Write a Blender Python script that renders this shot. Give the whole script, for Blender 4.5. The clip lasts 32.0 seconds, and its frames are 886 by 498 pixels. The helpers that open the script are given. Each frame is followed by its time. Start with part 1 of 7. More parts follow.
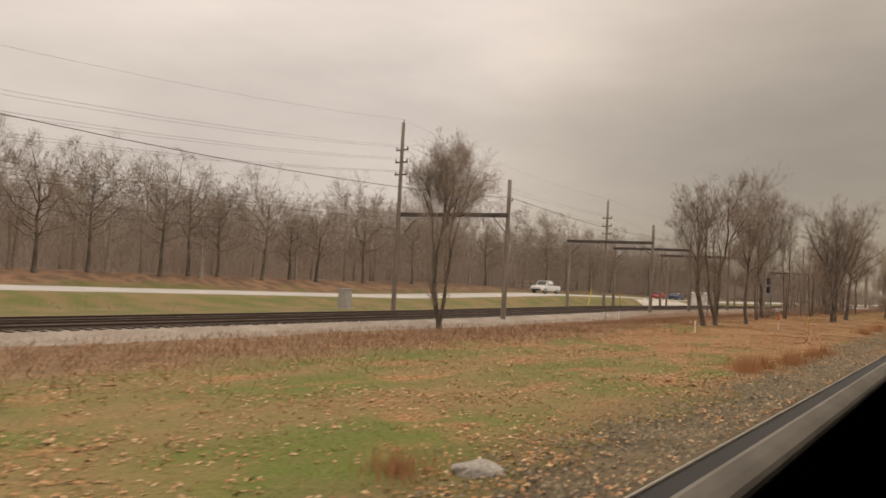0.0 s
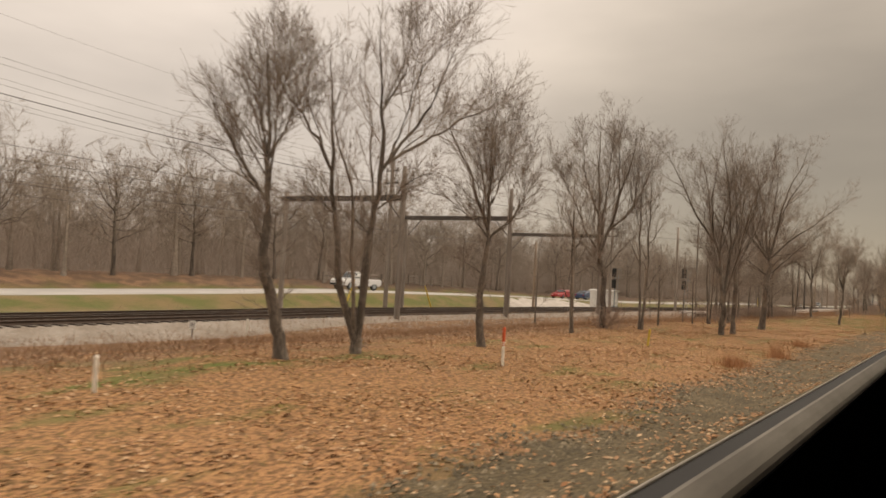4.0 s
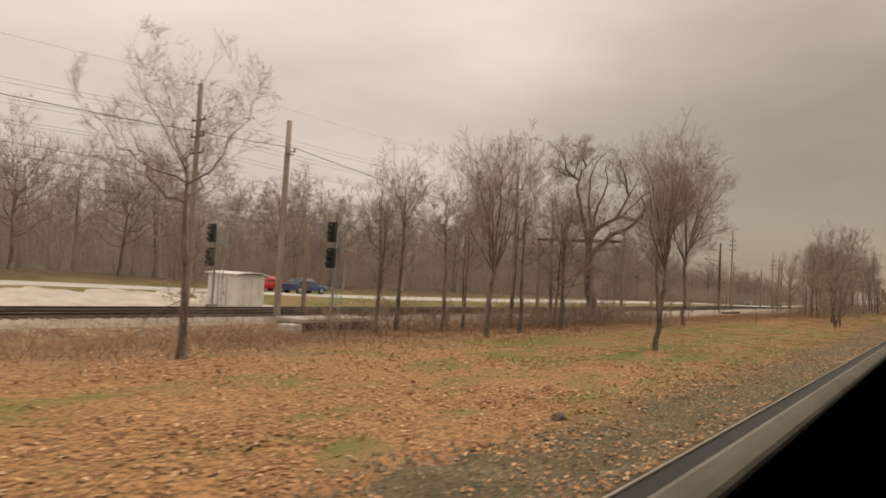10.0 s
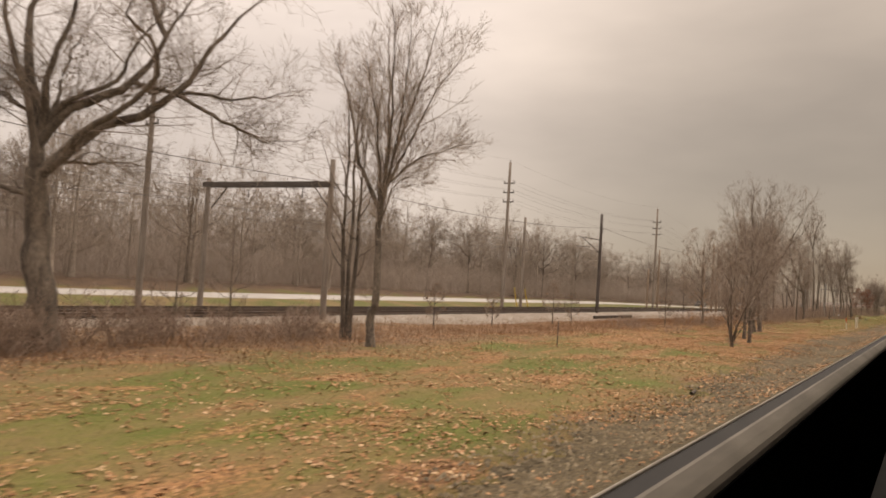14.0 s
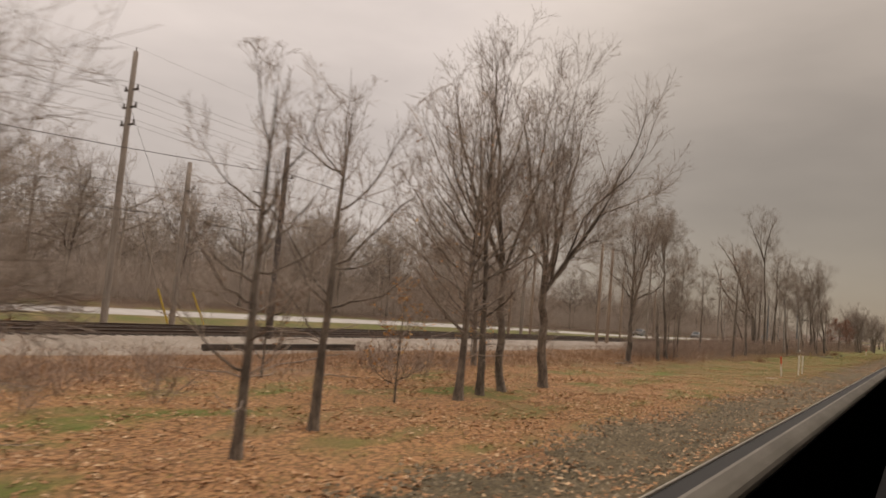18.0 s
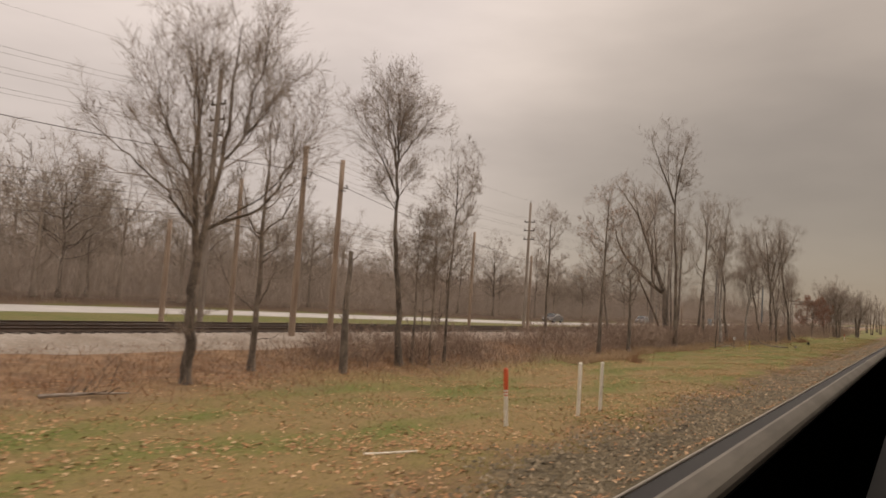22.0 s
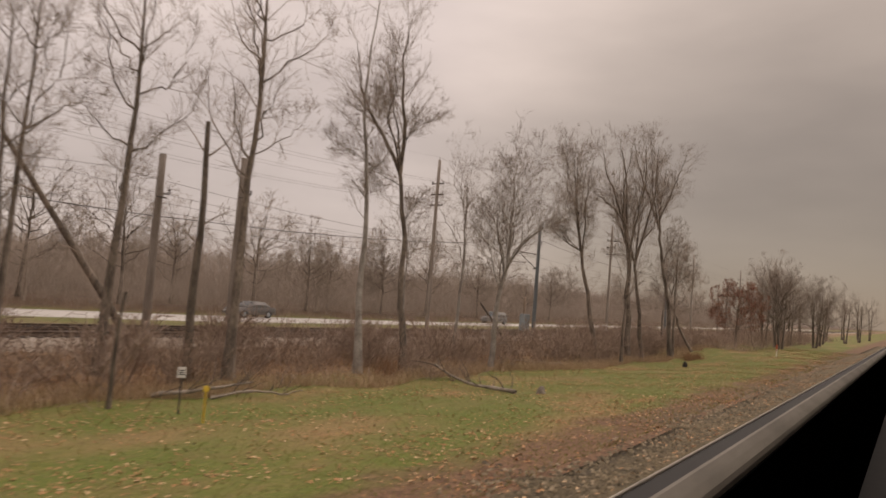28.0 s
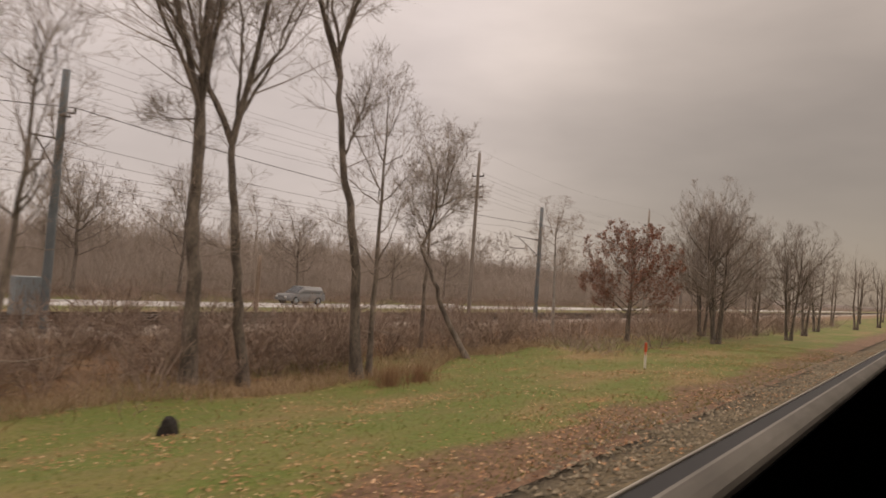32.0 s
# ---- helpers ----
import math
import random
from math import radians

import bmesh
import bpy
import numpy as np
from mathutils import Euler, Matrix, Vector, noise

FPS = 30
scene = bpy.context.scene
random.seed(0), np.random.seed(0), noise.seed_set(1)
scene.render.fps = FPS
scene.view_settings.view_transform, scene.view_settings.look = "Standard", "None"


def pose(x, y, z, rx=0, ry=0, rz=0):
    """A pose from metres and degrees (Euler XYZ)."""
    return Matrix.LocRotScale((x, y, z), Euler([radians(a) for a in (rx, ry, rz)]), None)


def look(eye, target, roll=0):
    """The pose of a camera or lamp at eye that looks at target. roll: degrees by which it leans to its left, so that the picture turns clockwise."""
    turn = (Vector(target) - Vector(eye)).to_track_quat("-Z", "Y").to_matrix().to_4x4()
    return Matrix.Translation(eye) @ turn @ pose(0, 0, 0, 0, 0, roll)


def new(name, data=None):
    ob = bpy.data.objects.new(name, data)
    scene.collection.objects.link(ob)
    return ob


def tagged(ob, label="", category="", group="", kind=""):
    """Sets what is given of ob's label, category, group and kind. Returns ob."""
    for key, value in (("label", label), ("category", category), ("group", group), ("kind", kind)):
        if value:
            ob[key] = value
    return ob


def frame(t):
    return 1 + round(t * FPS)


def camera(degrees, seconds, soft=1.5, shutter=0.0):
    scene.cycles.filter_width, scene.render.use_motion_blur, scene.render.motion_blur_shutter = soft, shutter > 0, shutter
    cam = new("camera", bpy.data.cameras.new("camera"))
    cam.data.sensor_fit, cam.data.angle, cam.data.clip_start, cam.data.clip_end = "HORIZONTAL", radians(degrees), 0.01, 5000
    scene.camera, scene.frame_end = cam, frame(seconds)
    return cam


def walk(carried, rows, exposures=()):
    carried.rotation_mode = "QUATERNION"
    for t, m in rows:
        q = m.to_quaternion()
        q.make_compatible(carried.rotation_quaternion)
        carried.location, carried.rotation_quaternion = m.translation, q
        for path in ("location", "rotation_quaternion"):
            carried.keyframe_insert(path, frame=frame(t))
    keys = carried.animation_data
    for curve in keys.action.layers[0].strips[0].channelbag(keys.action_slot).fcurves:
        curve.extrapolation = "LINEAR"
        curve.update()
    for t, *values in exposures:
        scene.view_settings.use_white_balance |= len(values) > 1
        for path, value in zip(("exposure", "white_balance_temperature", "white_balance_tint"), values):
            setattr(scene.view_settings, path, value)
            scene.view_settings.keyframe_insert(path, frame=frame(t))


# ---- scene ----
cam = camera(64.5, 32.0, soft=1.7, shutter=0.25)
PATH = [
    (0, pose(-0.00, 0, 3.0, 92.23, -3.10, -52.83)),
    (0.5, pose(4.83, 0, 3.0, 92.39, -3.07, -52.74)),
    (1, pose(9.67, 0, 3.0, 92.45, -3.08, -52.92)),
    (1.5, pose(14.51, 0, 3.0, 92.62, -3.12, -53.39)),
    (2, pose(19.34, 0, 3.0, 92.40, -3.22, -53.84)),
    (2.5, pose(24.18, 0, 3.0, 92.19, -3.29, -54.16)),
    (4.5, pose(43.47, 0, 3.0, 92.38, -3.03, -53.26)),
    (5, pose(48.29, 0, 3.0, 92.29, -3.08, -53.16)),
    (5.5, pose(53.11, 0, 3.0, 92.29, -3.14, -53.15)),
    (6, pose(57.93, 0, 3.0, 92.30, -3.13, -53.60)),
    (6.5, pose(62.76, 0, 3.0, 92.29, -3.06, -53.34)),
    (7, pose(67.61, 0, 3.0, 92.34, -2.96, -53.66)),
    (7.5, pose(72.47, 0, 3.0, 92.52, -2.90, -53.80)),
    (8, pose(77.35, 0, 3.0, 92.73, -2.94, -54.18)),
    (8.5, pose(82.24, 0, 3.0, 92.59, -3.11, -54.12)),
    (9, pose(87.16, 0, 3.0, 92.43, -3.26, -53.88)),
    (9.5, pose(92.11, 0, 3.0, 92.41, -3.27, -54.28)),
    (10, pose(97.06, 0, 3.0, 92.30, -3.23, -54.28)),
    (10.5, pose(102.03, 0, 3.0, 92.20, -3.19, -54.26)),
    (11, pose(107.01, 0, 3.0, 92.15, -3.25, -54.68)),
    (11.5, pose(112.02, 0, 3.0, 92.14, -3.35, -54.63)),
    (12, pose(117.06, 0, 3.0, 92.11, -3.38, -54.54)),
    (12.5, pose(122.12, 0, 3.0, 92.02, -3.29, -54.86)),
    (13, pose(127.21, 0, 3.0, 92.05, -3.24, -55.33)),
    (13.5, pose(132.33, 0, 3.0, 92.15, -3.40, -55.25)),
    (14, pose(137.46, 0, 3.0, 92.30, -3.65, -55.08)),
    (14.5, pose(142.60, 0, 3.0, 92.62, -3.87, -55.75)),
    (15, pose(147.73, 0, 3.0, 92.86, -4.07, -56.07)),
    (15.5, pose(152.84, 0, 3.0, 93.06, -4.27, -56.05)),
    (17.5, pose(173.15, 0, 3.0, 94.12, -4.86, -55.65)),
    (18, pose(178.17, 0, 3.0, 94.37, -4.97, -55.59)),
    (18.5, pose(183.19, 0, 3.0, 94.48, -4.96, -55.69)),
    (19, pose(188.20, 0, 3.0, 94.34, -4.86, -55.52)),
    (19.5, pose(193.20, 0, 3.0, 94.27, -4.74, -55.75)),
    (20, pose(198.18, 0, 3.0, 94.14, -4.60, -56.07)),
    (20.5, pose(203.16, 0, 3.0, 93.94, -4.35, -56.12)),
    (21, pose(208.14, 0, 3.0, 93.78, -4.07, -55.79)),
    (21.5, pose(213.13, 0, 3.0, 93.72, -3.89, -55.87)),
    (22, pose(218.12, 0, 3.0, 93.68, -3.83, -55.86)),
    (22.5, pose(223.13, 0, 3.0, 93.63, -3.86, -56.02)),
    (23, pose(228.14, 0, 3.0, 93.48, -3.91, -55.85)),
    (23.5, pose(233.15, 0, 3.0, 93.40, -3.90, -55.92)),
    (24, pose(238.18, 0, 3.0, 93.61, -3.78, -55.63)),
    (24.5, pose(243.21, 0, 3.0, 93.78, -3.62, -55.44)),
    (26.5, pose(263.39, 0, 3.0, 94.26, -4.05, -56.36)),
    (27, pose(268.44, 0, 3.0, 94.38, -4.22, -56.00)),
    (27.5, pose(273.50, 0, 3.0, 94.10, -4.41, -56.35)),
    (28, pose(278.57, 0, 3.0, 93.73, -4.53, -56.28)),
    (28.5, pose(283.64, 0, 3.0, 93.54, -4.61, -56.15)),
    (29, pose(288.73, 0, 3.0, 93.32, -4.73, -55.75)),
    (29.5, pose(293.83, 0, 3.0, 93.30, -4.82, -56.03)),
    (30, pose(298.95, 0, 3.0, 93.07, -4.77, -55.82)),
    (30.5, pose(304.08, 0, 3.0, 93.02, -4.70, -55.94)),
    (31, pose(309.22, 0, 3.0, 92.60, -4.68, -55.51)),
    (31.5, pose(314.35, 0, 3.0, 92.56, -4.46, -54.93)),
    (32, pose(319.49, 0, 3.0, 92.25, -4.11, -54.03)),
]
walk(cam, PATH, exposures=[(0, -0.06, 8000, 15), (2, -0.16, 8100, 14), (5, 0.03, 8400, 14), (7, -0.03, 8600, 17), (8, 0.15, 8500, 15), (9, 0.15, 8500, 15), (10, -0.03, 8300, 15), (11, 0.0, 8200, 16), (13, 0.1, 8200, 18), (14.2, 0.12, 8200, 18), (15, -0.15, 8100, 18), (18, -0.2, 7700, 17), (19, 0.05, 7800, 18), (21, -0.15, 7800, 18), (24, -0.15, 7900, 20), (27, -0.22, 7900, 22), (32, -0.15, 7700, 20)])

# ---- sky and light: a closed winter overcast, brighter overhead ----
world = bpy.data.worlds.new("overcast_sky")
scene.world = world
world.use_nodes = True
wn, wl = world.node_tree.nodes, world.node_tree.links
wn.clear()
SUN_AZ, SUN_EL = radians(110), radians(38)
sky = wn.new("ShaderNodeTexSky")
sky.sky_type, sky.sun_disc = "NISHITA", False
sky.sun_elevation, sky.sun_rotation = SUN_EL, SUN_AZ
coord = wn.new("ShaderNodeTexCoord")
sep = wn.new("ShaderNodeSeparateXYZ")
wl.new(coord.outputs["Generated"], sep.inputs[0])
rise = wn.new("ShaderNodeMapRange")
rise.inputs["From Min"].default_value, rise.inputs["From Max"].default_value = 0.0, 1.0
rise.inputs["To Min"].default_value, rise.inputs["To Max"].default_value = 1.12, 3.4
zz = wn.new("ShaderNodeMath"); zz.operation = "MULTIPLY"
wl.new(sep.outputs["Z"], zz.inputs[0]); wl.new(sep.outputs["Z"], zz.inputs[1])
wl.new(zz.outputs[0], rise.inputs["Value"])
# sky dimmed ahead of the train (+x), standing in for the dirty window
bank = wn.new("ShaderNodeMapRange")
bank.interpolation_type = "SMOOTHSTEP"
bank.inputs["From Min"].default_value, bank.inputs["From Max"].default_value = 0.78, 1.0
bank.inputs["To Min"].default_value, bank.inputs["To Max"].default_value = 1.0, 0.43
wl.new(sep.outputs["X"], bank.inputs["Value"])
cloud = wn.new("ShaderNodeTexNoise")
cloud.inputs["Scale"].default_value, cloud.inputs["Detail"].default_value, cloud.inputs["Roughness"].default_value = 2.6, 5.0, 0.5
squash = wn.new("ShaderNodeMapping")
squash.inputs["Scale"].default_value = (1.0, 1.0, 3.2)
wl.new(coord.outputs["Generated"], squash.inputs[0])
wl.new(squash.outputs[0], cloud.inputs["Vector"])
puff = wn.new("ShaderNodeMapRange")
puff.inputs["From Min"].default_value, puff.inputs["From Max"].default_value = 0.3, 0.7
puff.inputs["To Min"].default_value, puff.inputs["To Max"].default_value = 0.86, 1.12
wl.new(cloud.outputs[0], puff.inputs["Value"])
m1 = wn.new("ShaderNodeMath"); m1.operation = "MULTIPLY"
m2 = wn.new("ShaderNodeMath"); m2.operation = "MULTIPLY"
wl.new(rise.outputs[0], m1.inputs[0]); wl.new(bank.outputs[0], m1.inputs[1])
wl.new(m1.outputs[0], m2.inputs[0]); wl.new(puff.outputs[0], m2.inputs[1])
grey = wn.new("ShaderNodeVectorMath"); grey.operation = "SCALE"
# sky warmed towards +x as well, for the same dirty window
hue = wn.new("ShaderNodeMix"); hue.data_type = "RGBA"
hue.inputs["A"].default_value, hue.inputs["B"].default_value = (0.710, 0.70, 0.712, 1), (0.73, 0.695, 0.63, 1)
ahead = wn.new("ShaderNodeMapRange")
ahead.inputs["From Min"].default_value, ahead.inputs["From Max"].default_value = 0.75, 1.0
wl.new(sep.outputs["X"], ahead.inputs["Value"]); wl.new(ahead.outputs[0], hue.inputs["Factor"])
wl.new(hue.outputs["Result"], grey.inputs[0])
wl.new(m2.outputs[0], grey.inputs["Scale"])
thin = wn.new("ShaderNodeVectorMath"); thin.operation = "SCALE"
thin.inputs["Scale"].default_value = 0.012
wl.new(sky.outputs[0], thin.inputs[0])
both = wn.new("ShaderNodeVectorMath"); both.operation = "ADD"
wl.new(grey.outputs[0], both.inputs[0]); wl.new(thin.outputs[0], both.inputs[1])
bg = wn.new("ShaderNodeBackground")
bg.inputs["Strength"].default_value = 0.72
wout = wn.new("ShaderNodeOutputWorld")
wl.new(both.outputs[0], bg.inputs["Color"]); wl.new(bg.outputs[0], wout.inputs[0])

sun = new("sun", bpy.data.lights.new("sun", "SUN"))
sun.data.energy, sun.data.angle, sun.data.color = 0.6, radians(40), (1.0, 0.95, 0.88)
sun.matrix_world = look((0, 0, 0), (-math.cos(SUN_EL) * math.sin(SUN_AZ), -math.cos(SUN_EL) * math.cos(SUN_AZ), -math.sin(SUN_EL)))


# ---- materials ----
def material(name, base, vary=0.25, scale=3.0, fine=40.0, rough=0.8, bump=0.3, metal=0.0, alt=None, stretch=(1, 1, 1), per_object=0.12, dist=0.01):
    """A surface with variation at two scales, fine relief and a slight difference from object to object."""
    mat = bpy.data.materials.new(name)
    mat.use_nodes = True
    n, l = mat.node_tree.nodes, mat.node_tree.links
    bsdf = n["Principled BSDF"]
    tc = n.new("ShaderNodeTexCoord")
    mp = n.new("ShaderNodeMapping")
    mp.inputs["Scale"].default_value = stretch
    l.new(tc.outputs["Object"], mp.inputs[0])
    big = n.new("ShaderNodeTexNoise")
    big.inputs["Scale"].default_value, big.inputs["Detail"].default_value = scale, 4.0
    small = n.new("ShaderNodeTexNoise")
    small.inputs["Scale"].default_value, small.inputs["Detail"].default_value = fine, 3.0
    l.new(mp.outputs[0], big.inputs["Vector"])
    l.new(mp.outputs[0], small.inputs["Vector"])
    alt = alt or tuple(c * (1 - vary) for c in base)
    ramp = n.new("ShaderNodeValToRGB")
    ramp.color_ramp.elements[0].position, ramp.color_ramp.elements[1].position = 0.35, 0.65
    ramp.color_ramp.elements[0].color, ramp.color_ramp.elements[1].color = (*alt, 1), (*base, 1)
    l.new(big.outputs[0], ramp.inputs[0])
    info = n.new("ShaderNodeObjectInfo")
    gain = n.new("ShaderNodeMapRange")
    gain.inputs["To Min"].default_value, gain.inputs["To Max"].default_value = 1 - per_object, 1 + per_object
    l.new(info.outputs["Random"], gain.inputs["Value"])
    grain = n.new("ShaderNodeMapRange")
    grain.inputs["From Min"].default_value, grain.inputs["From Max"].default_value = 0.25, 0.75
    grain.inputs["To Min"].default_value, grain.inputs["To Max"].default_value = 1 - vary, 1 + vary
    l.new(small.outputs[0], grain.inputs["Value"])
    mul = n.new("ShaderNodeMath"); mul.operation = "MULTIPLY"
    l.new(gain.outputs[0], mul.inputs[0]); l.new(grain.outputs[0], mul.inputs[1])
    tint = n.new("ShaderNodeVectorMath"); tint.operation = "SCALE"
    l.new(ramp.outputs[0], tint.inputs[0]); l.new(mul.outputs[0], tint.inputs["Scale"])
    l.new(tint.outputs[0], bsdf.inputs["Base Color"])
    bsdf.inputs["Roughness"].default_value, bsdf.inputs["Metallic"].default_value = rough, metal
    if bump:
        b = n.new("ShaderNodeBump")
        b.inputs["Strength"].default_value, b.inputs["Distance"].default_value = bump, dist
        l.new(small.outputs[0], b.inputs["Height"])
        l.new(b.outputs[0], bsdf.inputs["Normal"])
    return mat


def island_material(name, colours, rough=0.85):
    """For heaps of small pieces: each piece takes its own colour out of a few."""
    mat = bpy.data.materials.new(name)
    mat.use_nodes = True
    n, l = mat.node_tree.nodes, mat.node_tree.links
    geo = n.new("ShaderNodeNewGeometry")
    ramp = n.new("ShaderNodeValToRGB")
    ramp.color_ramp.interpolation = "LINEAR"
    e = ramp.color_ramp.elements
    while len(e) < len(colours):
        e.new(0.5)
    for i, c in enumerate(colours):
        e[i].position = i / (len(colours) - 1)
        e[i].color = (*c, 1)
    l.new(geo.outputs["Random Per Island"], ramp.inputs[0])
    l.new(ramp.outputs[0], n["Principled BSDF"].inputs["Base Color"])
    n["Principled BSDF"].inputs["Roughness"].default_value = rough
    return mat


def ground_material():
    """Mown railway verge: patches of green and straw-coloured grass under drifts of fallen oak leaves, bare brown soil between."""
    mat = bpy.data.materials.new("verge_ground")
    mat.use_nodes = True
    n, l = mat.node_tree.nodes, mat.node_tree.links
    bsdf = n["Principled BSDF"]
    bsdf.inputs["Roughness"].default_value = 0.95
    tc = n.new("ShaderNodeTexCoord")

    def noise_at(scale, detail=4.0, off=0.0, stretch=(1, 1, 1)):
        mp = n.new("ShaderNodeMapping")
        mp.inputs["Location"].default_value = (off, off * 0.7, 0)
        mp.inputs["Scale"].default_value = stretch
        l.new(tc.outputs["Object"], mp.inputs[0])
        t = n.new("ShaderNodeTexNoise")
        t.inputs["Scale"].default_value, t.inputs["Detail"].default_value = scale, detail
        l.new(mp.outputs[0], t.inputs["Vector"])
        return t.outputs[0]

    def ramp(value, a, b, lo=0.4, hi=0.6):
        r = n.new("ShaderNodeMapRange")
        r.interpolation_type = "SMOOTHSTEP"
        r.inputs["From Min"].default_value, r.inputs["From Max"].default_value = lo, hi
        r.inputs["To Min"].default_value, r.inputs["To Max"].default_value = a, b
        l.new(value, r.inputs["Value"])
        return r.outputs[0]

    def mix(fac, a, b):
        m = n.new("ShaderNodeMix")
        m.data_type = "RGBA"
        l.new(fac, m.inputs["Factor"])
        for sock, v in ((m.inputs["A"], a), (m.inputs["B"], b)):
            if isinstance(v, tuple):
                sock.default_value = (*v, 1)
            else:
                l.new(v, sock)
        return m.outputs["Result"]

    def math2(op, a, b):
        m = n.new("ShaderNodeMath")
        m.operation = op
        for i, v in enumerate((a, b)):
            if isinstance(v, float):
                m.inputs[i].default_value = v
            else:
                l.new(v, m.inputs[i])
        return m.outputs[0]

    pos = n.new("ShaderNodeSeparateXYZ")
    l.new(tc.outputs["Object"], pos.inputs[0])
    x, y = pos.outputs["X"], math2("ABSOLUTE", pos.outputs["Y"], 0.0)
    streak = (0.45, 1.0, 1.0)
    dry = math2("SUBTRACT", noise_at(0.35, 5.0, 3.0, streak), ramp(x, -0.035, 0.03, 240.0, 300.0))
    dry = math2("ADD", dry, math2("ADD", ramp(x, 0.0, 0.06, 205.0, 225.0), ramp(x, 0.0, -0.06, 250.0, 275.0)))
    grass = mix(ramp(dry, 0.0, 1.0, 0.40, 0.66), (0.106, 0.136, 0.018), (0.225, 0.155, 0.058))
    grass = mix(ramp(noise_at(1.9, 5.0, 61.0, (0.5, 1.0, 1.0)), 0.0, 0.34, 0.48, 0.68), grass, (0.175, 0.112, 0.044))
    grass = mix(ramp(noise_at(7.0, 3.0), 0.0, 0.38, 0.48, 0.70), grass, (0.24, 0.17, 0.075))
    leaf = mix(ramp(noise_at(9.0, 4.0, 9.0), 0.0, 1.0), (0.18, 0.090, 0.038), (0.46, 0.235, 0.102))
    # how much of the grass the leaves cover: little by the open stretches, nearly all under the trees
    cover = math2("ADD", ramp(x, 0.0, 0.38, 12.0, 50.0), ramp(x, 0.0, -0.30, 98.0, 140.0))
    cover = math2("ADD", cover, math2("ADD", ramp(x, 0.0, 0.22, 165.0, 180.0), ramp(x, 0.0, -0.42, 206.0, 232.0)))
    drift = math2("ADD", noise_at(0.55, 6.0, 21.0, streak), math2("SUBTRACT", math2("MULTIPLY", cover, 0.62), 0.09))
    col = mix(ramp(drift, 0.0, 0.92, 0.46, 0.62), grass, leaf)
    # bare reddish soil where the verge runs out into the ballast
    ys = math2("ADD", y, math2("MULTIPLY", math2("SUBTRACT", noise_at(0.9, 4.0, 51.0, streak), 0.5), 3.2))
    soil = mix(ramp(noise_at(6.0, 4.0, 33.0), 0.0, 1.0), (0.12, 0.062, 0.034), (0.20, 0.108, 0.060))
    col = mix(math2("MULTIPLY", ramp(ys, 1.0, 0.0, 6.3, 7.5), ramp(x, 0.45, 0.95, 215.0, 270.0)), col, soil)
    # rank dry grass towards the far line, woodland floor behind the road
    rank = mix(ramp(noise_at(1.3, 6.0, 5.0), 0.0, 1.0), (0.17, 0.098, 0.056), (0.28, 0.168, 0.095))
    yn = math2("ADD", y, math2("MULTIPLY", math2("SUBTRACT", noise_at(0.25, 3.0, 40.0), 0.5), 7.0))
    col = mix(ramp(yn, 0.0, 0.9, 16.0, 20.5), col, rank)
    lawn = mix(math2("MULTIPLY", ramp(noise_at(0.4, 4.0, 11.0), 0.0, 0.85, 0.36, 0.62), ramp(x, 1.0, 0.35, 200.0, 235.0)), (0.120, 0.126, 0.030), (0.225, 0.152, 0.068))
    col = mix(ramp(yn, 0.0, 1.0, 34.5, 37.0), col, lawn)
    floor_ = mix(ramp(noise_at(0.8, 5.0, 17.0), 0.0, 1.0), (0.15, 0.088, 0.052), (0.27, 0.155, 0.088))
    floor_ = mix(ramp(x, 0.0, 0.75, 70.0, 105.0), floor_, (0.105, 0.070, 0.046))
    col = mix(ramp(math2("ADD", yn, ramp(x, 0.0, 3.2, 120.0, 175.0)), 0.0, 1.0, 53.6, 56.0), col, floor_)
    dune = mix(ramp(noise_at(0.5, 6.0, 27.0), 0.0, 1.0), (0.115, 0.088, 0.07), (0.19, 0.148, 0.118))
    col = mix(ramp(yn, 0.0, 1.0, 72.0, 92.0), col, dune)
    speck = n.new("ShaderNodeVectorMath"); speck.operation = "SCALE"
    l.new(col, speck.inputs[0])
    l.new(ramp(noise_at(30.0, 3.0), 0.62, 1.32, 0.3, 0.7), speck.inputs["Scale"])
    l.new(speck.outputs[0], bsdf.inputs["Base Color"])
    b = n.new("ShaderNodeBump")
    b.inputs["Strength"].default_value, b.inputs["Distance"].default_value = 0.4, 0.03
    l.new(noise_at(12.0, 5.0), b.inputs["Height"])
    l.new(b.outputs[0], bsdf.inputs["Normal"])
    return mat


M_GROUND = ground_material()
M_BARK = material("grey_brown_bark", (0.215, 0.174, 0.137), 0.5, 3.2, 22, 0.92, 1.0, alt=(0.085, 0.068, 0.053), stretch=(1, 1, 0.3), per_object=0.22, dist=0.02)
M_TWIG = material("twig_bark", (0.315, 0.255, 0.205), 0.25, 1.0, 12, 0.9, 0.0, per_object=0.2)
M_PALE = material("pale_smooth_bark", (0.36, 0.33, 0.29), 0.3, 3.0, 20, 0.85, 0.4, alt=(0.2, 0.175, 0.15), stretch=(1, 1, 0.6))
# far wood lightened in colour, standing in for the haze that veils it
M_WOODS = material("far_wood_bark", (0.345, 0.287, 0.234), 0.3, 0.15, 6, 0.95, 0.0)
M_BRUSH = island_material("bramble_canes", [(0.22, 0.155, 0.118), (0.32, 0.237, 0.18), (0.27, 0.195, 0.15), (0.38, 0.29, 0.215)])
# thicket twigs carry the same haze as a paler colour
M_THICKET = island_material("wood_twigs", [(0.325, 0.265, 0.216), (0.385, 0.318, 0.265), (0.35, 0.288, 0.236), (0.42, 0.352, 0.293)])
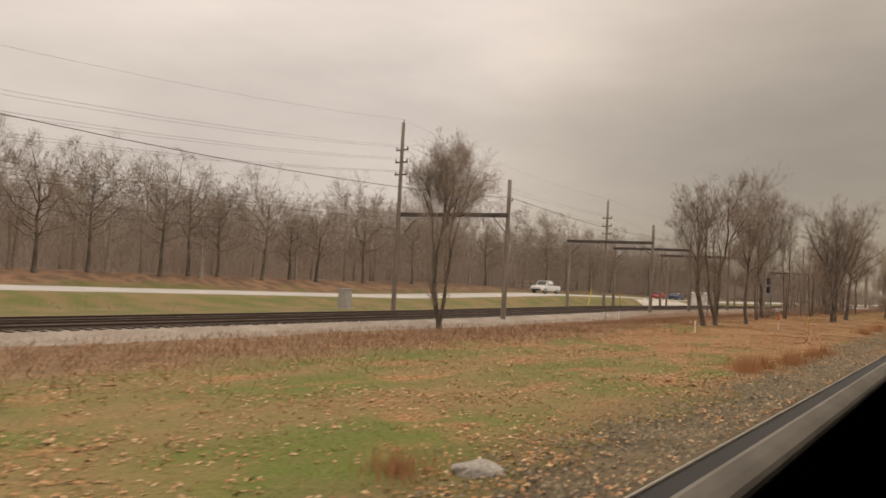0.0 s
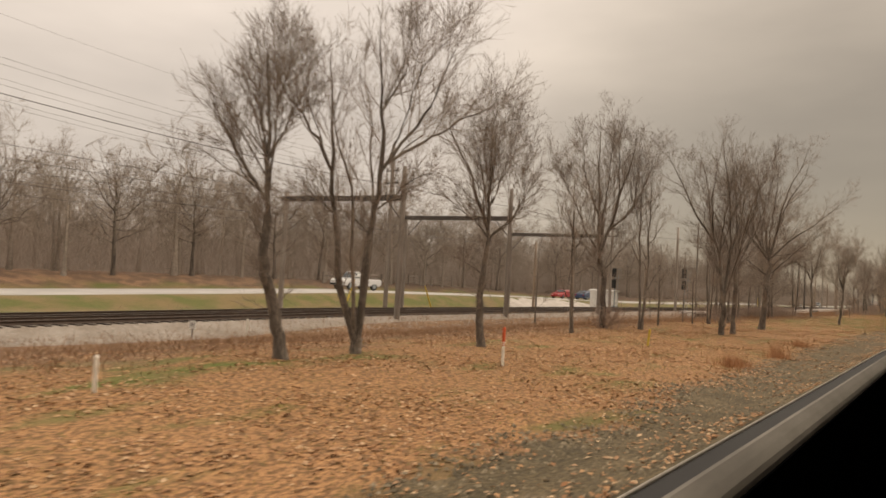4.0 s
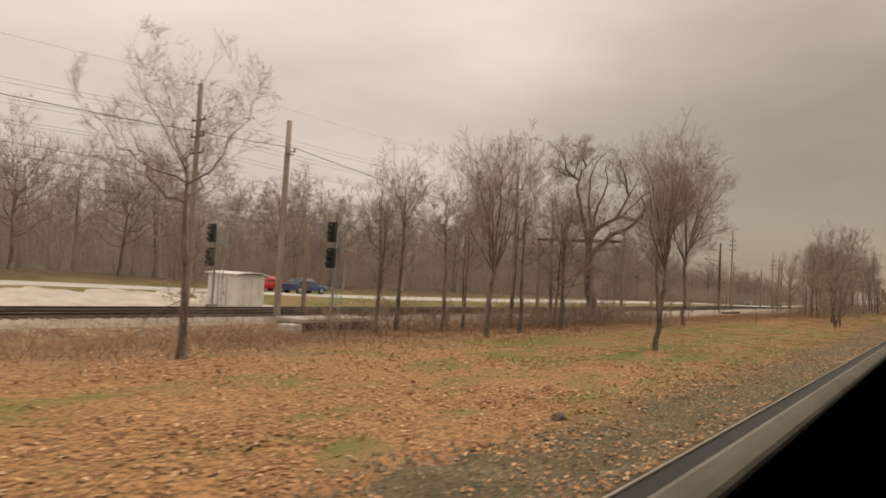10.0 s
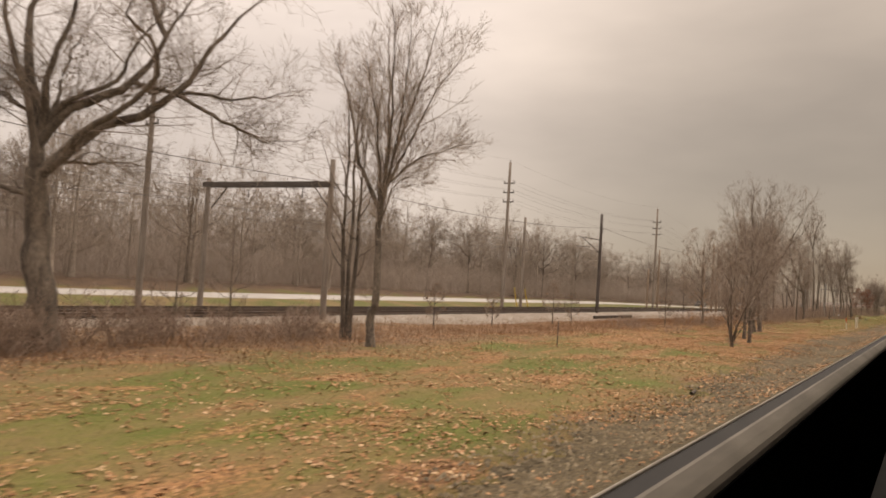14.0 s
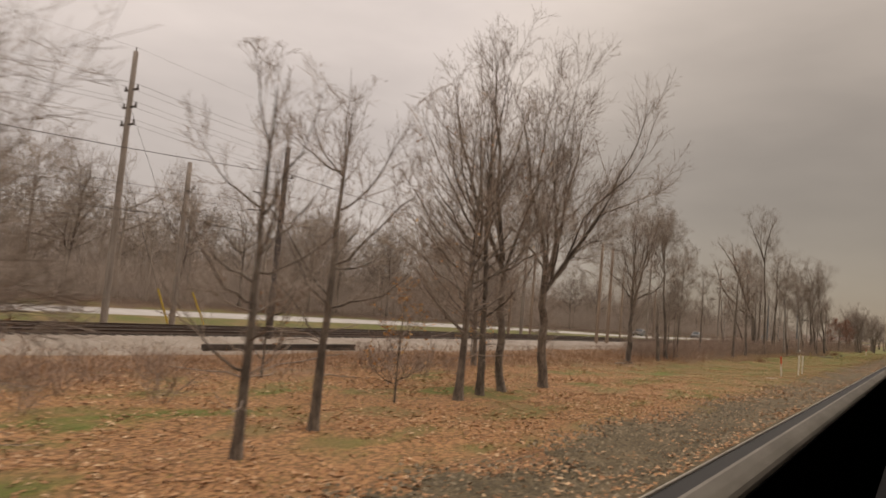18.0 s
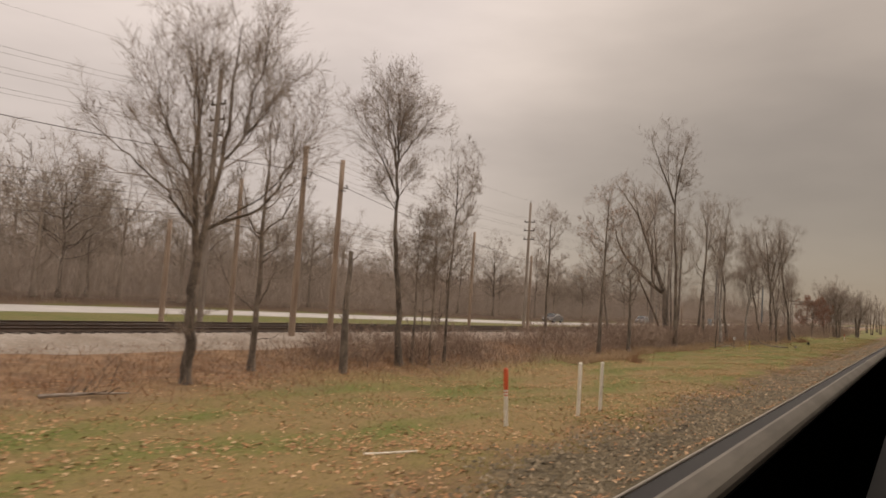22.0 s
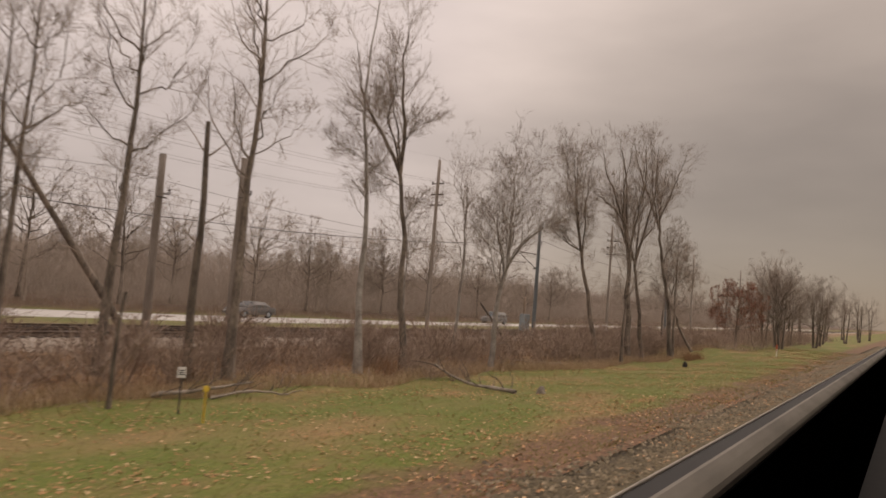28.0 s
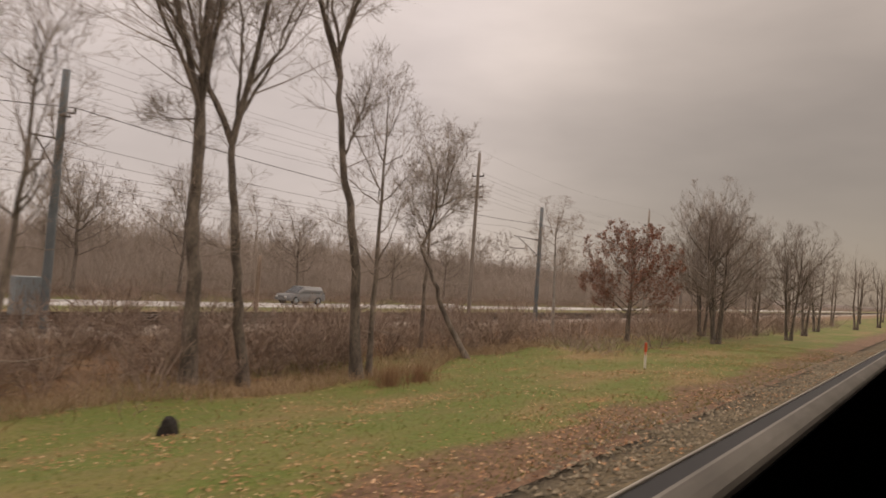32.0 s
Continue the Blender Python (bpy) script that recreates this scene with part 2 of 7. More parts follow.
M_LITTER = island_material("fallen_oak_leaves", [(0.25, 0.118, 0.052), (0.39, 0.196, 0.086), (0.52, 0.295, 0.14), (0.31, 0.142, 0.062), (0.69, 0.48, 0.285), (0.46, 0.232, 0.104), (0.29, 0.148, 0.070)])
M_GRASS = island_material("short_grass", [(0.115, 0.15, 0.020), (0.17, 0.19, 0.034), (0.25, 0.20, 0.068), (0.14, 0.168, 0.025), (0.20, 0.172, 0.05), (0.31, 0.235, 0.095)])
M_DRYGRASS = island_material("dry_grass", [(0.24, 0.13, 0.07), (0.34, 0.2, 0.11), (0.30, 0.15, 0.08), (0.20, 0.12, 0.065), (0.40, 0.27, 0.15)])
M_TANGRASS = island_material("tan_grass", [(0.34, 0.235, 0.14), (0.45, 0.32, 0.19), (0.30, 0.20, 0.12), (0.52, 0.39, 0.25)])
M_REDTUFT = island_material("rust_grass", [(0.42, 0.20, 0.095), (0.52, 0.27, 0.13), (0.38, 0.18, 0.09), (0.58, 0.35, 0.19)])
M_HANGLEAF = island_material("withered_leaves", [(0.30, 0.14, 0.06), (0.42, 0.2, 0.09), (0.22, 0.10, 0.05), (0.36, 0.20, 0.10)])
M_ORANGELEAF = island_material("orange_leaves", [(0.55, 0.26, 0.08), (0.62, 0.34, 0.13), (0.48, 0.20, 0.06), (0.60, 0.40, 0.16)])
M_REDLEAF = island_material("russet_leaves", [(0.22, 0.075, 0.04), (0.30, 0.11, 0.06), (0.17, 0.065, 0.038), (0.26, 0.12, 0.07)])
M_STONE = island_material("ballast_stones", [(0.10, 0.078, 0.044), (0.17, 0.132, 0.078), (0.065, 0.051, 0.029), (0.30, 0.24, 0.155), (0.13, 0.10, 0.056)])
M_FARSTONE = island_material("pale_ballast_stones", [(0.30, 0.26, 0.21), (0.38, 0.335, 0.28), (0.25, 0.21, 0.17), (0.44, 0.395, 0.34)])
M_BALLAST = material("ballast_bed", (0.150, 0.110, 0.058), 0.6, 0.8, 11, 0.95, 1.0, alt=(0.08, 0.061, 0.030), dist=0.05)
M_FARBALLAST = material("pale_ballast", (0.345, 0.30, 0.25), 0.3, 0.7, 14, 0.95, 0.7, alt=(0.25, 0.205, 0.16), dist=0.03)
M_ROAD = material("weathered_concrete_road", (0.56, 0.535, 0.50), 0.12, 0.4, 18, 0.85, 0.1, alt=(0.47, 0.45, 0.42))
M_GRAVEL = material("pale_gravel_pad", (0.52, 0.475, 0.42), 0.2, 0.8, 20, 0.9, 0.5, alt=(0.38, 0.33, 0.28))
M_RAIL = material("rail_steel", (0.11, 0.075, 0.055), 0.3, 4, 30, 0.6, 0.2, 0.4)
M_RAILTOP = material("rail_running_face", (0.30, 0.29, 0.28), 0.2, 4, 30, 0.35, 0.0, 0.8)
M_TIE = material("creosoted_tie", (0.075, 0.058, 0.046), 0.4, 3, 25, 0.92, 0.5, per_object=0.3)
M_POLE = material("weathered_grey_pole", (0.30, 0.255, 0.215), 0.3, 1.5, 30, 0.9, 0.5, alt=(0.20, 0.165, 0.135), stretch=(3, 3, 0.35), per_object=0.2)
M_TANPOLE = material("tan_wood_pole", (0.33, 0.25, 0.185), 0.3, 1.5, 30, 0.9, 0.5, alt=(0.23, 0.165, 0.12), stretch=(3, 3, 0.35))
M_STEEL = material("dark_painted_steel", (0.10, 0.082, 0.072), 0.3, 2, 25, 0.65, 0.2, 0.2)
M_GALV = material("galvanised_steel", (0.30, 0.34, 0.35), 0.2, 2, 25, 0.5, 0.1, 0.4)
M_MAST = material("blue_grey_steel", (0.145, 0.165, 0.17), 0.2, 2, 25, 0.55, 0.1, 0.3)
M_WIRE = material("line_wire", (0.09, 0.082, 0.078), 0.2, 2, 25, 0.6, 0.0, 0.3)
M_WHITE = material("white_painted_metal", (0.70, 0.69, 0.66), 0.08, 1.2, 15, 0.55, 0.1, alt=(0.58, 0.56, 0.52))
M_GREYBOX = material("grey_enamel", (0.42, 0.40, 0.37), 0.12, 2, 20, 0.6, 0.1)
M_BLACK = material("black_enamel", (0.018, 0.018, 0.018), 0.2, 3, 20, 0.5, 0.05)
M_YELLOW = material("yellow_plastic", (0.62, 0.44, 0.06), 0.15, 3, 20, 0.55, 0.05)
M_ORANGE = material("orange_red_plastic", (0.62, 0.10, 0.035), 0.15, 3, 20, 0.55, 0.05)
M_POST = material("white_plastic_post", (0.82, 0.78, 0.68), 0.15, 3, 20, 0.6, 0.05, alt=(0.7, 0.65, 0.55))
M_ROCK = material("pale_rock", (0.40, 0.375, 0.33), 0.3, 3, 18, 0.9, 0.6, alt=(0.28, 0.25, 0.21), dist=0.03)
M_TIMBER = material("old_dark_timber", (0.12, 0.095, 0.075), 0.35, 2, 20, 0.92, 0.5)
M_DEADWOOD = material("grey_dead_wood", (0.33, 0.285, 0.235), 0.35, 2, 20, 0.92, 0.5, alt=(0.17, 0.14, 0.112))
M_STUMP_SHADE = material("rotten_stump_and_shade", (0.035, 0.028, 0.022), 0.4, 4, 20, 0.95, 0.6)
M_SILL = material("grey_window_ledge", (0.25, 0.22, 0.175), 0.25, 3, 60, 0.6, 0.05, alt=(0.17, 0.148, 0.115))
M_LIP = material("pale_ledge_lip", (0.50, 0.45, 0.37), 0.15, 3, 60, 0.5, 0.0)
M_STRIP_FLOOR = material("dark_strip_and_floor", (0.03, 0.028, 0.026), 0.2, 3, 60, 0.7, 0.05)
M_LINING = material("worn_coach_lining", (0.16, 0.15, 0.135), 0.2, 2, 30, 0.7, 0.05)
# near-black without sheen: the coach's unlit inside is put into the colour
M_UNLIT = material("unlit_black_lining", (0.003, 0.003, 0.003), 0.2, 3, 30, 0.8, 0.1)
M_UNLIT.node_tree.nodes["Principled BSDF"].inputs["IOR"].default_value = 1.0
M_RUBBER = material("tyre_rubber", (0.02, 0.02, 0.02), 0.2, 6, 30, 0.85, 0.1)
M_GLASS = material("dark_car_glass", (0.03, 0.034, 0.036), 0.1, 3, 20, 0.08, 0.0)
M_TAIL = material("red_lamp_lens", (0.45, 0.02, 0.015), 0.1, 5, 20, 0.3, 0.0)
M_LAMP = material("clear_lamp_lens", (0.7, 0.7, 0.68), 0.1, 5, 20, 0.2, 0.0)


def paint(name, col):
    return material(name, col, 0.05, 1.0, 8, 0.3, 0.0, 0.0)


# ---- shared helpers ----
rng = np.random.default_rng(7)


def smooth01(e0, e1, v):
    u = np.clip((np.asarray(v, float) - e0) / (e1 - e0), 0, 1)
    return u * u * (3 - 2 * u)


VERGE_X = (-200, 0, 43, 50, 62, 72, 84, 96, 110, 130, 160, 180, 200, 215, 232, 244, 277, 303, 324, 335, 342, 350, 420, 900)
VERGE_Z = (0, 0, 0.05, 0.42, 0.44, 0.40, 0.5, 0.52, 0.18, 0.16, -0.05, 0.06, 0.18, -0.1, -0.45, -0.58, -0.36, -0.42, -0.8, -0.85, -0.5, -0.2, -0.1, 0)
BED_X = (-400, 13, 40, 70, 105, 150, 190, 224, 250, 280, 314, 800)
BED_Z = (-0.05, -0.03, 0.10, 0.40, 0.42, 0.27, 0.30, 0.33, 0.25, 0.05, -0.15, -0.2)
ROAD_X = (-400, 0, 40, 57, 75, 90, 121, 149, 172, 200, 226, 255, 285, 314, 350, 800)
ROAD_Z = (0.95, 0.9, 0.7, 0.6, 0.95, 1.25, 1.06, 0.6, 0.48, 0.47, 0.45, 0.38, 0.05, -0.32, -0.5, -0.5)
BANK_X = (-400, 60, 82, 118, 140, 200, 260, 320)
BANK_Z = (1.75, 1.75, 2.0, 2.0, 1.3, 1.0, 0.7, 0.2)
ROADY_X = (-400, 120, 150, 175, 800)
ROADY_Y = (50, 50, 47.4, 46.7, 46.7)


def bed_z(x):
    return np.interp(x, BED_X, BED_Z)


def road_z(x):
    return np.interp(x, ROAD_X, ROAD_Z)


def road_y(x):
    return np.interp(x, ROADY_X, ROADY_Y)


def ground_z(x, y):
    """The height of the ground: a verge that swells and dips, the far line's bed, the road's bank and the rising dunes behind."""
    x, y = np.asarray(x, float), np.asarray(y, float)
    z = np.interp(x, VERGE_X, VERGE_Z) * np.exp(-((y - 16.0) / 6.2) ** 2) * (1 - smooth01(21.5, 25.0, y))
    z = z + 0.35 * smooth01(4.2, 2.3, y) * smooth01(-6.0, -4.0, y)
    z = z + bed_z(x) * smooth01(23.8, 26.6, y) * (1 - smooth01(34.6, 37.5, y))
    d = np.abs(y - road_y(x))
    z = z + (road_z(x) - 0.06) * smooth01(8.5, 4.0, d)
    z = z + (9.5 - 3.0 * smooth01(140, 215, x) - 1.7 * smooth01(220, 260, x) - 1.8 * smooth01(270, 330, x)) * smooth01(70, 140, y)
    # a low bank behind the road, on which the wood stands
    back = y + 50 - road_y(x)
    z = z + np.interp(x, BANK_X, BANK_Z) * smooth01(53.4, 58.8, back) * (1 - smooth01(68, 86, y))
    bumps = 0.05 * np.sin(x * 0.9 + 1.3 * np.sin(y * 0.6)) * np.sin(y * 0.8 + x * 0.13) * smooth01(4.5, 7.0, y) * (1 - smooth01(22.0, 24.0, y))
    return z + bumps


def gz(x, y):
    return float(ground_z(x, y))


def link_mesh(name, verts, faces, mat, smooth=False):
    """A mesh object out of arrays: verts (n, 3), faces (m, 3 or 4)."""
    me = bpy.data.meshes.new(name)
    verts = np.ascontiguousarray(verts, dtype=np.float32)
    faces = np.ascontiguousarray(faces, dtype=np.int32)
    k = faces.shape[1]
    me.vertices.add(len(verts))
    me.vertices.foreach_set("co", verts.ravel())
    me.loops.add(faces.size)
    me.loops.foreach_set("vertex_index", faces.ravel())
    me.polygons.add(len(faces))
    me.polygons.foreach_set("loop_start", np.arange(0, faces.size, k, dtype=np.int32))
    if smooth:
        me.polygons.foreach_set("use_smooth", np.ones(len(faces), dtype=bool))
    me.update(calc_edges=True)
    me.materials.append(mat)
    return new(name, me)


def child(ob, parent, label=""):
    ob.parent = parent
    if label:
        tagged(ob, label)
    return ob


def part(name, bm, mat, parent, label="", smooth=False):
    """Links a bmesh as one mesh object under a thing or a part."""
    me = bpy.data.meshes.new(name)
    if smooth:
        for f in bm.faces:
            f.smooth = True
    bm.to_mesh(me)
    bm.free()
    me.materials.append(mat)
    ob = new(name, me)
    ob.parent = parent
    if label:
        tagged(ob, label)
    return ob


def box(bm, x0, x1, y0, y1, z0, z1, bevel=0.0):
    r = bmesh.ops.create_cube(bm, size=1)
    for v in r["verts"]:
        v.co = Vector(((x0 + x1) / 2 + v.co.x * (x1 - x0), (y0 + y1) / 2 + v.co.y * (y1 - y0), (z0 + z1) / 2 + v.co.z * (z1 - z0)))
    if bevel:
        edges = list({e for v in r["verts"] for e in v.link_edges})
        bmesh.ops.bevel(bm, geom=edges, offset=bevel, segments=2, affect="EDGES", profile=0.6)
    return bm


def rod(bm, a, b, r0, r1=None, sides=8):
    """A round or many-sided bar from a to b."""
    a, b = Vector(a), Vector(b)
    r1 = r0 if r1 is None else r1
    m = Matrix.Translation((a + b) / 2) @ (b - a).to_track_quat("Z", "Y").to_matrix().to_4x4()
    bmesh.ops.create_cone(bm, cap_ends=True, cap_tris=False, segments=sides, radius1=r0, radius2=r1, depth=(b - a).length, matrix=m)
    return bm


def tubes(pts, rad, sides):
    """Tapered tubes along many polylines of the same length: pts (n, k, 3), rad (n, k)."""
    n, k, _ = pts.shape
    tan = np.gradient(pts, axis=1)
    tan /= np.linalg.norm(tan, axis=2, keepdims=True) + 1e-9
    ref = np.where(np.abs(tan[:, :, 2:3]) > 0.9, np.array([1.0, 0, 0]), np.array([0, 0, 1.0]))
    u = np.cross(tan, ref)
    u /= np.linalg.norm(u, axis=2, keepdims=True) + 1e-9
    w = np.cross(tan, u)
    ang = np.linspace(0, 2 * np.pi, sides, endpoint=False)
    ring = u[:, :, None, :] * np.cos(ang)[None, None, :, None] + w[:, :, None, :] * np.sin(ang)[None, None, :, None]
    v = pts[:, :, None, :] + ring * rad[:, :, None, None]
    idx = np.arange(n * k * sides).reshape(n, k, sides)
    a, b = idx[:, :-1, :], idx[:, 1:, :]
    f = np.stack([a, np.roll(a, -1, axis=2), np.roll(b, -1, axis=2), b], axis=-1).reshape(-1, 4)
    return v.reshape(-1, 3), f


def ribbons(r, pts, rad):
    """Fine twigs as narrow tapered strips turned every way: pts (n, k, 3), rad (n, k)."""
    n, k, _ = pts.shape
    side = np.cross(pts[:, -1] - pts[:, 0], r.normal(0, 1, (n, 3)))
    side /= np.linalg.norm(side, axis=1, keepdims=True) + 1e-9
    w = side[:, None, :] * rad[:, :, None] * 1.1
    v = np.stack([pts - w, pts + w], axis=2)
    i = np.arange(n * k * 2).reshape(n, k, 2)
    f = np.stack([i[:, :-1, 0], i[:, :-1, 1], i[:, 1:, 1], i[:, 1:, 0]], axis=-1).reshape(-1, 4)
    return v.reshape(-1, 3), f


def merged(chunks):
    vs, fs, off = [], [], 0
    for v, f in chunks:
        vs.append(v)
        fs.append(f + off)
        off += len(v)
    return np.concatenate(vs), np.concatenate(fs)


# ---- ground ----
def build_ground():
    def steps(marks):
        out = []
        for a, b, s in marks:
            out.extend(np.arange(a, b, s))
        return np.array(out + [marks[-1][1]])
    xs = steps([(-1500, -300, 300), (-300, -40, 20), (-40, 420, 1.25), (420, 600, 20), (600, 2100, 300)])
    ys = steps([(-1500, -60, 240), (-60, -8, 13), (-8, 60, 0.55), (60, 160, 5), (160, 400, 40), (400, 2000, 400)])
    gx, gy = np.meshgrid(xs, ys, indexing="ij")
    v = np.stack([gx, gy, ground_z(gx, gy)], axis=-1).reshape(-1, 3)
    i = np.arange(len(xs) * len(ys)).reshape(len(xs), len(ys))
    f = np.stack([i[:-1, :-1], i[1:, :-1], i[1:, 1:], i[:-1, 1:]], axis=-1).reshape(-1, 4)
    return tagged(link_mesh("ground", v, f, M_GROUND, True), "railway verge of grass under drifts of brown fallen leaves", "ground", kind="structure")


build_ground()


def ribbon(name, profile, mat, label, category, x0=-400.0, x1=800.0, step=4.0):
    """A strip along the line: profile(x) gives (y, z) pairs across it."""
    xs = np.arange(x0, x1 + 0.1, step)
    rows = np.array([[(x, y, z) for y, z in profile(x)] for x in xs])
    k = rows.shape[1]
    i = np.arange(len(xs) * k).reshape(len(xs), k)
    f = np.stack([i[:-1, :-1], i[1:, :-1], i[1:, 1:], i[:-1, 1:]], axis=-1).reshape(-1, 4)
    return tagged(link_mesh(name, rows.reshape(-1, 3), f, mat, True), label, category, kind="structure")


TRACK_Y = (28.3, 32.1)
TRACK_DROP = {28.3: 0.0, 32.1: 0.12}
GAUGE = 0.75


def bed_profile(x):
    b = float(bed_z(x))
    w = 0.25 * math.sin(x * 0.31) + 0.2 * math.sin(x * 0.83 + 1)
    # weeds and soil cover the foot of the shoulder beside the groves
    k = float(smooth01(52, 72, x) * (1 - smooth01(160, 180, x)))
    toe, mid = 24.2 + w * (1 - 0.7 * k) + 1.75 * k, 25.2 + w * 0.5 * (1 - k) + 1.0 * k
    return [(toe, gz(x, toe) - 0.03), (mid, gz(x, mid) + 0.07 - 0.03 * k), (26.3 + 0.1 * k, b + 0.10), (27.0, b + 0.22), (29.7, b + 0.21), (30.7, b + 0.09), (33.5, b + 0.09), (34.6, b), (36.4, gz(x, 36.4) - 0.03)]


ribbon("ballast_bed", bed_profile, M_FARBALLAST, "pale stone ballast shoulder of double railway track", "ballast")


def near_edge(x):
    return np.interp(x, (-50, 30, 65, 100, 130, 160, 195, 215, 250, 285, 400), (5.7, 5.7, 6.5, 6.4, 5.9, 5.6, 6.9, 6.0, 5.6, 5.0, 5.0)) + 0.35 * np.sin(np.asarray(x) * 0.55) + 0.16 * np.sin(np.asarray(x) * 5.3) + 0.22 * np.sin(np.asarray(x) * 1.37 + 1) + 0.14 * np.sin(np.asarray(x) * 3.1 + 2)


ribbon("near_ballast", lambda x: [(-3.0, 0.28), (1.6, 0.52), (2.6, 0.50), (4.3, gz(x, 4.4) + 0.12), (5.0, gz(x, 5.0) + 0.06), (float(near_edge(x)) - 0.4, gz(x, float(near_edge(x)) - 0.4) + 0.03), (float(near_edge(x)) + 0.1, gz(x, float(near_edge(x)) + 0.1) - 0.03)], M_BALLAST, "grey brown stone ballast beside the train", "ballast", x0=-30.0, x1=420.0, step=0.25)
ribbon("road", lambda x: [(road_y(x) - 3.4, road_z(x) - 0.12), (road_y(x) - 3.3, road_z(x)), (road_y(x), road_z(x) + 0.05), (road_y(x) + 3.3, road_z(x)), (road_y(x) + 3.4, road_z(x) - 0.12)], M_ROAD, "pale weathered concrete two lane road", "road")


# ---- the coach that carries the camera: its ledge and lower side run the whole way ----
def build_coach():
    x0, x1 = -30.0, 380.0
    root = tagged(new("coach_side"), "dark lower side of a train coach with a grey window ledge", "train coach", kind="structure")

    def extrude(name, prof, mat, label):
        bm = bmesh.new()
        a = [bm.verts.new((x0, y, z)) for y, z in prof]
        b = [bm.verts.new((x1, y, z)) for y, z in prof]
        for i in range(len(prof)):
            j = (i + 1) % len(prof)
            bm.faces.new((a[i], b[i], b[j], a[j]))
        bm.faces.new(a)
        bm.faces.new(list(reversed(b)))
        bmesh.ops.recalc_face_normals(bm, faces=bm.faces)
        part(name, bm, mat, root, label)

    # lip, dark strip and ledge: the ledge's brightness steps put into three colours
    extrude("ledge_lip", [(0.5050, 2.56), (0.5050, 2.613), (0.5035, 2.6155), (0.5005, 2.6155), (0.4985, 2.613), (0.4985, 2.56)], M_LIP, "thin pale lip")
    extrude("gasket", [(0.4984, 2.56), (0.4984, 2.608), (0.462, 2.596), (0.462, 2.56)], M_STRIP_FLOOR, "dark strip between lip and ledge")
    extrude("window_ledge", [(0.4615, 2.54), (0.4615, 2.599), (0.450, 2.600), (0.425, 2.584), (0.405, 2.569), (0.398, 2.556), (0.398, 2.54)], M_SILL, "grey rounded window ledge")
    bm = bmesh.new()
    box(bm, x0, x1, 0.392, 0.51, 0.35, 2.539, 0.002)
    part("lower_wall", bm, M_UNLIT, root, "lower wall in near-black for the unlit coach")
    # coach body added out of view, to shade the near ballast
    # the body behind and above the seat: aisle floor, opposite side and curved roof
    arc = [(-0.15 - 2.55 * u, 4.05 + 0.35 * math.sin(math.pi * (0.30 + 0.70 * u)) - 0.05) for u in np.linspace(0, 1, 9)]
    extrude("roof", arc + [(y, z + 0.06) for y, z in reversed(arc)], M_LINING, "pale curved coach roof added out of view")
    extrude("opposite_wall", [(-2.70, 0.5), (-2.70, 4.0), (-2.64, 4.0), (-2.64, 0.5)], M_LINING, "plain opposite coach wall added out of view")
    extrude("floor", [(-2.64, 1.30), (-2.64, 1.36), (0.39, 1.36), (0.39, 1.30)], M_STRIP_FLOOR, "dark coach floor added out of view")


build_coach()


# ---- the far double track ----
def build_track(yc):
    root = tagged(new("railway_track"), "railway track of rusty rails on dark creosoted timber ties", "railway track", group="far double track", kind="structure")
    for side in (-GAUGE, GAUGE):
        xs = np.arange(-400, 801, 4.0)
        prof = [(-0.07, 0.0), (-0.07, 0.02), (-0.012, 0.035), (-0.012, 0.125), (-0.036, 0.135), (-0.036, 0.165), (0.036, 0.165), (0.036, 0.135), (0.012, 0.125), (0.012, 0.035), (0.07, 0.02), (0.07, 0.0)]
        v = np.array([[(x, yc + side + py, bed_z(x) + 0.26 - TRACK_DROP[yc] + pz) for py, pz in prof] for x in xs])
        i = np.arange(len(xs) * len(prof)).reshape(len(xs), len(prof))
        j = np.roll(i, -1, axis=1)
        f = np.stack([i[:-1], i[1:], j[1:], j[:-1]], axis=-1).reshape(-1, 4)
        rail = child(link_mesh("rail", v.reshape(-1, 3), f, M_RAIL), root)
        v = np.array([[(x, yc + side - 0.03, bed_z(x) + 0.4285 - TRACK_DROP[yc]), (x, yc + side + 0.03, bed_z(x) + 0.4285 - TRACK_DROP[yc])] for x in xs]).reshape(-1, 3)
        i = np.arange(len(xs) * 2).reshape(-1, 2)
        child(link_mesh("running_face", v, np.stack([i[:-1, 0], i[1:, 0], i[1:, 1], i[:-1, 1]], axis=-1), M_RAILTOP), rail, "worn bright running face")
    return root


TRACKS = [build_track(y) for y in TRACK_Y]


# ---- line poles ----


def pole_mesh(h, r0, r1, mat, parent, name="pole", label=""):
    u = np.linspace(0, 1, 7)
    z = -0.3 + (h + 0.3) * u
    bend = 0.02 * h / 10 * np.sin(u * 3.1 + h)
    line = np.stack([bend, bend * 0.5, z], axis=1)[None]
    v, f = tubes(line, (r0 + (r1 - r0) * u)[None], 12)
    ring = np.arange(len(v) - 12, len(v))
    cap = np.array([(ring[0], ring[i], ring[i + 1], ring[i + 2]) for i in range(1, 11, 2) if i + 2 < 12])
    return child(link_mesh(name, v, np.concatenate([f, cap]), mat, False), parent, label)


def insulator(parent, at, r=0.055, l=0.22, axis=(0, 0, 1)):
    bm = bmesh.new()
    ax = Vector(axis).normalized()
    for i in range(3):
        p = Vector(at) + ax * l * (i / 3)
        rod(bm, p, p + ax * l * 0.2, r, r * 0.55, 8)
    rod(bm, at, Vector(at) + ax * l, r * 0.4, None, 6)
    return part("insulator", bm, M_STEEL, parent)


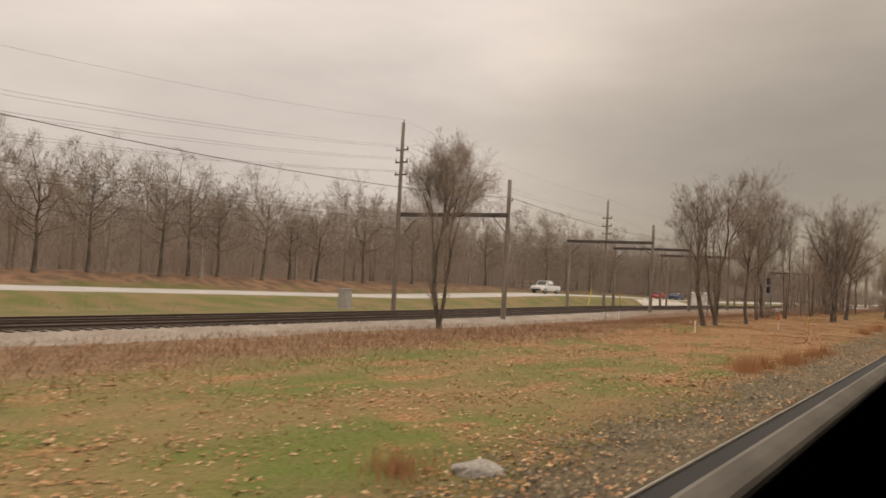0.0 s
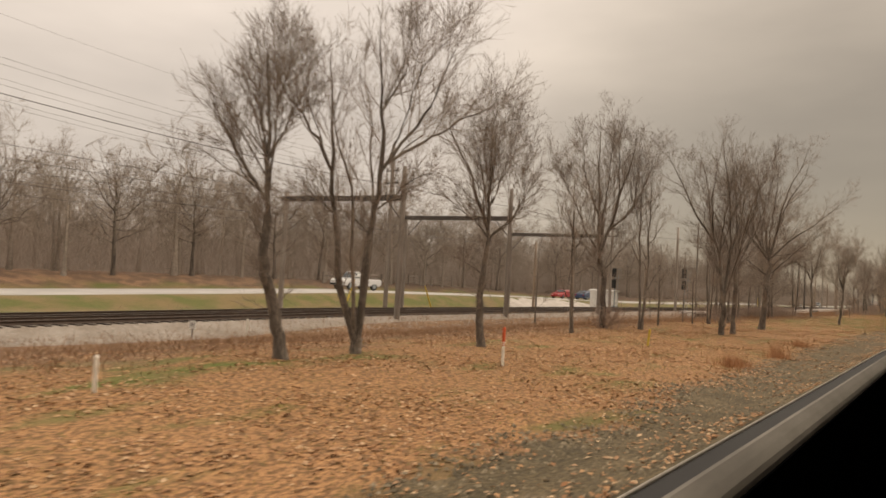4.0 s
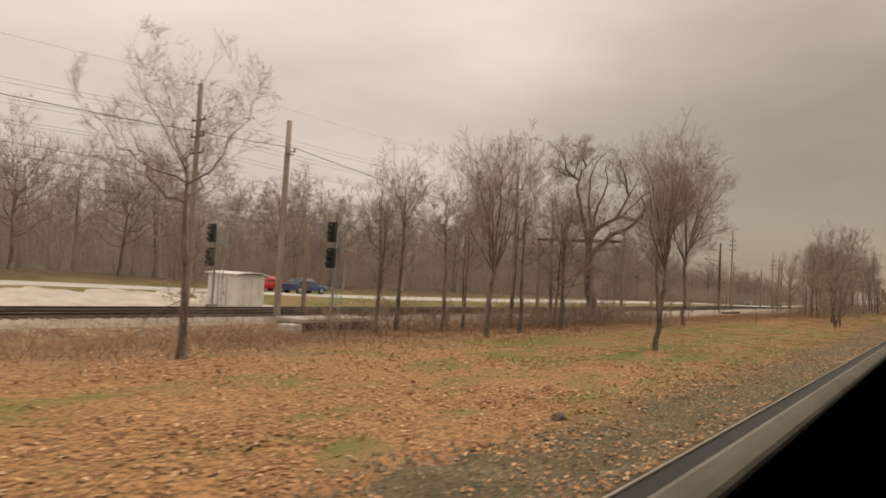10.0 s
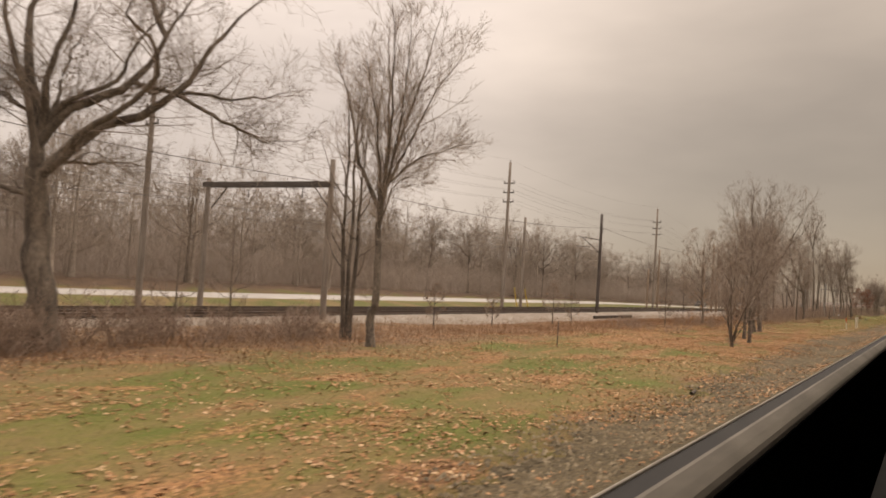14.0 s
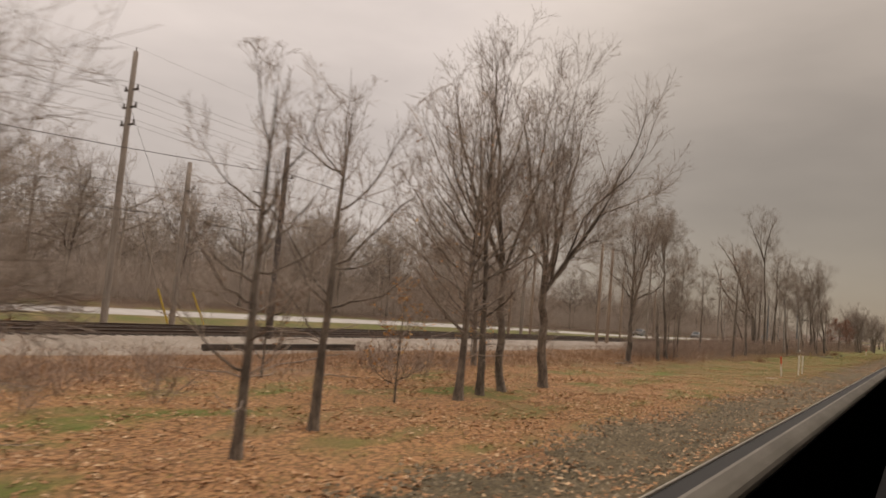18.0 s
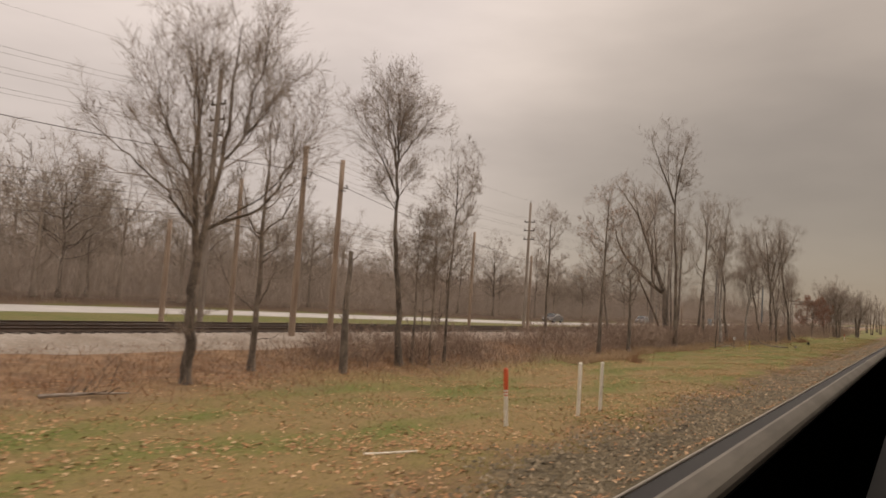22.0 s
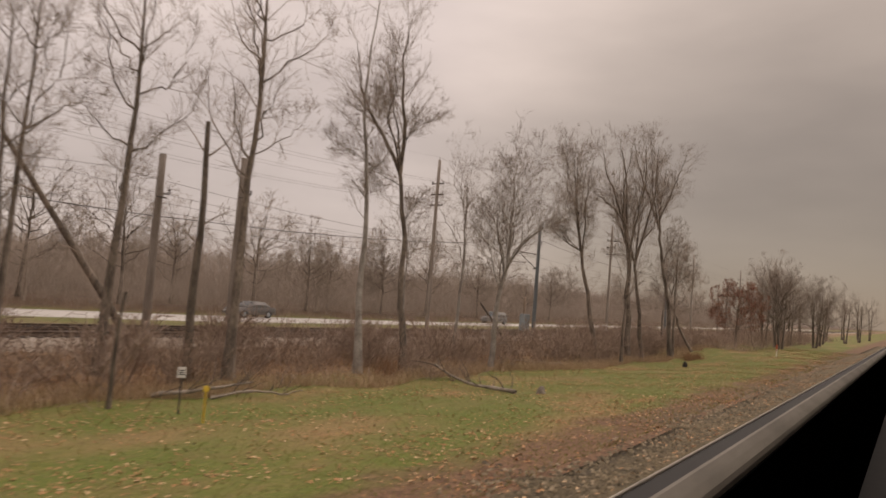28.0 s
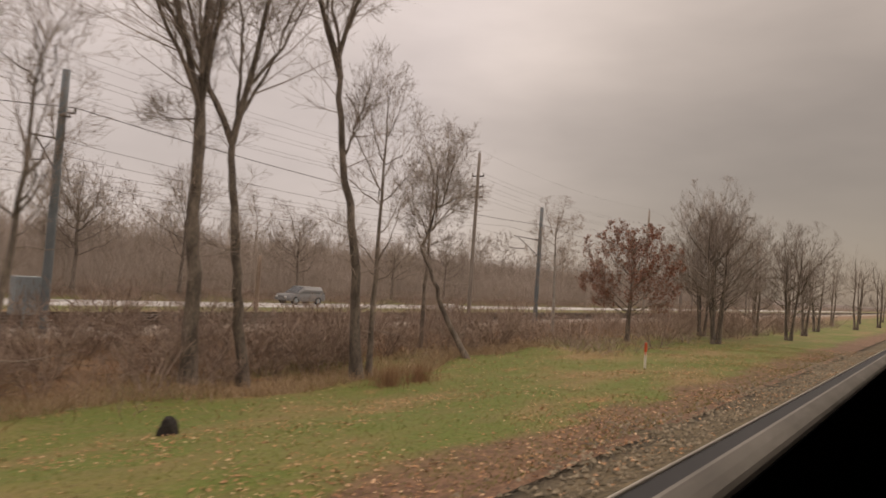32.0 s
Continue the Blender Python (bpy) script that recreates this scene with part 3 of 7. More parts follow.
def catenary_pole(x, y, h, mat=None, arm=True, r=0.17):
    root = tagged(new("catenary_pole"), "weathered grey timber catenary pole beside the railway", "line pole", group="catenary poles")
    root.matrix_world = pose(x, y, gz(x, y), 0, 0, rng.uniform(-4, 4))
    pole_mesh(h, r, r * 0.78, mat or M_POLE, root)
    if arm:
        bm = bmesh.new()
        rod(bm, (0, 0, h - 1.55), (0.42, -0.05, h - 1.5), 0.03)
        part("bracket", bm, M_STEEL, root)
        insulator(root, (0.42, -0.05, h - 1.5), 0.06, 0.2)
        bm = bmesh.new()
        box(bm, -0.22, 0.22, -0.2, -0.14, h - 1.72, h - 1.66, 0.01)
        part("clamp", bm, M_STEEL, root)
    return root


def portal(x, near_h=9.6, far_h=7.7, beam_z=7.35, far_y=35.2, near_y=26.4, tall_far=False):
    """Two poles and a riveted beam across both tracks."""
    root = tagged(new("catenary_portal"), "catenary portal of two grey poles under a dark lattice beam", "catenary portal", group="catenary portals")
    # the beams stand a little askew to the line
    root.matrix_world = pose(x, near_y, 0, 0, 0, 8.4) @ pose(0, -near_y, 0)
    zn, zf = gz(x, near_y), gz(x, far_y)
    for y, z0, h, nm in ((near_y, zn, near_h, "pole"), (far_y, zf, far_h, "pole")):
        if h <= 0:
            continue
        p = pole_mesh(h, 0.18, 0.14, M_POLE, root, nm)
        p.location = (0, y, z0)
    bz = beam_z + 0.2
    bm = bmesh.new()
    y0, y1 = near_y - 0.05, far_y + 0.25
    for dx in (-0.2, 0.2):
        box(bm, dx - 0.04, dx + 0.04, y0, y1, bz - 0.14, bz + 0.14, 0.01)
    n = 14
    for i in range(n):
        ya, yb = y0 + (y1 - y0) * i / n, y0 + (y1 - y0) * (i + 1) / n
        s = 0.18 if i % 2 else -0.18
        rod(bm, (s, ya, bz + 0.13), (-s, yb, bz + 0.13), 0.02, None, 4)
    part("beam", bm, M_STEEL, root, "dark riveted steel beam")
    for y, s in ((near_y, 1), (far_y, -1)):
        bm = bmesh.new()
        rod(bm, (0.21, y + s * 0.12, bz - 1.35), (0.21, y + s * 1.25, bz - 0.12), 0.035, None, 6)
        part("knee_brace", bm, M_STEEL, root)
    for y in TRACK_Y:
        bm = bmesh.new()
        rod(bm, (0, y, bz - 0.15), (0, y, bz - 0.5), 0.025, None, 6)
        part("drop_rod", bm, M_STEEL, root)
        insulator(root, (0, y, bz - 0.72), 0.06, 0.24)
    bm = bmesh.new()
    rod(bm, (0, near_y, zn + near_h - 1.5), (0.45, near_y - 0.05, zn + near_h - 1.45), 0.03)
    part("bracket", bm, M_STEEL, root)
    insulator(root, (0.45, near_y - 0.05, zn + near_h - 1.45), 0.06, 0.2)
    return root


# x of each support of the overhead line; portals up to 162, single masts after that
PORTALS = [(-8, 9.8), (42.05, 9.95), (70.0, 9.0), (82.1, 9.3), (98.0, 9.2), (164.4, 8.6), (440.0, 9.0), (478.0, 9.0)]
for px, ph in PORTALS:
    portal(px, ph, 0.0 if px == 42.05 else 7.7)
MASTS = [(120.6, 26.9, 10.0, M_POLE), (202.3, 26.8, 9.8, M_STEEL), (202.8, 35.5, 9.6, M_POLE), (243.6, 26.4, 9.9, M_TANPOLE), (246.4, 26.4, 9.7, M_TANPOLE),
         (294.8, 24.4, 7.6, M_POLE), (298.1, 23.6, 8.1, M_POLE), (331.5, 26.1, 9.6, M_MAST), (367.0, 25.6, 8.9, M_MAST), (404.0, 26.2, 9.2, M_POLE)]
for mx, my, mh, mm in MASTS:
    catenary_pole(mx, my, mh, mm)


def cantilever(x, y, h):
    """Insulated arm that holds the contact wire over the near track."""
    root = tagged(new("cantilever_arm"), "insulated steel cantilever arm on a railway mast", "cantilever arm", group="cantilever arms")
    root.location = (x, y, gz(x, y))
    bm = bmesh.new()
    rod(bm, (0, 0.1, h - 2.5), (0, 2.3, h - 2.2), 0.03)
    part("top_tube", bm, M_STEEL, root)
    bm = bmesh.new()
    rod(bm, (0, 0.1, h - 3.7), (0, 1.9, h - 2.3), 0.03)
    part("strut", bm, M_STEEL, root)
    bm = bmesh.new()
    rod(bm, (0, 1.1, h - 3.2), (0, 2.6, h - 3.15), 0.025)
    part("steady_arm", bm, M_STEEL, root)
    for z in (h - 2.5, h - 3.7):
        insulator(root, (0, 0.12, z), 0.07, 0.3, (0, 1, 0.1))


for cx, cy, ch in ((202.3, 26.8, 9.8), (331.5, 26.1, 9.6), (367.0, 25.6, 8.9)):
    cantilever(cx, cy, ch)

# equipment box on the grey mast
bm = bmesh.new()
box(bm, -0.45, 0.45, -0.25, 0.25, 0, 1.35, 0.03)
root = tagged(new("mast_cabinet"), "blue grey steel cabinet hung on a railway mast", "equipment cabinet")
root.location = (331.1, 26.75, gz(331, 26.7) + 0.75)
part("body", bm, M_GALV, root)
bm = bmesh.new()
rod(bm, (0.0, 0, -0.9), (0, 0, 0.05), 0.05)
part("conduit", bm, M_GALV, root)


def utility_pole(x, y, h, arms=True):
    root = tagged(new("utility_pole"), "tall grey timber utility pole with three short cross arms", "utility pole", group="utility poles")
    root.matrix_world = pose(x, y, gz(x, y), 0, 0, rng.uniform(-3, 3))
    pole_mesh(h, 0.19, 0.13, M_POLE, root)
    if arms:
        for k, drop in enumerate((2.1, 3.05, 4.0)):
            bm = bmesh.new()
            box(bm, -0.05, 0.05, -0.62, 0.62, h - drop - 0.05, h - drop + 0.05, 0.01)
            arm = part("cross_arm", bm, M_STEEL, root)
            for s in (-0.55, 0.55):
                ins = insulator(root, (0, s, h - drop + 0.05), 0.07, 0.2)
                ins.parent = arm
        bm = bmesh.new()
        rod(bm, (0, 0.0, h - 0.02), (0, 0, h + 0.25), 0.03)
        part("top_pin", bm, M_STEEL, root)
    return root


UPOLES = [(-40, 35, 14.4), (40.4, 35.2, 14.5), (79.8, 35.9, 13.0), (121.1, 35.2, 13.0), (160.0, 36.4, 14.5), (198.6, 35.3, 14.7), (244.7, 35.3, 15.4), (286.6, 35.6, 13.6), (328.7, 34.9, 14.9), (372, 35, 14.5), (416, 35, 14.5), (460, 35, 14.5)]
for ux, uy, uh in UPOLES:
    utility_pole(ux, uy, uh)
# shorter plain poles of the telephone line by the road
for ux, uy, uh in ((106.0, 37.5, 7.5), (128.5, 33.5, 5.6), (242.2, 35.4, 6.0), (247.0, 35.4, 9.2), (276.0, 36.0, 9.2), (284.0, 33.8, 7.6), (349.0, 36.0, 3.6)):
    root = tagged(new("telephone_pole"), "short plain brown timber pole near the road", "telephone pole", group="telephone poles")
    root.location = (ux, uy, gz(ux, uy))
    pole_mesh(uh, 0.16, 0.12, M_TANPOLE, root)


# ---- wires ----
def wire(name, pts, r, label, group):
    """A wire that sags between its supports."""
    line = []
    for (a, b) in zip(pts[:-1], pts[1:]):
        a, b = np.array(a, float), np.array(b, float)
        sag = 0.00042 * np.linalg.norm(b - a) ** 2
        for u in np.linspace(0, 1, 13)[:-1]:
            p = a + (b - a) * u
            p[2] -= 4 * sag * u * (1 - u)
            line.append(p)
    line.append(np.array(pts[-1], float))
    line = np.array(line)
    v, f = tubes(line[None], np.full((1, len(line)), r), 4)
    return tagged(link_mesh(name, v, f, M_WIRE), label, "overhead wire", group)


for k, drop in enumerate((2.1, 3.05, 4.0)):
    for s in (-0.55, 0.55):
        wire("power_line", [(x, y + s, gz(x, y) + h - drop + 0.25) for x, y, h in UPOLES], 0.007, "thin dark power line strung between tall poles", "power lines")
wire("ground_wire", [(x, y, gz(x, y) + h + 0.25) for x, y, h in UPOLES], 0.005, "thin grey wire along the pole tops", "power lines")
near_line = sorted([(x + 0.45, 26.35, gz(x, 26.4) + h - 1.25) for x, h in PORTALS] + [(x + 0.42, y - 0.05, gz(x, y) + h - 1.3) for x, y, h, m in MASTS if y < 30 and x not in (246.4, 294.8, 298.1)])
wire("feeder_cable", near_line, 0.016, "thick black feeder cable along the catenary poles", "railway wires")
for yt in TRACK_Y:
    sup = sorted([x for x, h in PORTALS] + [120.6, 202.3, 243.6, 294.8, 331.5, 367.0, 404.0])
    wire("messenger_wire", [(x, yt, 7.3) for x in sup], 0.009, "messenger wire over a railway track", "railway wires")
    wire("contact_wire", [(x, yt, 6.15) for x in np.arange(-8, 480, 12.2)], 0.007, "taut contact wire over a railway track", "railway wires")
for zc, r in ((6.6, 0.010), (6.1, 0.008)):
    wire("signal_cable", [(x, 35.0, zc) for x in (-8, 41.8, 70, 98, 121, 162, 202, 243, 287, 331, 372, 440)], r, "signal cable along the far poles", "railway wires")


def guy(x, y, z, gx_, gy_):
    """A guy wire with a yellow guard at its foot."""
    root = tagged(new("guy_wire"), "slanting guy wire with a yellow plastic guard", "guy wire", group="guy wires")
    foot = Vector((gx_, gy_, gz(gx_, gy_)))
    topp = Vector((x, y, z))
    bm = bmesh.new()
    rod(bm, foot, topp, 0.012, None, 4)
    part("strand", bm, M_WIRE, root)
    bm = bmesh.new()
    d = (topp - foot).normalized()
    rod(bm, foot + d * 0.1, foot + d * 2.5, 0.055, None, 6)
    part("guard", bm, M_YELLOW, root, "yellow guard tube")


guy(79.8, 35.9, 11.0, 75.2, 35.8)
guy(79.8, 35.9, 11.0, 86.5, 36.4)
guy(198.6, 35.3, 12, 205.5, 36.0)
guy(198.6, 35.3, 9, 203.0, 36.0)


# ---- signals, huts and lineside boxes ----
def signal(x, y, h, heads):
    root = tagged(new("railway_signal"), "railway colour light signal on a steel mast with ladder", "railway signal", group="railway signals")
    root.location = (x, y, gz(x, y))
    bm = bmesh.new()
    rod(bm, (0, 0, 0), (0, 0, h), 0.07, None, 8)
    part("mast", bm, M_GALV, root)
    bm = bmesh.new()
    box(bm, -0.25, 0.25, -0.25, 0.25, -0.1, 0.35, 0.02)
    part("base", bm, M_GALV, root)
    ladder = bmesh.new()
    for s in (-0.2, 0.2):
        rod(ladder, (0.5, s, 0), (0.5, s, h - 0.6), 0.025, None, 4)
    for i in range(int(h / 0.33)):
        rod(ladder, (0.5, -0.2, 0.3 + i * 0.33), (0.5, 0.2, 0.3 + i * 0.33), 0.014, None, 4)
    part("ladder", ladder, M_GALV, root)
    bm = bmesh.new()
    for s in (-0.4, 0.4):
        rod(bm, (0.15, s, h - 1.0), (0.15, s, h + 0.1), 0.02, None, 4)
        rod(bm, (0.9, s, h - 1.0), (0.9, s, h + 0.1), 0.02, None, 4)
        rod(bm, (0.15, s, h + 0.1), (0.9, s, h + 0.1), 0.02, None, 4)
    rod(bm, (0.9, -0.4, h + 0.1), (0.9, 0.4, h + 0.1), 0.02, None, 4)
    box(bm, 0.1, 0.95, -0.42, 0.42, h - 1.04, h - 1.0)
    part("service_platform", bm, M_GALV, root)
    for z in heads:
        bm = bmesh.new()
        box(bm, -0.42, -0.2, -0.26, 0.26, z - 0.55, z + 0.55, 0.05)
        head = part("signal_head", bm, M_BLACK, root, "black signal head")
        for k in (-0.33, 0, 0.33):
            bm = bmesh.new()
            rod(bm, (-0.42, 0, z + k), (-0.62, 0, z + k - 0.03), 0.12, 0.11, 10)
            part("lens_hood", bm, M_BLACK, head)
        bm = bmesh.new()
        box(bm, -0.21, 0.05, -0.05, 0.05, z - 0.06, z + 0.06)
        part("bracket", bm, M_GALV, root)
    return root


signal(123.0, 35.4, 4.9, (4.55, 3.15))
signal(124.7, 27.2, 4.9, (4.75, 3.35))

hut = tagged(new("signal_hut"), "white painted metal signal hut with a shallow roof", "equipment hut")
hx, hy = 127.15, 38.6
hut.location = (hx, hy, gz(hx, hy))
bm = bmesh.new()
box(bm, -1.12, 1.12, -1.5, 1.5, 0.12, 2.4, 0.02)
part("body", bm, M_WHITE, hut)
bm = bmesh.new()
loft_x = (-1.3, -0.65, 0.0, 0.65, 1.3)
rings = [[bm.verts.new((x, y, 2.4 + 0.14 * (1 - (x / 1.3) ** 2) + t)) for x in loft_x for t in (0.0, 0.07)] for y in (-1.72, 1.72)]
for q in range(4):
    for t in (0, 1):
        bm.faces.new((rings[0][2 * q + t], rings[0][2 * q + 2 + t], rings[1][2 * q + 2 + t], rings[1][2 * q + t]))
    for ring in rings:
        bm.faces.new((ring[2 * q], ring[2 * q + 2], ring[2 * q + 3], ring[2 * q + 1]))
for q in (0, 8):
    bm.faces.new((rings[0][q], rings[0][q + 1], rings[1][q + 1], rings[1][q]))
bmesh.ops.recalc_face_normals(bm, faces=bm.faces)
part("roof", bm, M_WHITE, hut, "shallow arched white roof")
bm = bmesh.new()
box(bm, -1.25, 1.25, -1.7, 1.7, -0.2, 0.12, 0.01)
part("plinth", bm, M_GRAVEL, hut)
bm = bmesh.new()
box(bm, -1.19, -1.152, -0.5, 0.5, 0.2, 2.1, 0.01)
door = part("door", bm, M_WHITE, hut)
bm = bmesh.new()
box(bm, -1.24, -1.19, -0.36, -0.3, 1.05, 1.25, 0.01)
part("handle", bm, M_STEEL, door)
for i in range(3):
    bm = bmesh.new()
    box(bm, -0.6 + i * 0.6 - 0.02, -0.6 + i * 0.6 + 0.02, -1.625, -1.602, 0.2, 2.15)
    part("seam", bm, M_WHITE, hut)


def cabinet(x, y, w, d, h, label, mat):
    root = tagged(new("lineside_cabinet"), label, "equipment cabinet", group="lineside cabinets")
    root.location = (x, y, gz(x, y))
    bm = bmesh.new()
    box(bm, -w / 2, w / 2, -d / 2, d / 2, 0.1, h, 0.03)
    part("body", bm, mat, root)
    bm = bmesh.new()
    box(bm, -w / 2 - 0.06, w / 2 + 0.06, -d / 2 - 0.06, d / 2 + 0.06, h, h + 0.06, 0.02)
    part("cap", bm, mat, root)
    bm = bmesh.new()
    box(bm, -w / 2 - 0.1, w / 2 + 0.1, -d / 2 - 0.1, d / 2 + 0.1, -0.15, 0.1, 0.01)
    part("plinth", bm, M_GRAVEL, root)
    bm = bmesh.new()
    box(bm, -w * 0.4, w * 0.4, -d / 2 - 0.02, -d / 2 - 0.002, 0.2, h - 0.1, 0.006)
    part("door", bm, mat, root)


cabinet(40.2, 40.2, 0.85, 0.7, 1.55, "pale grey lineside cabinet on a concrete plinth", M_GREYBOX)
cabinet(366.0, 33.0, 0.9, 0.6, 0.9, "small white lineside cabinet beside the track", M_WHITE)

# gravel pad by the hut
def pad_profile(x):
    k = float(smooth01(106.5, 114.0, x) * (1 - smooth01(128.0, 133.0, x)))
    k = k * (0.9 + 0.1 * math.sin(x * 1.3) + 0.06 * math.sin(x * 3.7 + 1)) + 0.02
    return [(y, gz(x, y) + 0.05 - (0.1 if abs(u) == 1 else 0)) for u, y in ((u, 41.2 + u * 4.7 * k) for u in (-1, -0.85, 0, 0.85, 1))]


ribbon("gravel_pad", pad_profile, M_GRAVEL, "pale gravel pad between road and railway", "gravel pad", 106.5, 133.0, 0.5)

# concrete culvert where a ditch passes under the tracks
root = tagged(new("culvert"), "low concrete culvert with a pale deck and dark panels for openings", "culvert")
root.location = (122.4, 24.6, 0.0)
bm = bmesh.new()
box(bm, -2.5, 2.5, -0.35, 1.6, 0.50, 0.68, 0.03)
part("deck", bm, M_GRAVEL, root, "pale concrete deck")
for s in (-2.4, -0.8, 0.8, 2.4):
    bm = bmesh.new()
    box(bm, s - 0.16, s + 0.16, -0.25, 0.2, -0.3, 0.50, 0.02)
    part("pier", bm, M_TIMBER, root, "dark pier")
# near-black panels between the piers stand in for the shade inside
for s in (-1.6, 0.0, 1.6):
    bm = bmesh.new()
    box(bm, s - 0.62, s + 0.62, 0.0, 0.15, -0.3, 0.495, 0.01)
    part("opening", bm, M_STUMP_SHADE, root, "dark panel for the shade in a culvert opening")
for s, z in ((-2.9, 0.35), (2.9, 0.3)):
    bm = bmesh.new()
    box(bm, s - 0.4, s + 0.4, -0.3, 0.5, -0.3, z + 0.1, 0.06)
    part("wing_wall", bm, M_GRAVEL, root, "pale concrete wing wall")


def rail_fence(x, y, n, span=2.4):
    root = tagged(new("rail_fence"), "old grey timber rail fence behind the road", "fence", group="timber fences")
    root.location = (x, y, gz(x + n, y))
    for i in range(n + 1):
        bm = bmesh.new()
        box(bm, i * span - 0.08, i * span + 0.08, -0.08, 0.08, -0.3, 1.35, 0.02)
        part("post", bm, M_POLE, root)
    for z in (0.5, 0.85, 1.2):
        bm = bmesh.new()
        box(bm, -0.1, n * span + 0.1, 0.08, 0.13, z - 0.07, z + 0.07, 0.01)
        part("rail", bm, M_POLE, root)


rail_fence(93.0, 56.6, 4)
rail_fence(106.5, 57.5, 5)


# ---- marker posts, sign, rock, stump ----
def marker(x, y, h, mat, cap=None, r=0.045, lean=0.0, label="white plastic marker post in the grass"):
    root = tagged(new("marker_post"), label, "marker post", group="marker posts")
    root.matrix_world = pose(x, y, gz(x, y), lean, lean * 0.6, 0)
    bm = bmesh.new()
    top = h * (0.62 if cap else 1.0)
    rod(bm, (0, 0, -0.2), (0, 0, top), r, None, 12)
    part("post", bm, mat, root)
    bm = bmesh.new()
    if cap:
        rod(bm, (0, 0, top), (0, 0, h * 0.97), r * 1.12, None, 12)
        rod(bm, (0, 0, h * 0.97), (0, 0, h), r * 1.12, r * 0.5, 12)
        part("cap", bm, cap, root, "orange red cap")
        for k in (0.52, 0.57):
            bm = bmesh.new()
            rod(bm, (0, 0, h * k), (0, 0, h * k + 0.025), r * 1.06, None, 12)
            part("band", bm, M_ORANGE, root)
    else:
        rod(bm, (0, 0, h), (0, 0, h + 0.05), r * 1.2, r * 0.6, 12)
        part("cap", bm, mat, root)


marker(46.2, 14.4, 0.72, M_POST)
marker(58.2, 11.9, 1.25, M_POST, M_ORANGE)
marker(72.0, 12.2, 0.75, M_YELLOW, None, 0.05, 5, "short leaning yellow marker post among leaves")
marker(58.0, 24.6, 0.7, M_POST)
marker(233.62, 8.38, 1.43, M_POST, M_ORANGE, 0.05, -3, "white marker post with an orange red top")
marker(236.32, 7.65, 1.40, M_POST, None, 0.05)
marker(237.79, 7.60, 1.36, M_POST, None, 0.05)
marker(168.2, 14.6, 1.2, M_STEEL, None, 0.022, 0, "thin dark steel stake on the grass")
marker(347.6, 10.0, 1.05, M_POST, M_ORANGE, 0.05, 0, "white marker post with an orange red top")

root = tagged(new("yellow_marker"), "yellow marker post with a round flat head", "marker post", group="marker posts")
root.location = (289.0, 13.15, gz(289.0, 13.15))
bm = bmesh.new()
rod(bm, (0, 0, -0.2), (0, 0, 0.72), 0.028, None, 8)
part("post", bm, M_YELLOW, root)
bm = bmesh.new()
rod(bm, (0, -0.025, 0.76), (0, 0.025, 0.76), 0.075, None, 12)
part("head", bm, M_YELLOW, root)


def timber_wall(x0, x1, y, courses):
    """Old ties laid on edge, one course above the other, that hold back the ballast."""
    root = tagged(new("retaining_wall"), "low dark timber wall at the foot of pale ballast", "wall")
    root.location = ((x0 + x1) / 2, y, gz((x0 + x1) / 2, y))
    r = np.random.default_rng(17)
    half = (x1 - x0) / 2
    for c in range(courses):
        a = -half + (0.0 if c % 2 == 0 else -1.2)
        while a < half - 0.1:
            b = min(a + 2.55, half)
            bm = bmesh.new()
            w = r.normal(0, 0.012)
            box(bm, max(a, -half) + 0.01, b - 0.01, -0.11 + w, 0.11 + w, c * 0.2 - 0.08, c * 0.2 + 0.11, 0.012)
            part("timber", bm, M_TIE, root)
            a += 2.55


timber_wall(197.0, 206.5, 24.85, 2)


def plate_sign(x, y, h, w, hh, label):
    root = tagged(new("plate_sign"), label, "sign", group="small signs")
    root.matrix_world = pose(x, y, gz(x, y), 0, 0, -50)
    bm = bmesh.new()
    rod(bm, (0, 0, -0.2), (0, 0, h), 0.022, None, 6)
    part("post", bm, M_STEEL, root)
    bm = bmesh.new()
    box(bm, -w / 2, w / 2, -0.045, -0.024, h - hh, h, 0.008)
    plate = part("plate", bm, M_WHITE, root, "white plate")
    for k in (0.3, 0.5, 0.68):
        bm = bmesh.new()
        box(bm, -w * 0.3, w * 0.3, -0.050, -0.046, h - hh * k - 0.012, h - hh * k + 0.012)
        part("print_bar", bm, M_BLACK, plate)


plate_sign(289.4, 14.6, 1.12, 0.2, 0.26, "small white sign plate on a thin steel post")
plate_sign(55.4, 24.7, 0.7, 0.26, 0.3, "small white plate on a low post by the track")


def lump(name, x, y, sx, sy, sz, mat, label, category, seed, rz=0.0, sub=3):
    bm = bmesh.new()
    bmesh.ops.create_icosphere(bm, subdivisions=sub, radius=1.0)
    for v in bm.verts:
        k = 1 + 0.28 * noise.noise(v.co * 1.3 + Vector((seed, 0, 0))) + 0.1 * noise.noise(v.co * 4 + Vector((0, seed, 0)))
        v.co = Vector((v.co.x * sx * k, v.co.y * sy * k, max(v.co.z, -0.4) * sz * k))
    ob = part(name, bm, mat, None)
    ob.matrix_world = pose(x, y, gz(x, y) + 0.2 * sz, 0, 0, rz)
    return tagged(ob, label, category)


lump("boulder", 9.15, 6.05, 0.42, 0.26, 0.17, M_ROCK, "flat pale grey rock lying on the grass", "rock", 3.0, -30)
lump("tree_stump", 328.0, 12.8, 0.2, 0.16, 0.3, M_STUMP_SHADE, "dark rotten tree stump in the grass", "stump", 8.0)
lump("dark_clod", 111.5, 7.0, 0.22, 0.16, 0.13, M_TIMBER, "dark clod lying beside the ballast", "debris", 5.0)


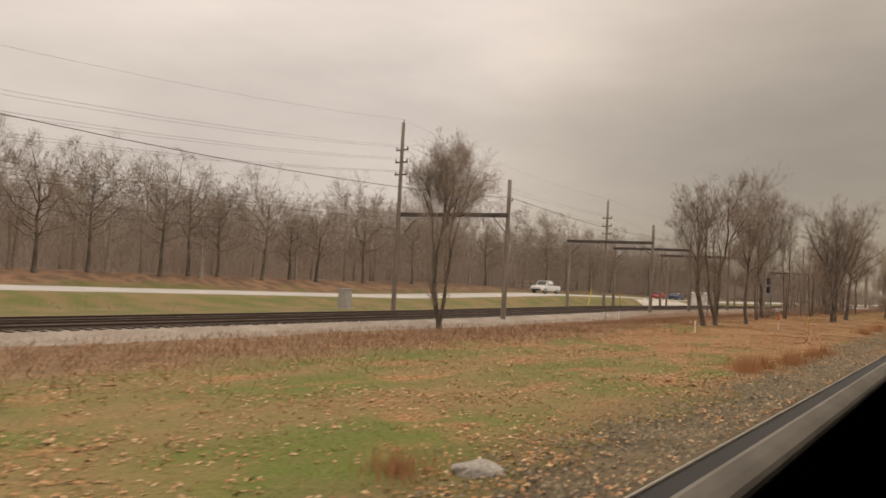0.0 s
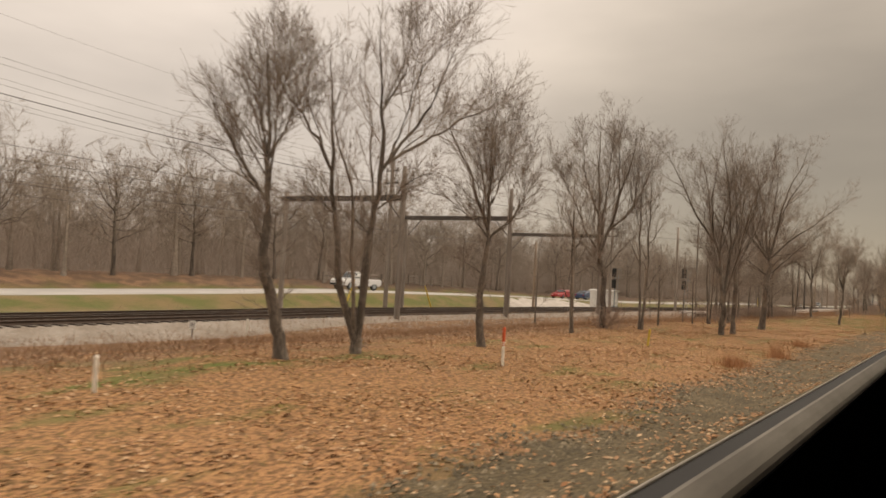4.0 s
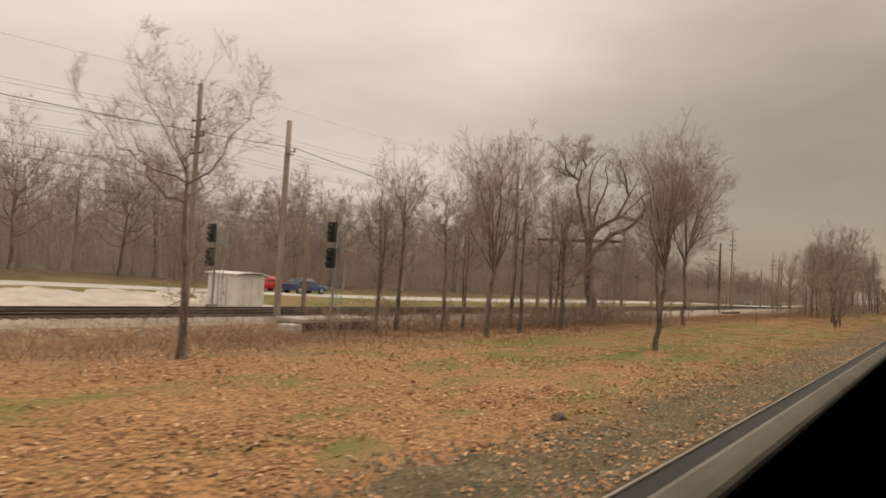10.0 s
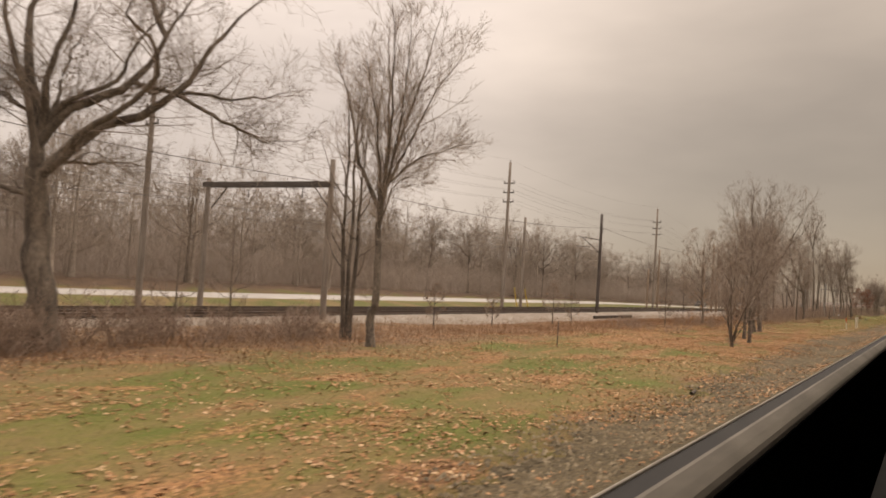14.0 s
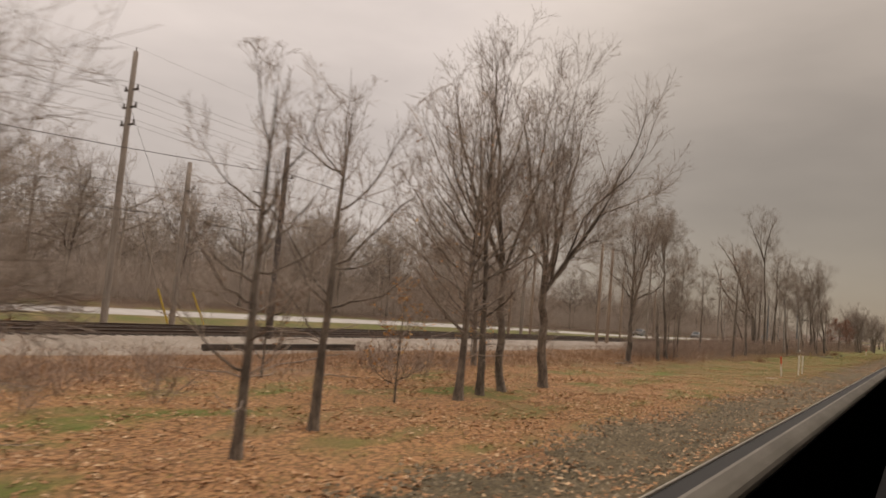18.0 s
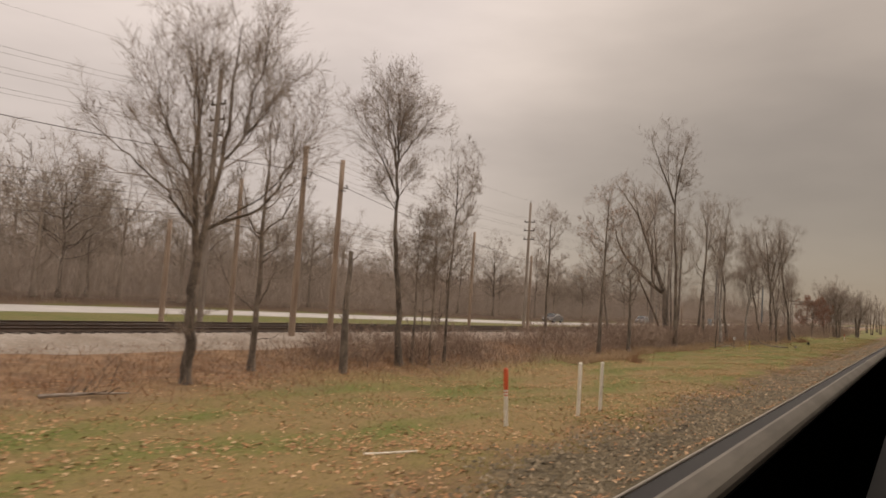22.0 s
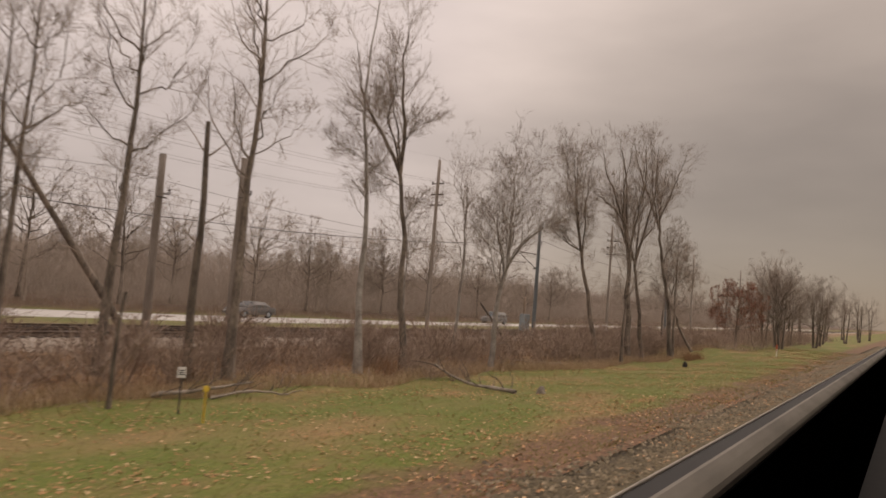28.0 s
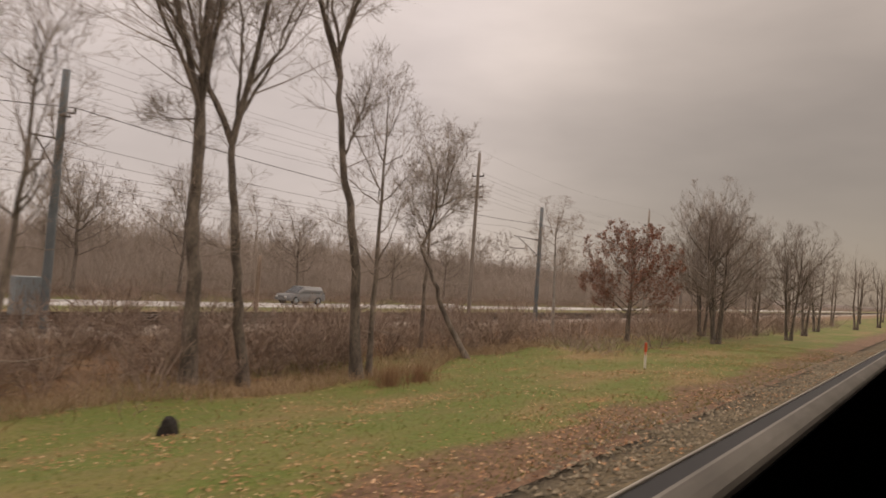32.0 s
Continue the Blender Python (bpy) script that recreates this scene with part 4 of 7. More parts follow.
# ---- vehicles ----
def wheel(parent, x, y, r, side):
    bm = bmesh.new()
    rod(bm, (x, y - 0.11, r), (x, y + 0.11, r), r, None, 20)
    w = part("wheel", bm, M_RUBBER, parent)
    bm = bmesh.new()
    rod(bm, (x, y + side * 0.112, r), (x, y + side * 0.125, r), r * 0.62, r * 0.5, 16)
    part("rim", bm, M_GALV, w)


def loft(bm, sections, bevel=0.05):
    """A body out of cross-sections: (x, half width low, half width high, z low, z high)."""
    rings = []
    for x, wl_, wh, z0, z1 in sections:
        rings.append([bm.verts.new((x, -wl_, z0)), bm.verts.new((x, -wl_ * 1.02, (z0 + z1) * 0.5)), bm.verts.new((x, -wh, z1)), bm.verts.new((x, wh, z1)), bm.verts.new((x, wl_ * 1.02, (z0 + z1) * 0.5)), bm.verts.new((x, wl_, z0))])
    for a, b in zip(rings[:-1], rings[1:]):
        for i in range(6):
            bm.faces.new((a[i], a[(i + 1) % 6], b[(i + 1) % 6], b[i]))
    bm.faces.new(rings[0])
    bm.faces.new(list(reversed(rings[-1])))
    bmesh.ops.recalc_face_normals(bm, faces=bm.faces)
    bmesh.ops.bevel(bm, geom=[e for e in bm.edges], offset=bevel, segments=2, affect="EDGES", profile=0.6)


def car(x, y, rz, kind, mat, label):
    root = tagged(new("pickup_truck" if kind == "pickup" else "car"), label, "car" if kind != "pickup" else "pickup truck")
    root.matrix_world = pose(x, y, float(road_z(x)) + 0.05, 0, 0, rz)
    if kind == "pickup":
        L, W, wr, ax = 5.8, 0.98, 0.42, 1.75
        low = [(-2.9, 0.93, 0.9, 0.55, 1.12), (-2.6, 0.98, 0.94, 0.45, 1.16), (1.2, 0.98, 0.94, 0.42, 1.14), (2.6, 0.97, 0.86, 0.45, 1.1), (2.9, 0.88, 0.78, 0.5, 0.98)]
        cabs = [(-0.75, 0.93, 0.9, 1.1, 1.15), (-0.6, 0.92, 0.76, 1.1, 1.86), (0.75, 0.92, 0.76, 1.1, 1.88), (1.5, 0.92, 0.88, 1.08, 1.16)]
        side = [(-0.45, 0.1, 1.24, 1.72), (0.2, 1.05, 1.24, 1.72)]
    elif kind == "suv":
        L, W, wr, ax = 4.6, 0.92, 0.36, 1.36
        low = [(-2.3, 0.84, 0.8, 0.45, 0.98), (-2.1, 0.9, 0.86, 0.32, 1.02), (1.0, 0.92, 0.87, 0.3, 1.0), (2.1, 0.9, 0.8, 0.33, 0.9), (2.3, 0.78, 0.7, 0.42, 0.78)]
        cabs = [(-2.2, 0.86, 0.82, 0.98, 1.02), (-1.85, 0.86, 0.68, 0.98, 1.62), (0.25, 0.87, 0.7, 0.98, 1.68), (1.15, 0.87, 0.84, 0.96, 1.02)]
        side = [(-1.5, -0.5, 1.08, 1.5), (-0.4, 0.55, 1.08, 1.5)]
    else:
        L, W, wr, ax = 4.6, 0.9, 0.33, 1.36
        low = [(-2.3, 0.8, 0.76, 0.4, 0.88), (-2.05, 0.88, 0.84, 0.28, 0.94), (0.9, 0.9, 0.85, 0.27, 0.9), (2.05, 0.88, 0.78, 0.3, 0.78), (2.3, 0.74, 0.66, 0.38, 0.66)]
        cabs = [(-1.75, 0.82, 0.78, 0.88, 0.94), (-1.05, 0.83, 0.62, 0.88, 1.4), (0.15, 0.84, 0.63, 0.88, 1.43), (1.05, 0.84, 0.8, 0.86, 0.92)]
        side = [(-1.05, -0.25, 0.98, 1.3), (-0.15, 0.55, 0.98, 1.3)]
    bm = bmesh.new()
    loft(bm, low, 0.06)
    body = part("body", bm, mat, root, smooth=False)
    bm = bmesh.new()
    loft(bm, cabs, 0.05)
    part("cabin", bm, mat, root)
    for s in (-1, 1):
        for a, b, z0, z1 in side:
            bm = bmesh.new()
            wl_, wh = cabs[1][1], cabs[1][2]
            za, zb = cabs[1][3], cabs[1][4]
            def yy(z):
                mid = (za + zb) / 2
                w = wl_ * 1.02 if z < mid else wl_ * 1.02 + (wh - wl_ * 1.02) * (z - mid) / (zb - mid)
                return s * (w + 0.012)
            vs = [bm.verts.new((xx, yy(z), z)) for xx, z in ((a, z0), (b, z0), (b - 0.08, z1), (a + 0.08, z1))]
            vs2 = [bm.verts.new((v.co.x, v.co.y - s * 0.05, v.co.z)) for v in vs]
            bm.faces.new(vs)
            for i in range(4):
                bm.faces.new((vs[i], vs2[i], vs2[(i + 1) % 4], vs[(i + 1) % 4]))
            bmesh.ops.recalc_face_normals(bm, faces=bm.faces)
            part("side_window", bm, M_GLASS, root, "dark side window")
    for i, j in ((2, 3), (0, 1)):
        a, b = cabs[i], cabs[j]
        bm = bmesh.new()
        pts = []
        up = 0.035 if j == 3 else 0.035
        for sec, q in ((a, 0.16), (b, 0.88)) if j == 3 else ((a, 0.16), (b, 0.84)):
            pass
        lo, hi = (b, a) if j == 3 else (a, b)
        dx = 0.03 if j == 3 else -0.03
        def at(q):
            return lo[0] + (hi[0] - lo[0]) * q + dx, lo[2] + (hi[2] - lo[2]) * q, lo[4] + (hi[4] - lo[4]) * q + 0.02
        (xa, wa, z_a), (xb, wb, z_b) = at(0.12), at(0.88)
        vs = [bm.verts.new(c) for c in ((xa, -wa + 0.1, z_a), (xa, wa - 0.1, z_a), (xb, wb - 0.1, z_b), (xb, -wb + 0.1, z_b))]
        vs2 = [bm.verts.new((v.co.x - dx * 2, v.co.y, v.co.z - 0.04)) for v in vs]
        bm.faces.new(vs)
        for k in range(4):
            bm.faces.new((vs[k], vs2[k], vs2[(k + 1) % 4], vs[(k + 1) % 4]))
        bmesh.ops.recalc_face_normals(bm, faces=bm.faces)
        part("windscreen" if j == 3 else "rear_window", bm, M_GLASS, root, "dark glass")
    for sx in (-ax, ax):
        for s in (-1, 1):
            wheel(root, sx, s * (W - 0.1), wr, s)
    for s in (-1, 1):
        bm = bmesh.new()
        z = low[-1][4] - 0.16
        box(bm, L / 2 - 0.12, L / 2 + 0.015, s * 0.55 - 0.16, s * 0.55 + 0.16, z, z + 0.12, 0.02)
        part("headlight", bm, M_LAMP, root)
        bm = bmesh.new()
        z = low[0][4] - 0.22
        box(bm, -L / 2 - 0.015, -L / 2 + 0.1, s * 0.66 - 0.1, s * 0.66 + 0.1, z, z + 0.16, 0.02)
        part("tail_light", bm, M_TAIL, root)
    for sx in (-L / 2, L / 2):
        bm = bmesh.new()
        box(bm, sx - 0.08, sx + 0.08, -0.78, 0.78, low[0][3] - 0.08, low[0][3] + 0.12, 0.03)
        part("bumper", bm, M_BLACK if kind == "pickup" else mat, root)
    return root


car(91.9, 50.6, 180, "pickup", paint("white_car_paint", (0.72, 0.72, 0.7)), "white four door pickup truck on the road")
car(140.6, 51.6, 180, "car", paint("red_car_paint", (0.42, 0.03, 0.035)), "bright red car on the road")
car(142.5, 48.4, 0, "car", paint("blue_car_paint", (0.035, 0.06, 0.12)), "dark blue car on the road")
car(320.6, 48.2, 180, "car", paint("grey_car_paint", (0.11, 0.10, 0.092)), "dark grey car on the road")
car(364.0, 48.2, 180, "suv", paint("silver_car_paint", (0.16, 0.16, 0.155)), "silver sport utility car on the road")



# ---- trees ----
def curve_out(r, start, way, length, k, lift, gnarl):
    """Grow n branches at once: start (n, 3), way (n, 3), length (n,). Returns polylines (n, k, 3)."""
    n = len(start)
    pts = np.empty((n, k, 3))
    pts[:, 0] = start
    d = way.copy()
    step = (length / (k - 1))[:, None]
    for i in range(1, k):
        d = d + np.array([0, 0, 1.0]) * lift / (k - 1) + r.normal(0, gnarl, (n, 3)) / math.sqrt(k - 1)
        d /= np.linalg.norm(d, axis=1, keepdims=True) + 1e-9
        pts[:, i] = pts[:, i - 1] + d * step
    return pts


def offshoots(r, pts, rad, per, u0, u1, angle, spread, plen, ratio, even=False):
    """Where and which way children leave their parents."""
    n, k, _ = pts.shape
    u = np.sort(r.uniform(u0, u1, (n, per)), axis=1) if not even else np.linspace(u0, u1, per)[None] + r.normal(0, 0.02, (n, per))
    u = np.clip(u, 0.02, 0.985)
    f = u * (k - 1)
    i = np.minimum(f.astype(int), k - 2)
    w = (f - i)[..., None]
    rows = np.arange(n)[:, None]
    p = pts[rows, i] * (1 - w) + pts[rows, i + 1] * w
    t = pts[rows, i + 1] - pts[rows, i]
    t /= np.linalg.norm(t, axis=2, keepdims=True) + 1e-9
    rr = rad[rows, i] * (1 - w[..., 0]) + rad[rows, i + 1] * w[..., 0]
    az = (np.arange(per)[None] * 2.4 + r.uniform(0, 6.28, (n, 1)) + r.normal(0, 0.5, (n, per)))
    ref = np.where(np.abs(t[..., 2:3]) > 0.85, np.array([1.0, 0, 0]), np.array([0, 0, 1.0]))
    a = np.cross(t, ref)
    a /= np.linalg.norm(a, axis=2, keepdims=True) + 1e-9
    b = np.cross(t, a)
    th = np.radians(angle + r.normal(0, spread, (n, per)))[..., None]
    way = t * np.cos(th) + (a * np.cos(az)[..., None] + b * np.sin(az)[..., None]) * np.sin(th)
    return p.reshape(-1, 3), way.reshape(-1, 3), u.reshape(-1), rr.reshape(-1), np.repeat(plen, per) if np.ndim(plen) else np.full(n * per, plen)


STYLES = {
    # trunk: share of the height that it reaches; u0, u1: where limbs leave it; mid, tall: centre and half height of the crown;
    # out: how far limbs swing out before they rise; n: counts level by level
    "ash": dict(trunk=0.80, u0=0.18, u1=0.60, mid=0.60, tall=0.40, out=0.36, gnarl=0.022, n=(24, 8, 7, 4), wob=0.09, slack=0.25, low=-0.55),
    "narrow": dict(trunk=0.90, u0=0.20, u1=0.74, mid=0.62, tall=0.38, out=0.50, gnarl=0.03, n=(12, 7, 6, 2), wob=0.09, slack=0.25, low=-0.6),
    "oak": dict(trunk=0.50, u0=0.27, u1=0.44, mid=0.60, tall=0.40, out=0.55, gnarl=0.075, n=(13, 12, 8, 4), wob=0.08, slack=0.6, low=-0.5),
    "tall": dict(trunk=0.88, u0=0.36, u1=0.80, mid=0.70, tall=0.31, out=0.50, gnarl=0.055, n=(13, 8, 7, 4), wob=0.08, slack=0.6, low=-0.7, ang=40, lift=0.22),
    "sapling": dict(trunk=0.92, u0=0.14, u1=0.80, mid=0.58, tall=0.42, out=0.5, gnarl=0.04, n=(11, 6, 5, 2), wob=0.07, slack=0.25, low=-0.7),
    "vase": dict(trunk=0.60, u0=0.44, u1=0.58, mid=0.76, tall=0.26, out=0.26, gnarl=0.065, n=(9, 9, 7, 4), wob=0.11, slack=0.5, low=-0.5, ang=38, lift=0.25),
    "airy": dict(trunk=0.74, u0=0.30, u1=0.66, mid=0.66, tall=0.36, out=0.30, gnarl=0.05, n=(11, 7, 6, 3), wob=0.09, slack=0.6, low=-0.6, ang=40, lift=0.22),
    "edge": dict(trunk=0.70, u0=0.20, u1=0.56, mid=0.60, tall=0.40, out=0.46, gnarl=0.045, n=(17, 9, 7, 3), wob=0.10, slack=0.35, low=-0.6, ang=42, lift=0.2),
    "far": dict(trunk=0.74, u0=0.12, u1=0.66, mid=0.57, tall=0.43, out=0.5, gnarl=0.032, n=(14, 8, 6, 0), wob=0.07, slack=0.35, low=-0.7, ang=38, lift=0.25),
}


def on_trunk(trunk, z):
    """Places on polylines (one each) at heights z."""
    out = np.empty((len(z), 3))
    for i, (t, h) in enumerate(zip(trunk, z)):
        out[i] = [np.interp(h, t[:, 2], t[:, c]) for c in range(3)]
    return out


def rounded(pts, centre, wide, tall, slack):
    """Draw twigs that stick out of the crown's rounded outline back towards it."""
    d = (pts - centre) / np.array([wide, wide, tall])
    q = np.linalg.norm(d, axis=-1, keepdims=True)
    k = np.where((q > 1) & (d[..., 2:3] > -0.75), (1 + slack * (q - 1)) / np.maximum(q, 1e-6), 1.0)
    return centre + (pts - centre) * k


def skeleton_of(r, h, r0, style, width, lean=(0, 0), stems=1, fork=0.0):
    """Polylines and radii of one tree, level by level; width: half the crown's spread in metres."""
    s = STYLES[style]
    k0 = 12
    u = np.linspace(0, 1, k0)
    trunks, radii, limbs, lr = [], [], [], []
    per = max(5, int(round(s["n"][0] / stems ** 0.6)))
    for i in range(stems):
        az = 6.28 * i / stems + r.uniform(0, 1.2)
        hh = h * (1.0 if i == 0 else r.uniform(0.78, 0.98))
        off = 0.0 if stems == 1 else r0 * 1.1
        tilt = fork if stems > 1 else 0.0
        z = -0.25 + (hh * s["trunk"] + 0.25) * u
        dx = lean[0] * (z + 0.25) * (1 - 0.25 * u) + math.cos(az) * (off + tilt * (z + 0.25) * (1 - 0.35 * u))
        dy = lean[1] * (z + 0.25) * (1 - 0.25 * u) + math.sin(az) * (off + tilt * (z + 0.25) * (1 - 0.35 * u))
        wob = np.cumsum(r.normal(0, s["wob"], (k0, 2)), axis=0) * 0.5 * (h / 12)
        wob -= wob[0]
        wob *= smooth01(0.05, 0.5, u)[:, None]
        t = np.stack([dx + wob[:, 0], dy + wob[:, 1], z], axis=1)
        rt = r0 * (1.0 if stems == 1 else 0.8) * (0.96 * (1 - u) ** 0.8 + 0.06)
        rt *= r.uniform(0.93, 1.07, k0)
        rt[0] *= 1.55
        rt[1] *= 1.06
        trunks.append(t)
        radii.append(rt)
        # limbs reach for the crown's outline
        n1 = per
        q = (np.arange(n1) + r.uniform(0.2, 0.8, n1)) / n1
        cosf = s["low"] + (0.98 - s["low"]) * q
        a = np.arange(n1) * 2.4 + r.uniform(0, 6.28) + r.normal(0, 0.3, n1)
        wide = width * (1.0 if stems == 1 else 0.72) * np.sqrt(1 - cosf ** 2) * r.uniform(0.80, 1.04, n1)
        zs = hh * (s["u0"] + (s["u1"] - s["u0"]) * np.clip(q + r.normal(0, 0.1, n1), 0, 1))
        st = on_trunk([t] * n1, zs)
        cx, cy = np.interp(hh * s["mid"], z, t[:, 0]), np.interp(hh * s["mid"], z, t[:, 1])
        zt = hh * (s["mid"] + s["tall"] * cosf) * r.uniform(0.96, 1.03, n1)
        zt = np.maximum(zt, zs + 0.15 * wide)
        end = np.stack([cx + np.cos(a) * wide, cy + np.sin(a) * wide, zt], axis=1)
        out = np.stack([np.cos(a) * wide * s["out"], np.sin(a) * wide * s["out"], (zt - zs) * 0.30], axis=1)
        ctl = st + out + np.stack([(end[:, 0] - st[:, 0]) * 0.12, (end[:, 1] - st[:, 1]) * 0.12, np.zeros(n1)], axis=1)
        w = np.linspace(0, 1, 10)[None, :, None]
        b = st[:, None] * (1 - w) ** 2 + 2 * ctl[:, None] * w * (1 - w) + end[:, None] * w ** 2
        leng = np.linalg.norm(end - st, axis=1)
        kink = np.cumsum(r.normal(0, 1, b.shape), axis=1) * s["gnarl"] * leng[:, None, None] * 0.55
        kink -= kink[:, :1]
        limbs.append(b + kink)
        base = np.interp(zs, z, rt)
        lr.append(np.minimum(base * 0.66, 0.012 + leng * 0.0072 * (r0 / 0.18) ** 0.5)[:, None] * (0.9 * (1 - w[0, :, 0]) ** 0.9 + 0.1)[None])
    trunk, rt, b1, r1 = np.array(trunks), np.array(radii), np.concatenate(limbs), np.concatenate(lr)
    # the trunk's own top bears branches too
    top = trunk[:, 6:, :]
    l1 = np.linalg.norm(b1[:, -1] - b1[:, 0], axis=1)
    g = s["gnarl"] * 5
    ang, lift = s.get("ang", 31), s.get("lift", 0.45)
    p, w, uu, rr, pl = offshoots(r, b1, r1, s["n"][1], 0.22, 0.97, ang, 9, l1, 0.5)
    p2, w2, u2, rr2, pl2 = offshoots(r, top, rt[:, 6:], 9, 0.1, 0.97, 34, 8, np.full(stems, h * 0.32), 0.5)
    p, w, uu, rr, pl = (np.concatenate(z) for z in ((p, p2), (w, w2), (uu, u2), (rr, rr2), (pl, pl2)))
    l2 = pl * 0.42 * (1.15 - 0.72 * uu) * r.uniform(0.6, 1.2, len(p)) + 0.15
    b2 = curve_out(r, p, w, l2, 5, lift, g)
    r2 = np.maximum(np.minimum(rr * 0.6, 0.005 + l2 * 0.0075)[:, None] * np.linspace(1, 0.3, 5)[None], 0.0042)
    p, w, uu, rr, pl = offshoots(r, b2, r2, s["n"][2], 0.15, 0.98, ang + 3, 11, l2, 0.5)
    l3 = pl * 0.48 * (1.15 - 0.65 * uu) * r.uniform(0.5, 1.25, len(p)) + 0.12
    b3 = curve_out(r, p, w, l3, 3, lift * 0.55, g * 0.8)
    r3 = np.maximum(np.minimum(rr * 0.7, 0.0058)[:, None] * np.linspace(1, 0.6, 3)[None], 0.0036)
    centre = np.array([np.interp(h * s["mid"], trunk[0, :, 2], trunk[0, :, c]) for c in (0, 1)] + [h * s["mid"]])
    dome = (centre, width * 1.02, h * s["tall"] * 1.0, s["slack"])
    b1 = rounded(b1, centre, width * 1.02, h * s["tall"], 0.3)
    b2, b3 = rounded(b2, *dome), rounded(b3, *dome)
    lev = [(trunk, rt), (b1, r1), (b2, r2), (b3, r3)]
    if s["n"][3]:
        p, w, uu, rr, pl = offshoots(r, b3, r3, s["n"][3], 0.2, 0.98, 32, 12, l3, 0.5)
        l4 = pl * 0.5 * r.uniform(0.5, 1.2, len(p)) + 0.1
        b4 = rounded(curve_out(r, p, w, l4, 2, 0.1, 0.15), *dome)
        lev.append((b4, np.tile(np.array([[0.0038, 0.0026]]), (len(b4), 1))))
    return lev


def leaf_cards(r, at, size, mat_name=None):
    """Small curled leaves as bent quads at the given places."""
    n = len(at)
    d = r.normal(0, 1, (n, 3))
    d /= np.linalg.norm(d, axis=1, keepdims=True)
    e = np.cross(d, r.normal(0, 1, (n, 3)))
    e /= np.linalg.norm(e, axis=1, keepdims=True) + 1e-9
    s = size * r.uniform(0.6, 1.3, (n, 1))
    nrm = np.cross(d, e) * s * 0.25
    v = np.stack([at - d * s, at + e * s * 0.55 + nrm, at + d * s, at - e * s * 0.55 + nrm], axis=1).reshape(-1, 3)
    f = np.arange(n * 4).reshape(n, 4)
    return v, f


def tree(x, y, h, r0, style, seed, width=1.0, lean=(0.0, 0.0), stems=1, fork=0.0, label="", bark=None, leaves=0, leaf_mat=None, low=0.0, twig=1.0, group="lineside trees"):
    r = np.random.default_rng(seed)
    lev = skeleton_of(r, h, r0, style, width * (1.15 if style == "ash" else 1.0), lean, stems, fork)
    extra = []
    if style in ("ash", "narrow", "vase", "airy") and h > 7 and y < 40:
        t0, q0 = lev[0][0][:1, 1:6], lev[0][1][:1, 1:6]
        p, w, uu, rr, pl = offshoots(r, t0, q0, 7, 0.12, 0.95, 78, 14, np.array([1.0]), 0.5)
        d = curve_out(r, p, w, r.uniform(0.5, 2.0, len(p)), 5, -0.12, 0.4)
        rd = np.minimum(rr * 0.3, 0.016)[:, None] * np.linspace(1, 0.35, 5)[None]
        p, w, uu, rr, pl = offshoots(r, d, rd, 6, 0.25, 0.98, 45, 14, np.full(len(d), 1.0), 0.5)
        e = curve_out(r, p, w, r.uniform(0.15, 0.7, len(p)), 2, -0.1, 0.3)
        extra = [tubes(d, rd, 4), ribbons(r, e, np.tile(np.array([[0.0042, 0.0028]]), (len(e), 1)))]
    root = tagged(new("bare_tree" if not leaves else "leafy_tree"), label or "bare grey brown deciduous tree with a fan of fine twigs", "tree", group)
    root.location = (x, y, gz(x, y))
    v, f = merged([tubes(lev[0][0], lev[0][1], 9), tubes(lev[1][0], lev[1][1], 6)])
    child(link_mesh("trunk", v, f, bark or M_BARK, True), root)
    v, f = merged([tubes(lev[2][0][:, ::2], lev[2][1][:, ::2], 3)] + [ribbons(r, l[0][:, ::len(l[0][0]) - 1], l[1][:, ::len(l[0][0]) - 1] * twig) for l in lev[3:]] + extra)
    child(link_mesh("crown", v, f, M_TWIG, True), root, "bare twiggy crown")
    if leaves:
        tips = np.concatenate([lev[3][0][:, 1:].reshape(-1, 3), lev[2][0][:, 2:].reshape(-1, 3)])
        pick = r.integers(0, len(tips), leaves)
        v, f = leaf_cards(r, tips[pick] + r.normal(0, 0.06, (leaves, 3)), 0.055)
        child(link_mesh("leaves", v, f, leaf_mat), root, "withered leaves still hanging")
    return root


def dead_snag(x, y, h, r0, seed, lean=(0, 0), label="broken bare trunk of a dead tree", bark=None):
    r = np.random.default_rng(seed)
    root = tagged(new("dead_tree"), label, "tree", "dead trunks")
    root.location = (x, y, gz(x, y))
    way = np.array([[lean[0], lean[1], 1.0]])
    way /= np.linalg.norm(way)
    t = curve_out(r, np.array([[0, 0, -0.25]]), way, np.array([h]), 8, 0.0, 0.1)
    v, f = tubes(t, np.linspace(r0 * 1.2, r0 * 0.55, 8)[None], 8)
    child(link_mesh("trunk", v, f, bark or M_BARK, True), root)
    p, w, uu, rr, pl = offshoots(r, t, np.linspace(r0, r0 * 0.5, 8)[None], 5, 0.4, 0.97, 50, 12, np.array([h]), 0.5)
    b = curve_out(r, p, w, np.full(len(p), h * 0.16), 5, 0.3, 0.3)
    for line in b:
        v, f = tubes(line[None], r0 * 0.25 * np.linspace(1, 0.2, 5)[None], 5)
        child(link_mesh("branch_stub", v, f, M_TWIG, True), root)
    return root


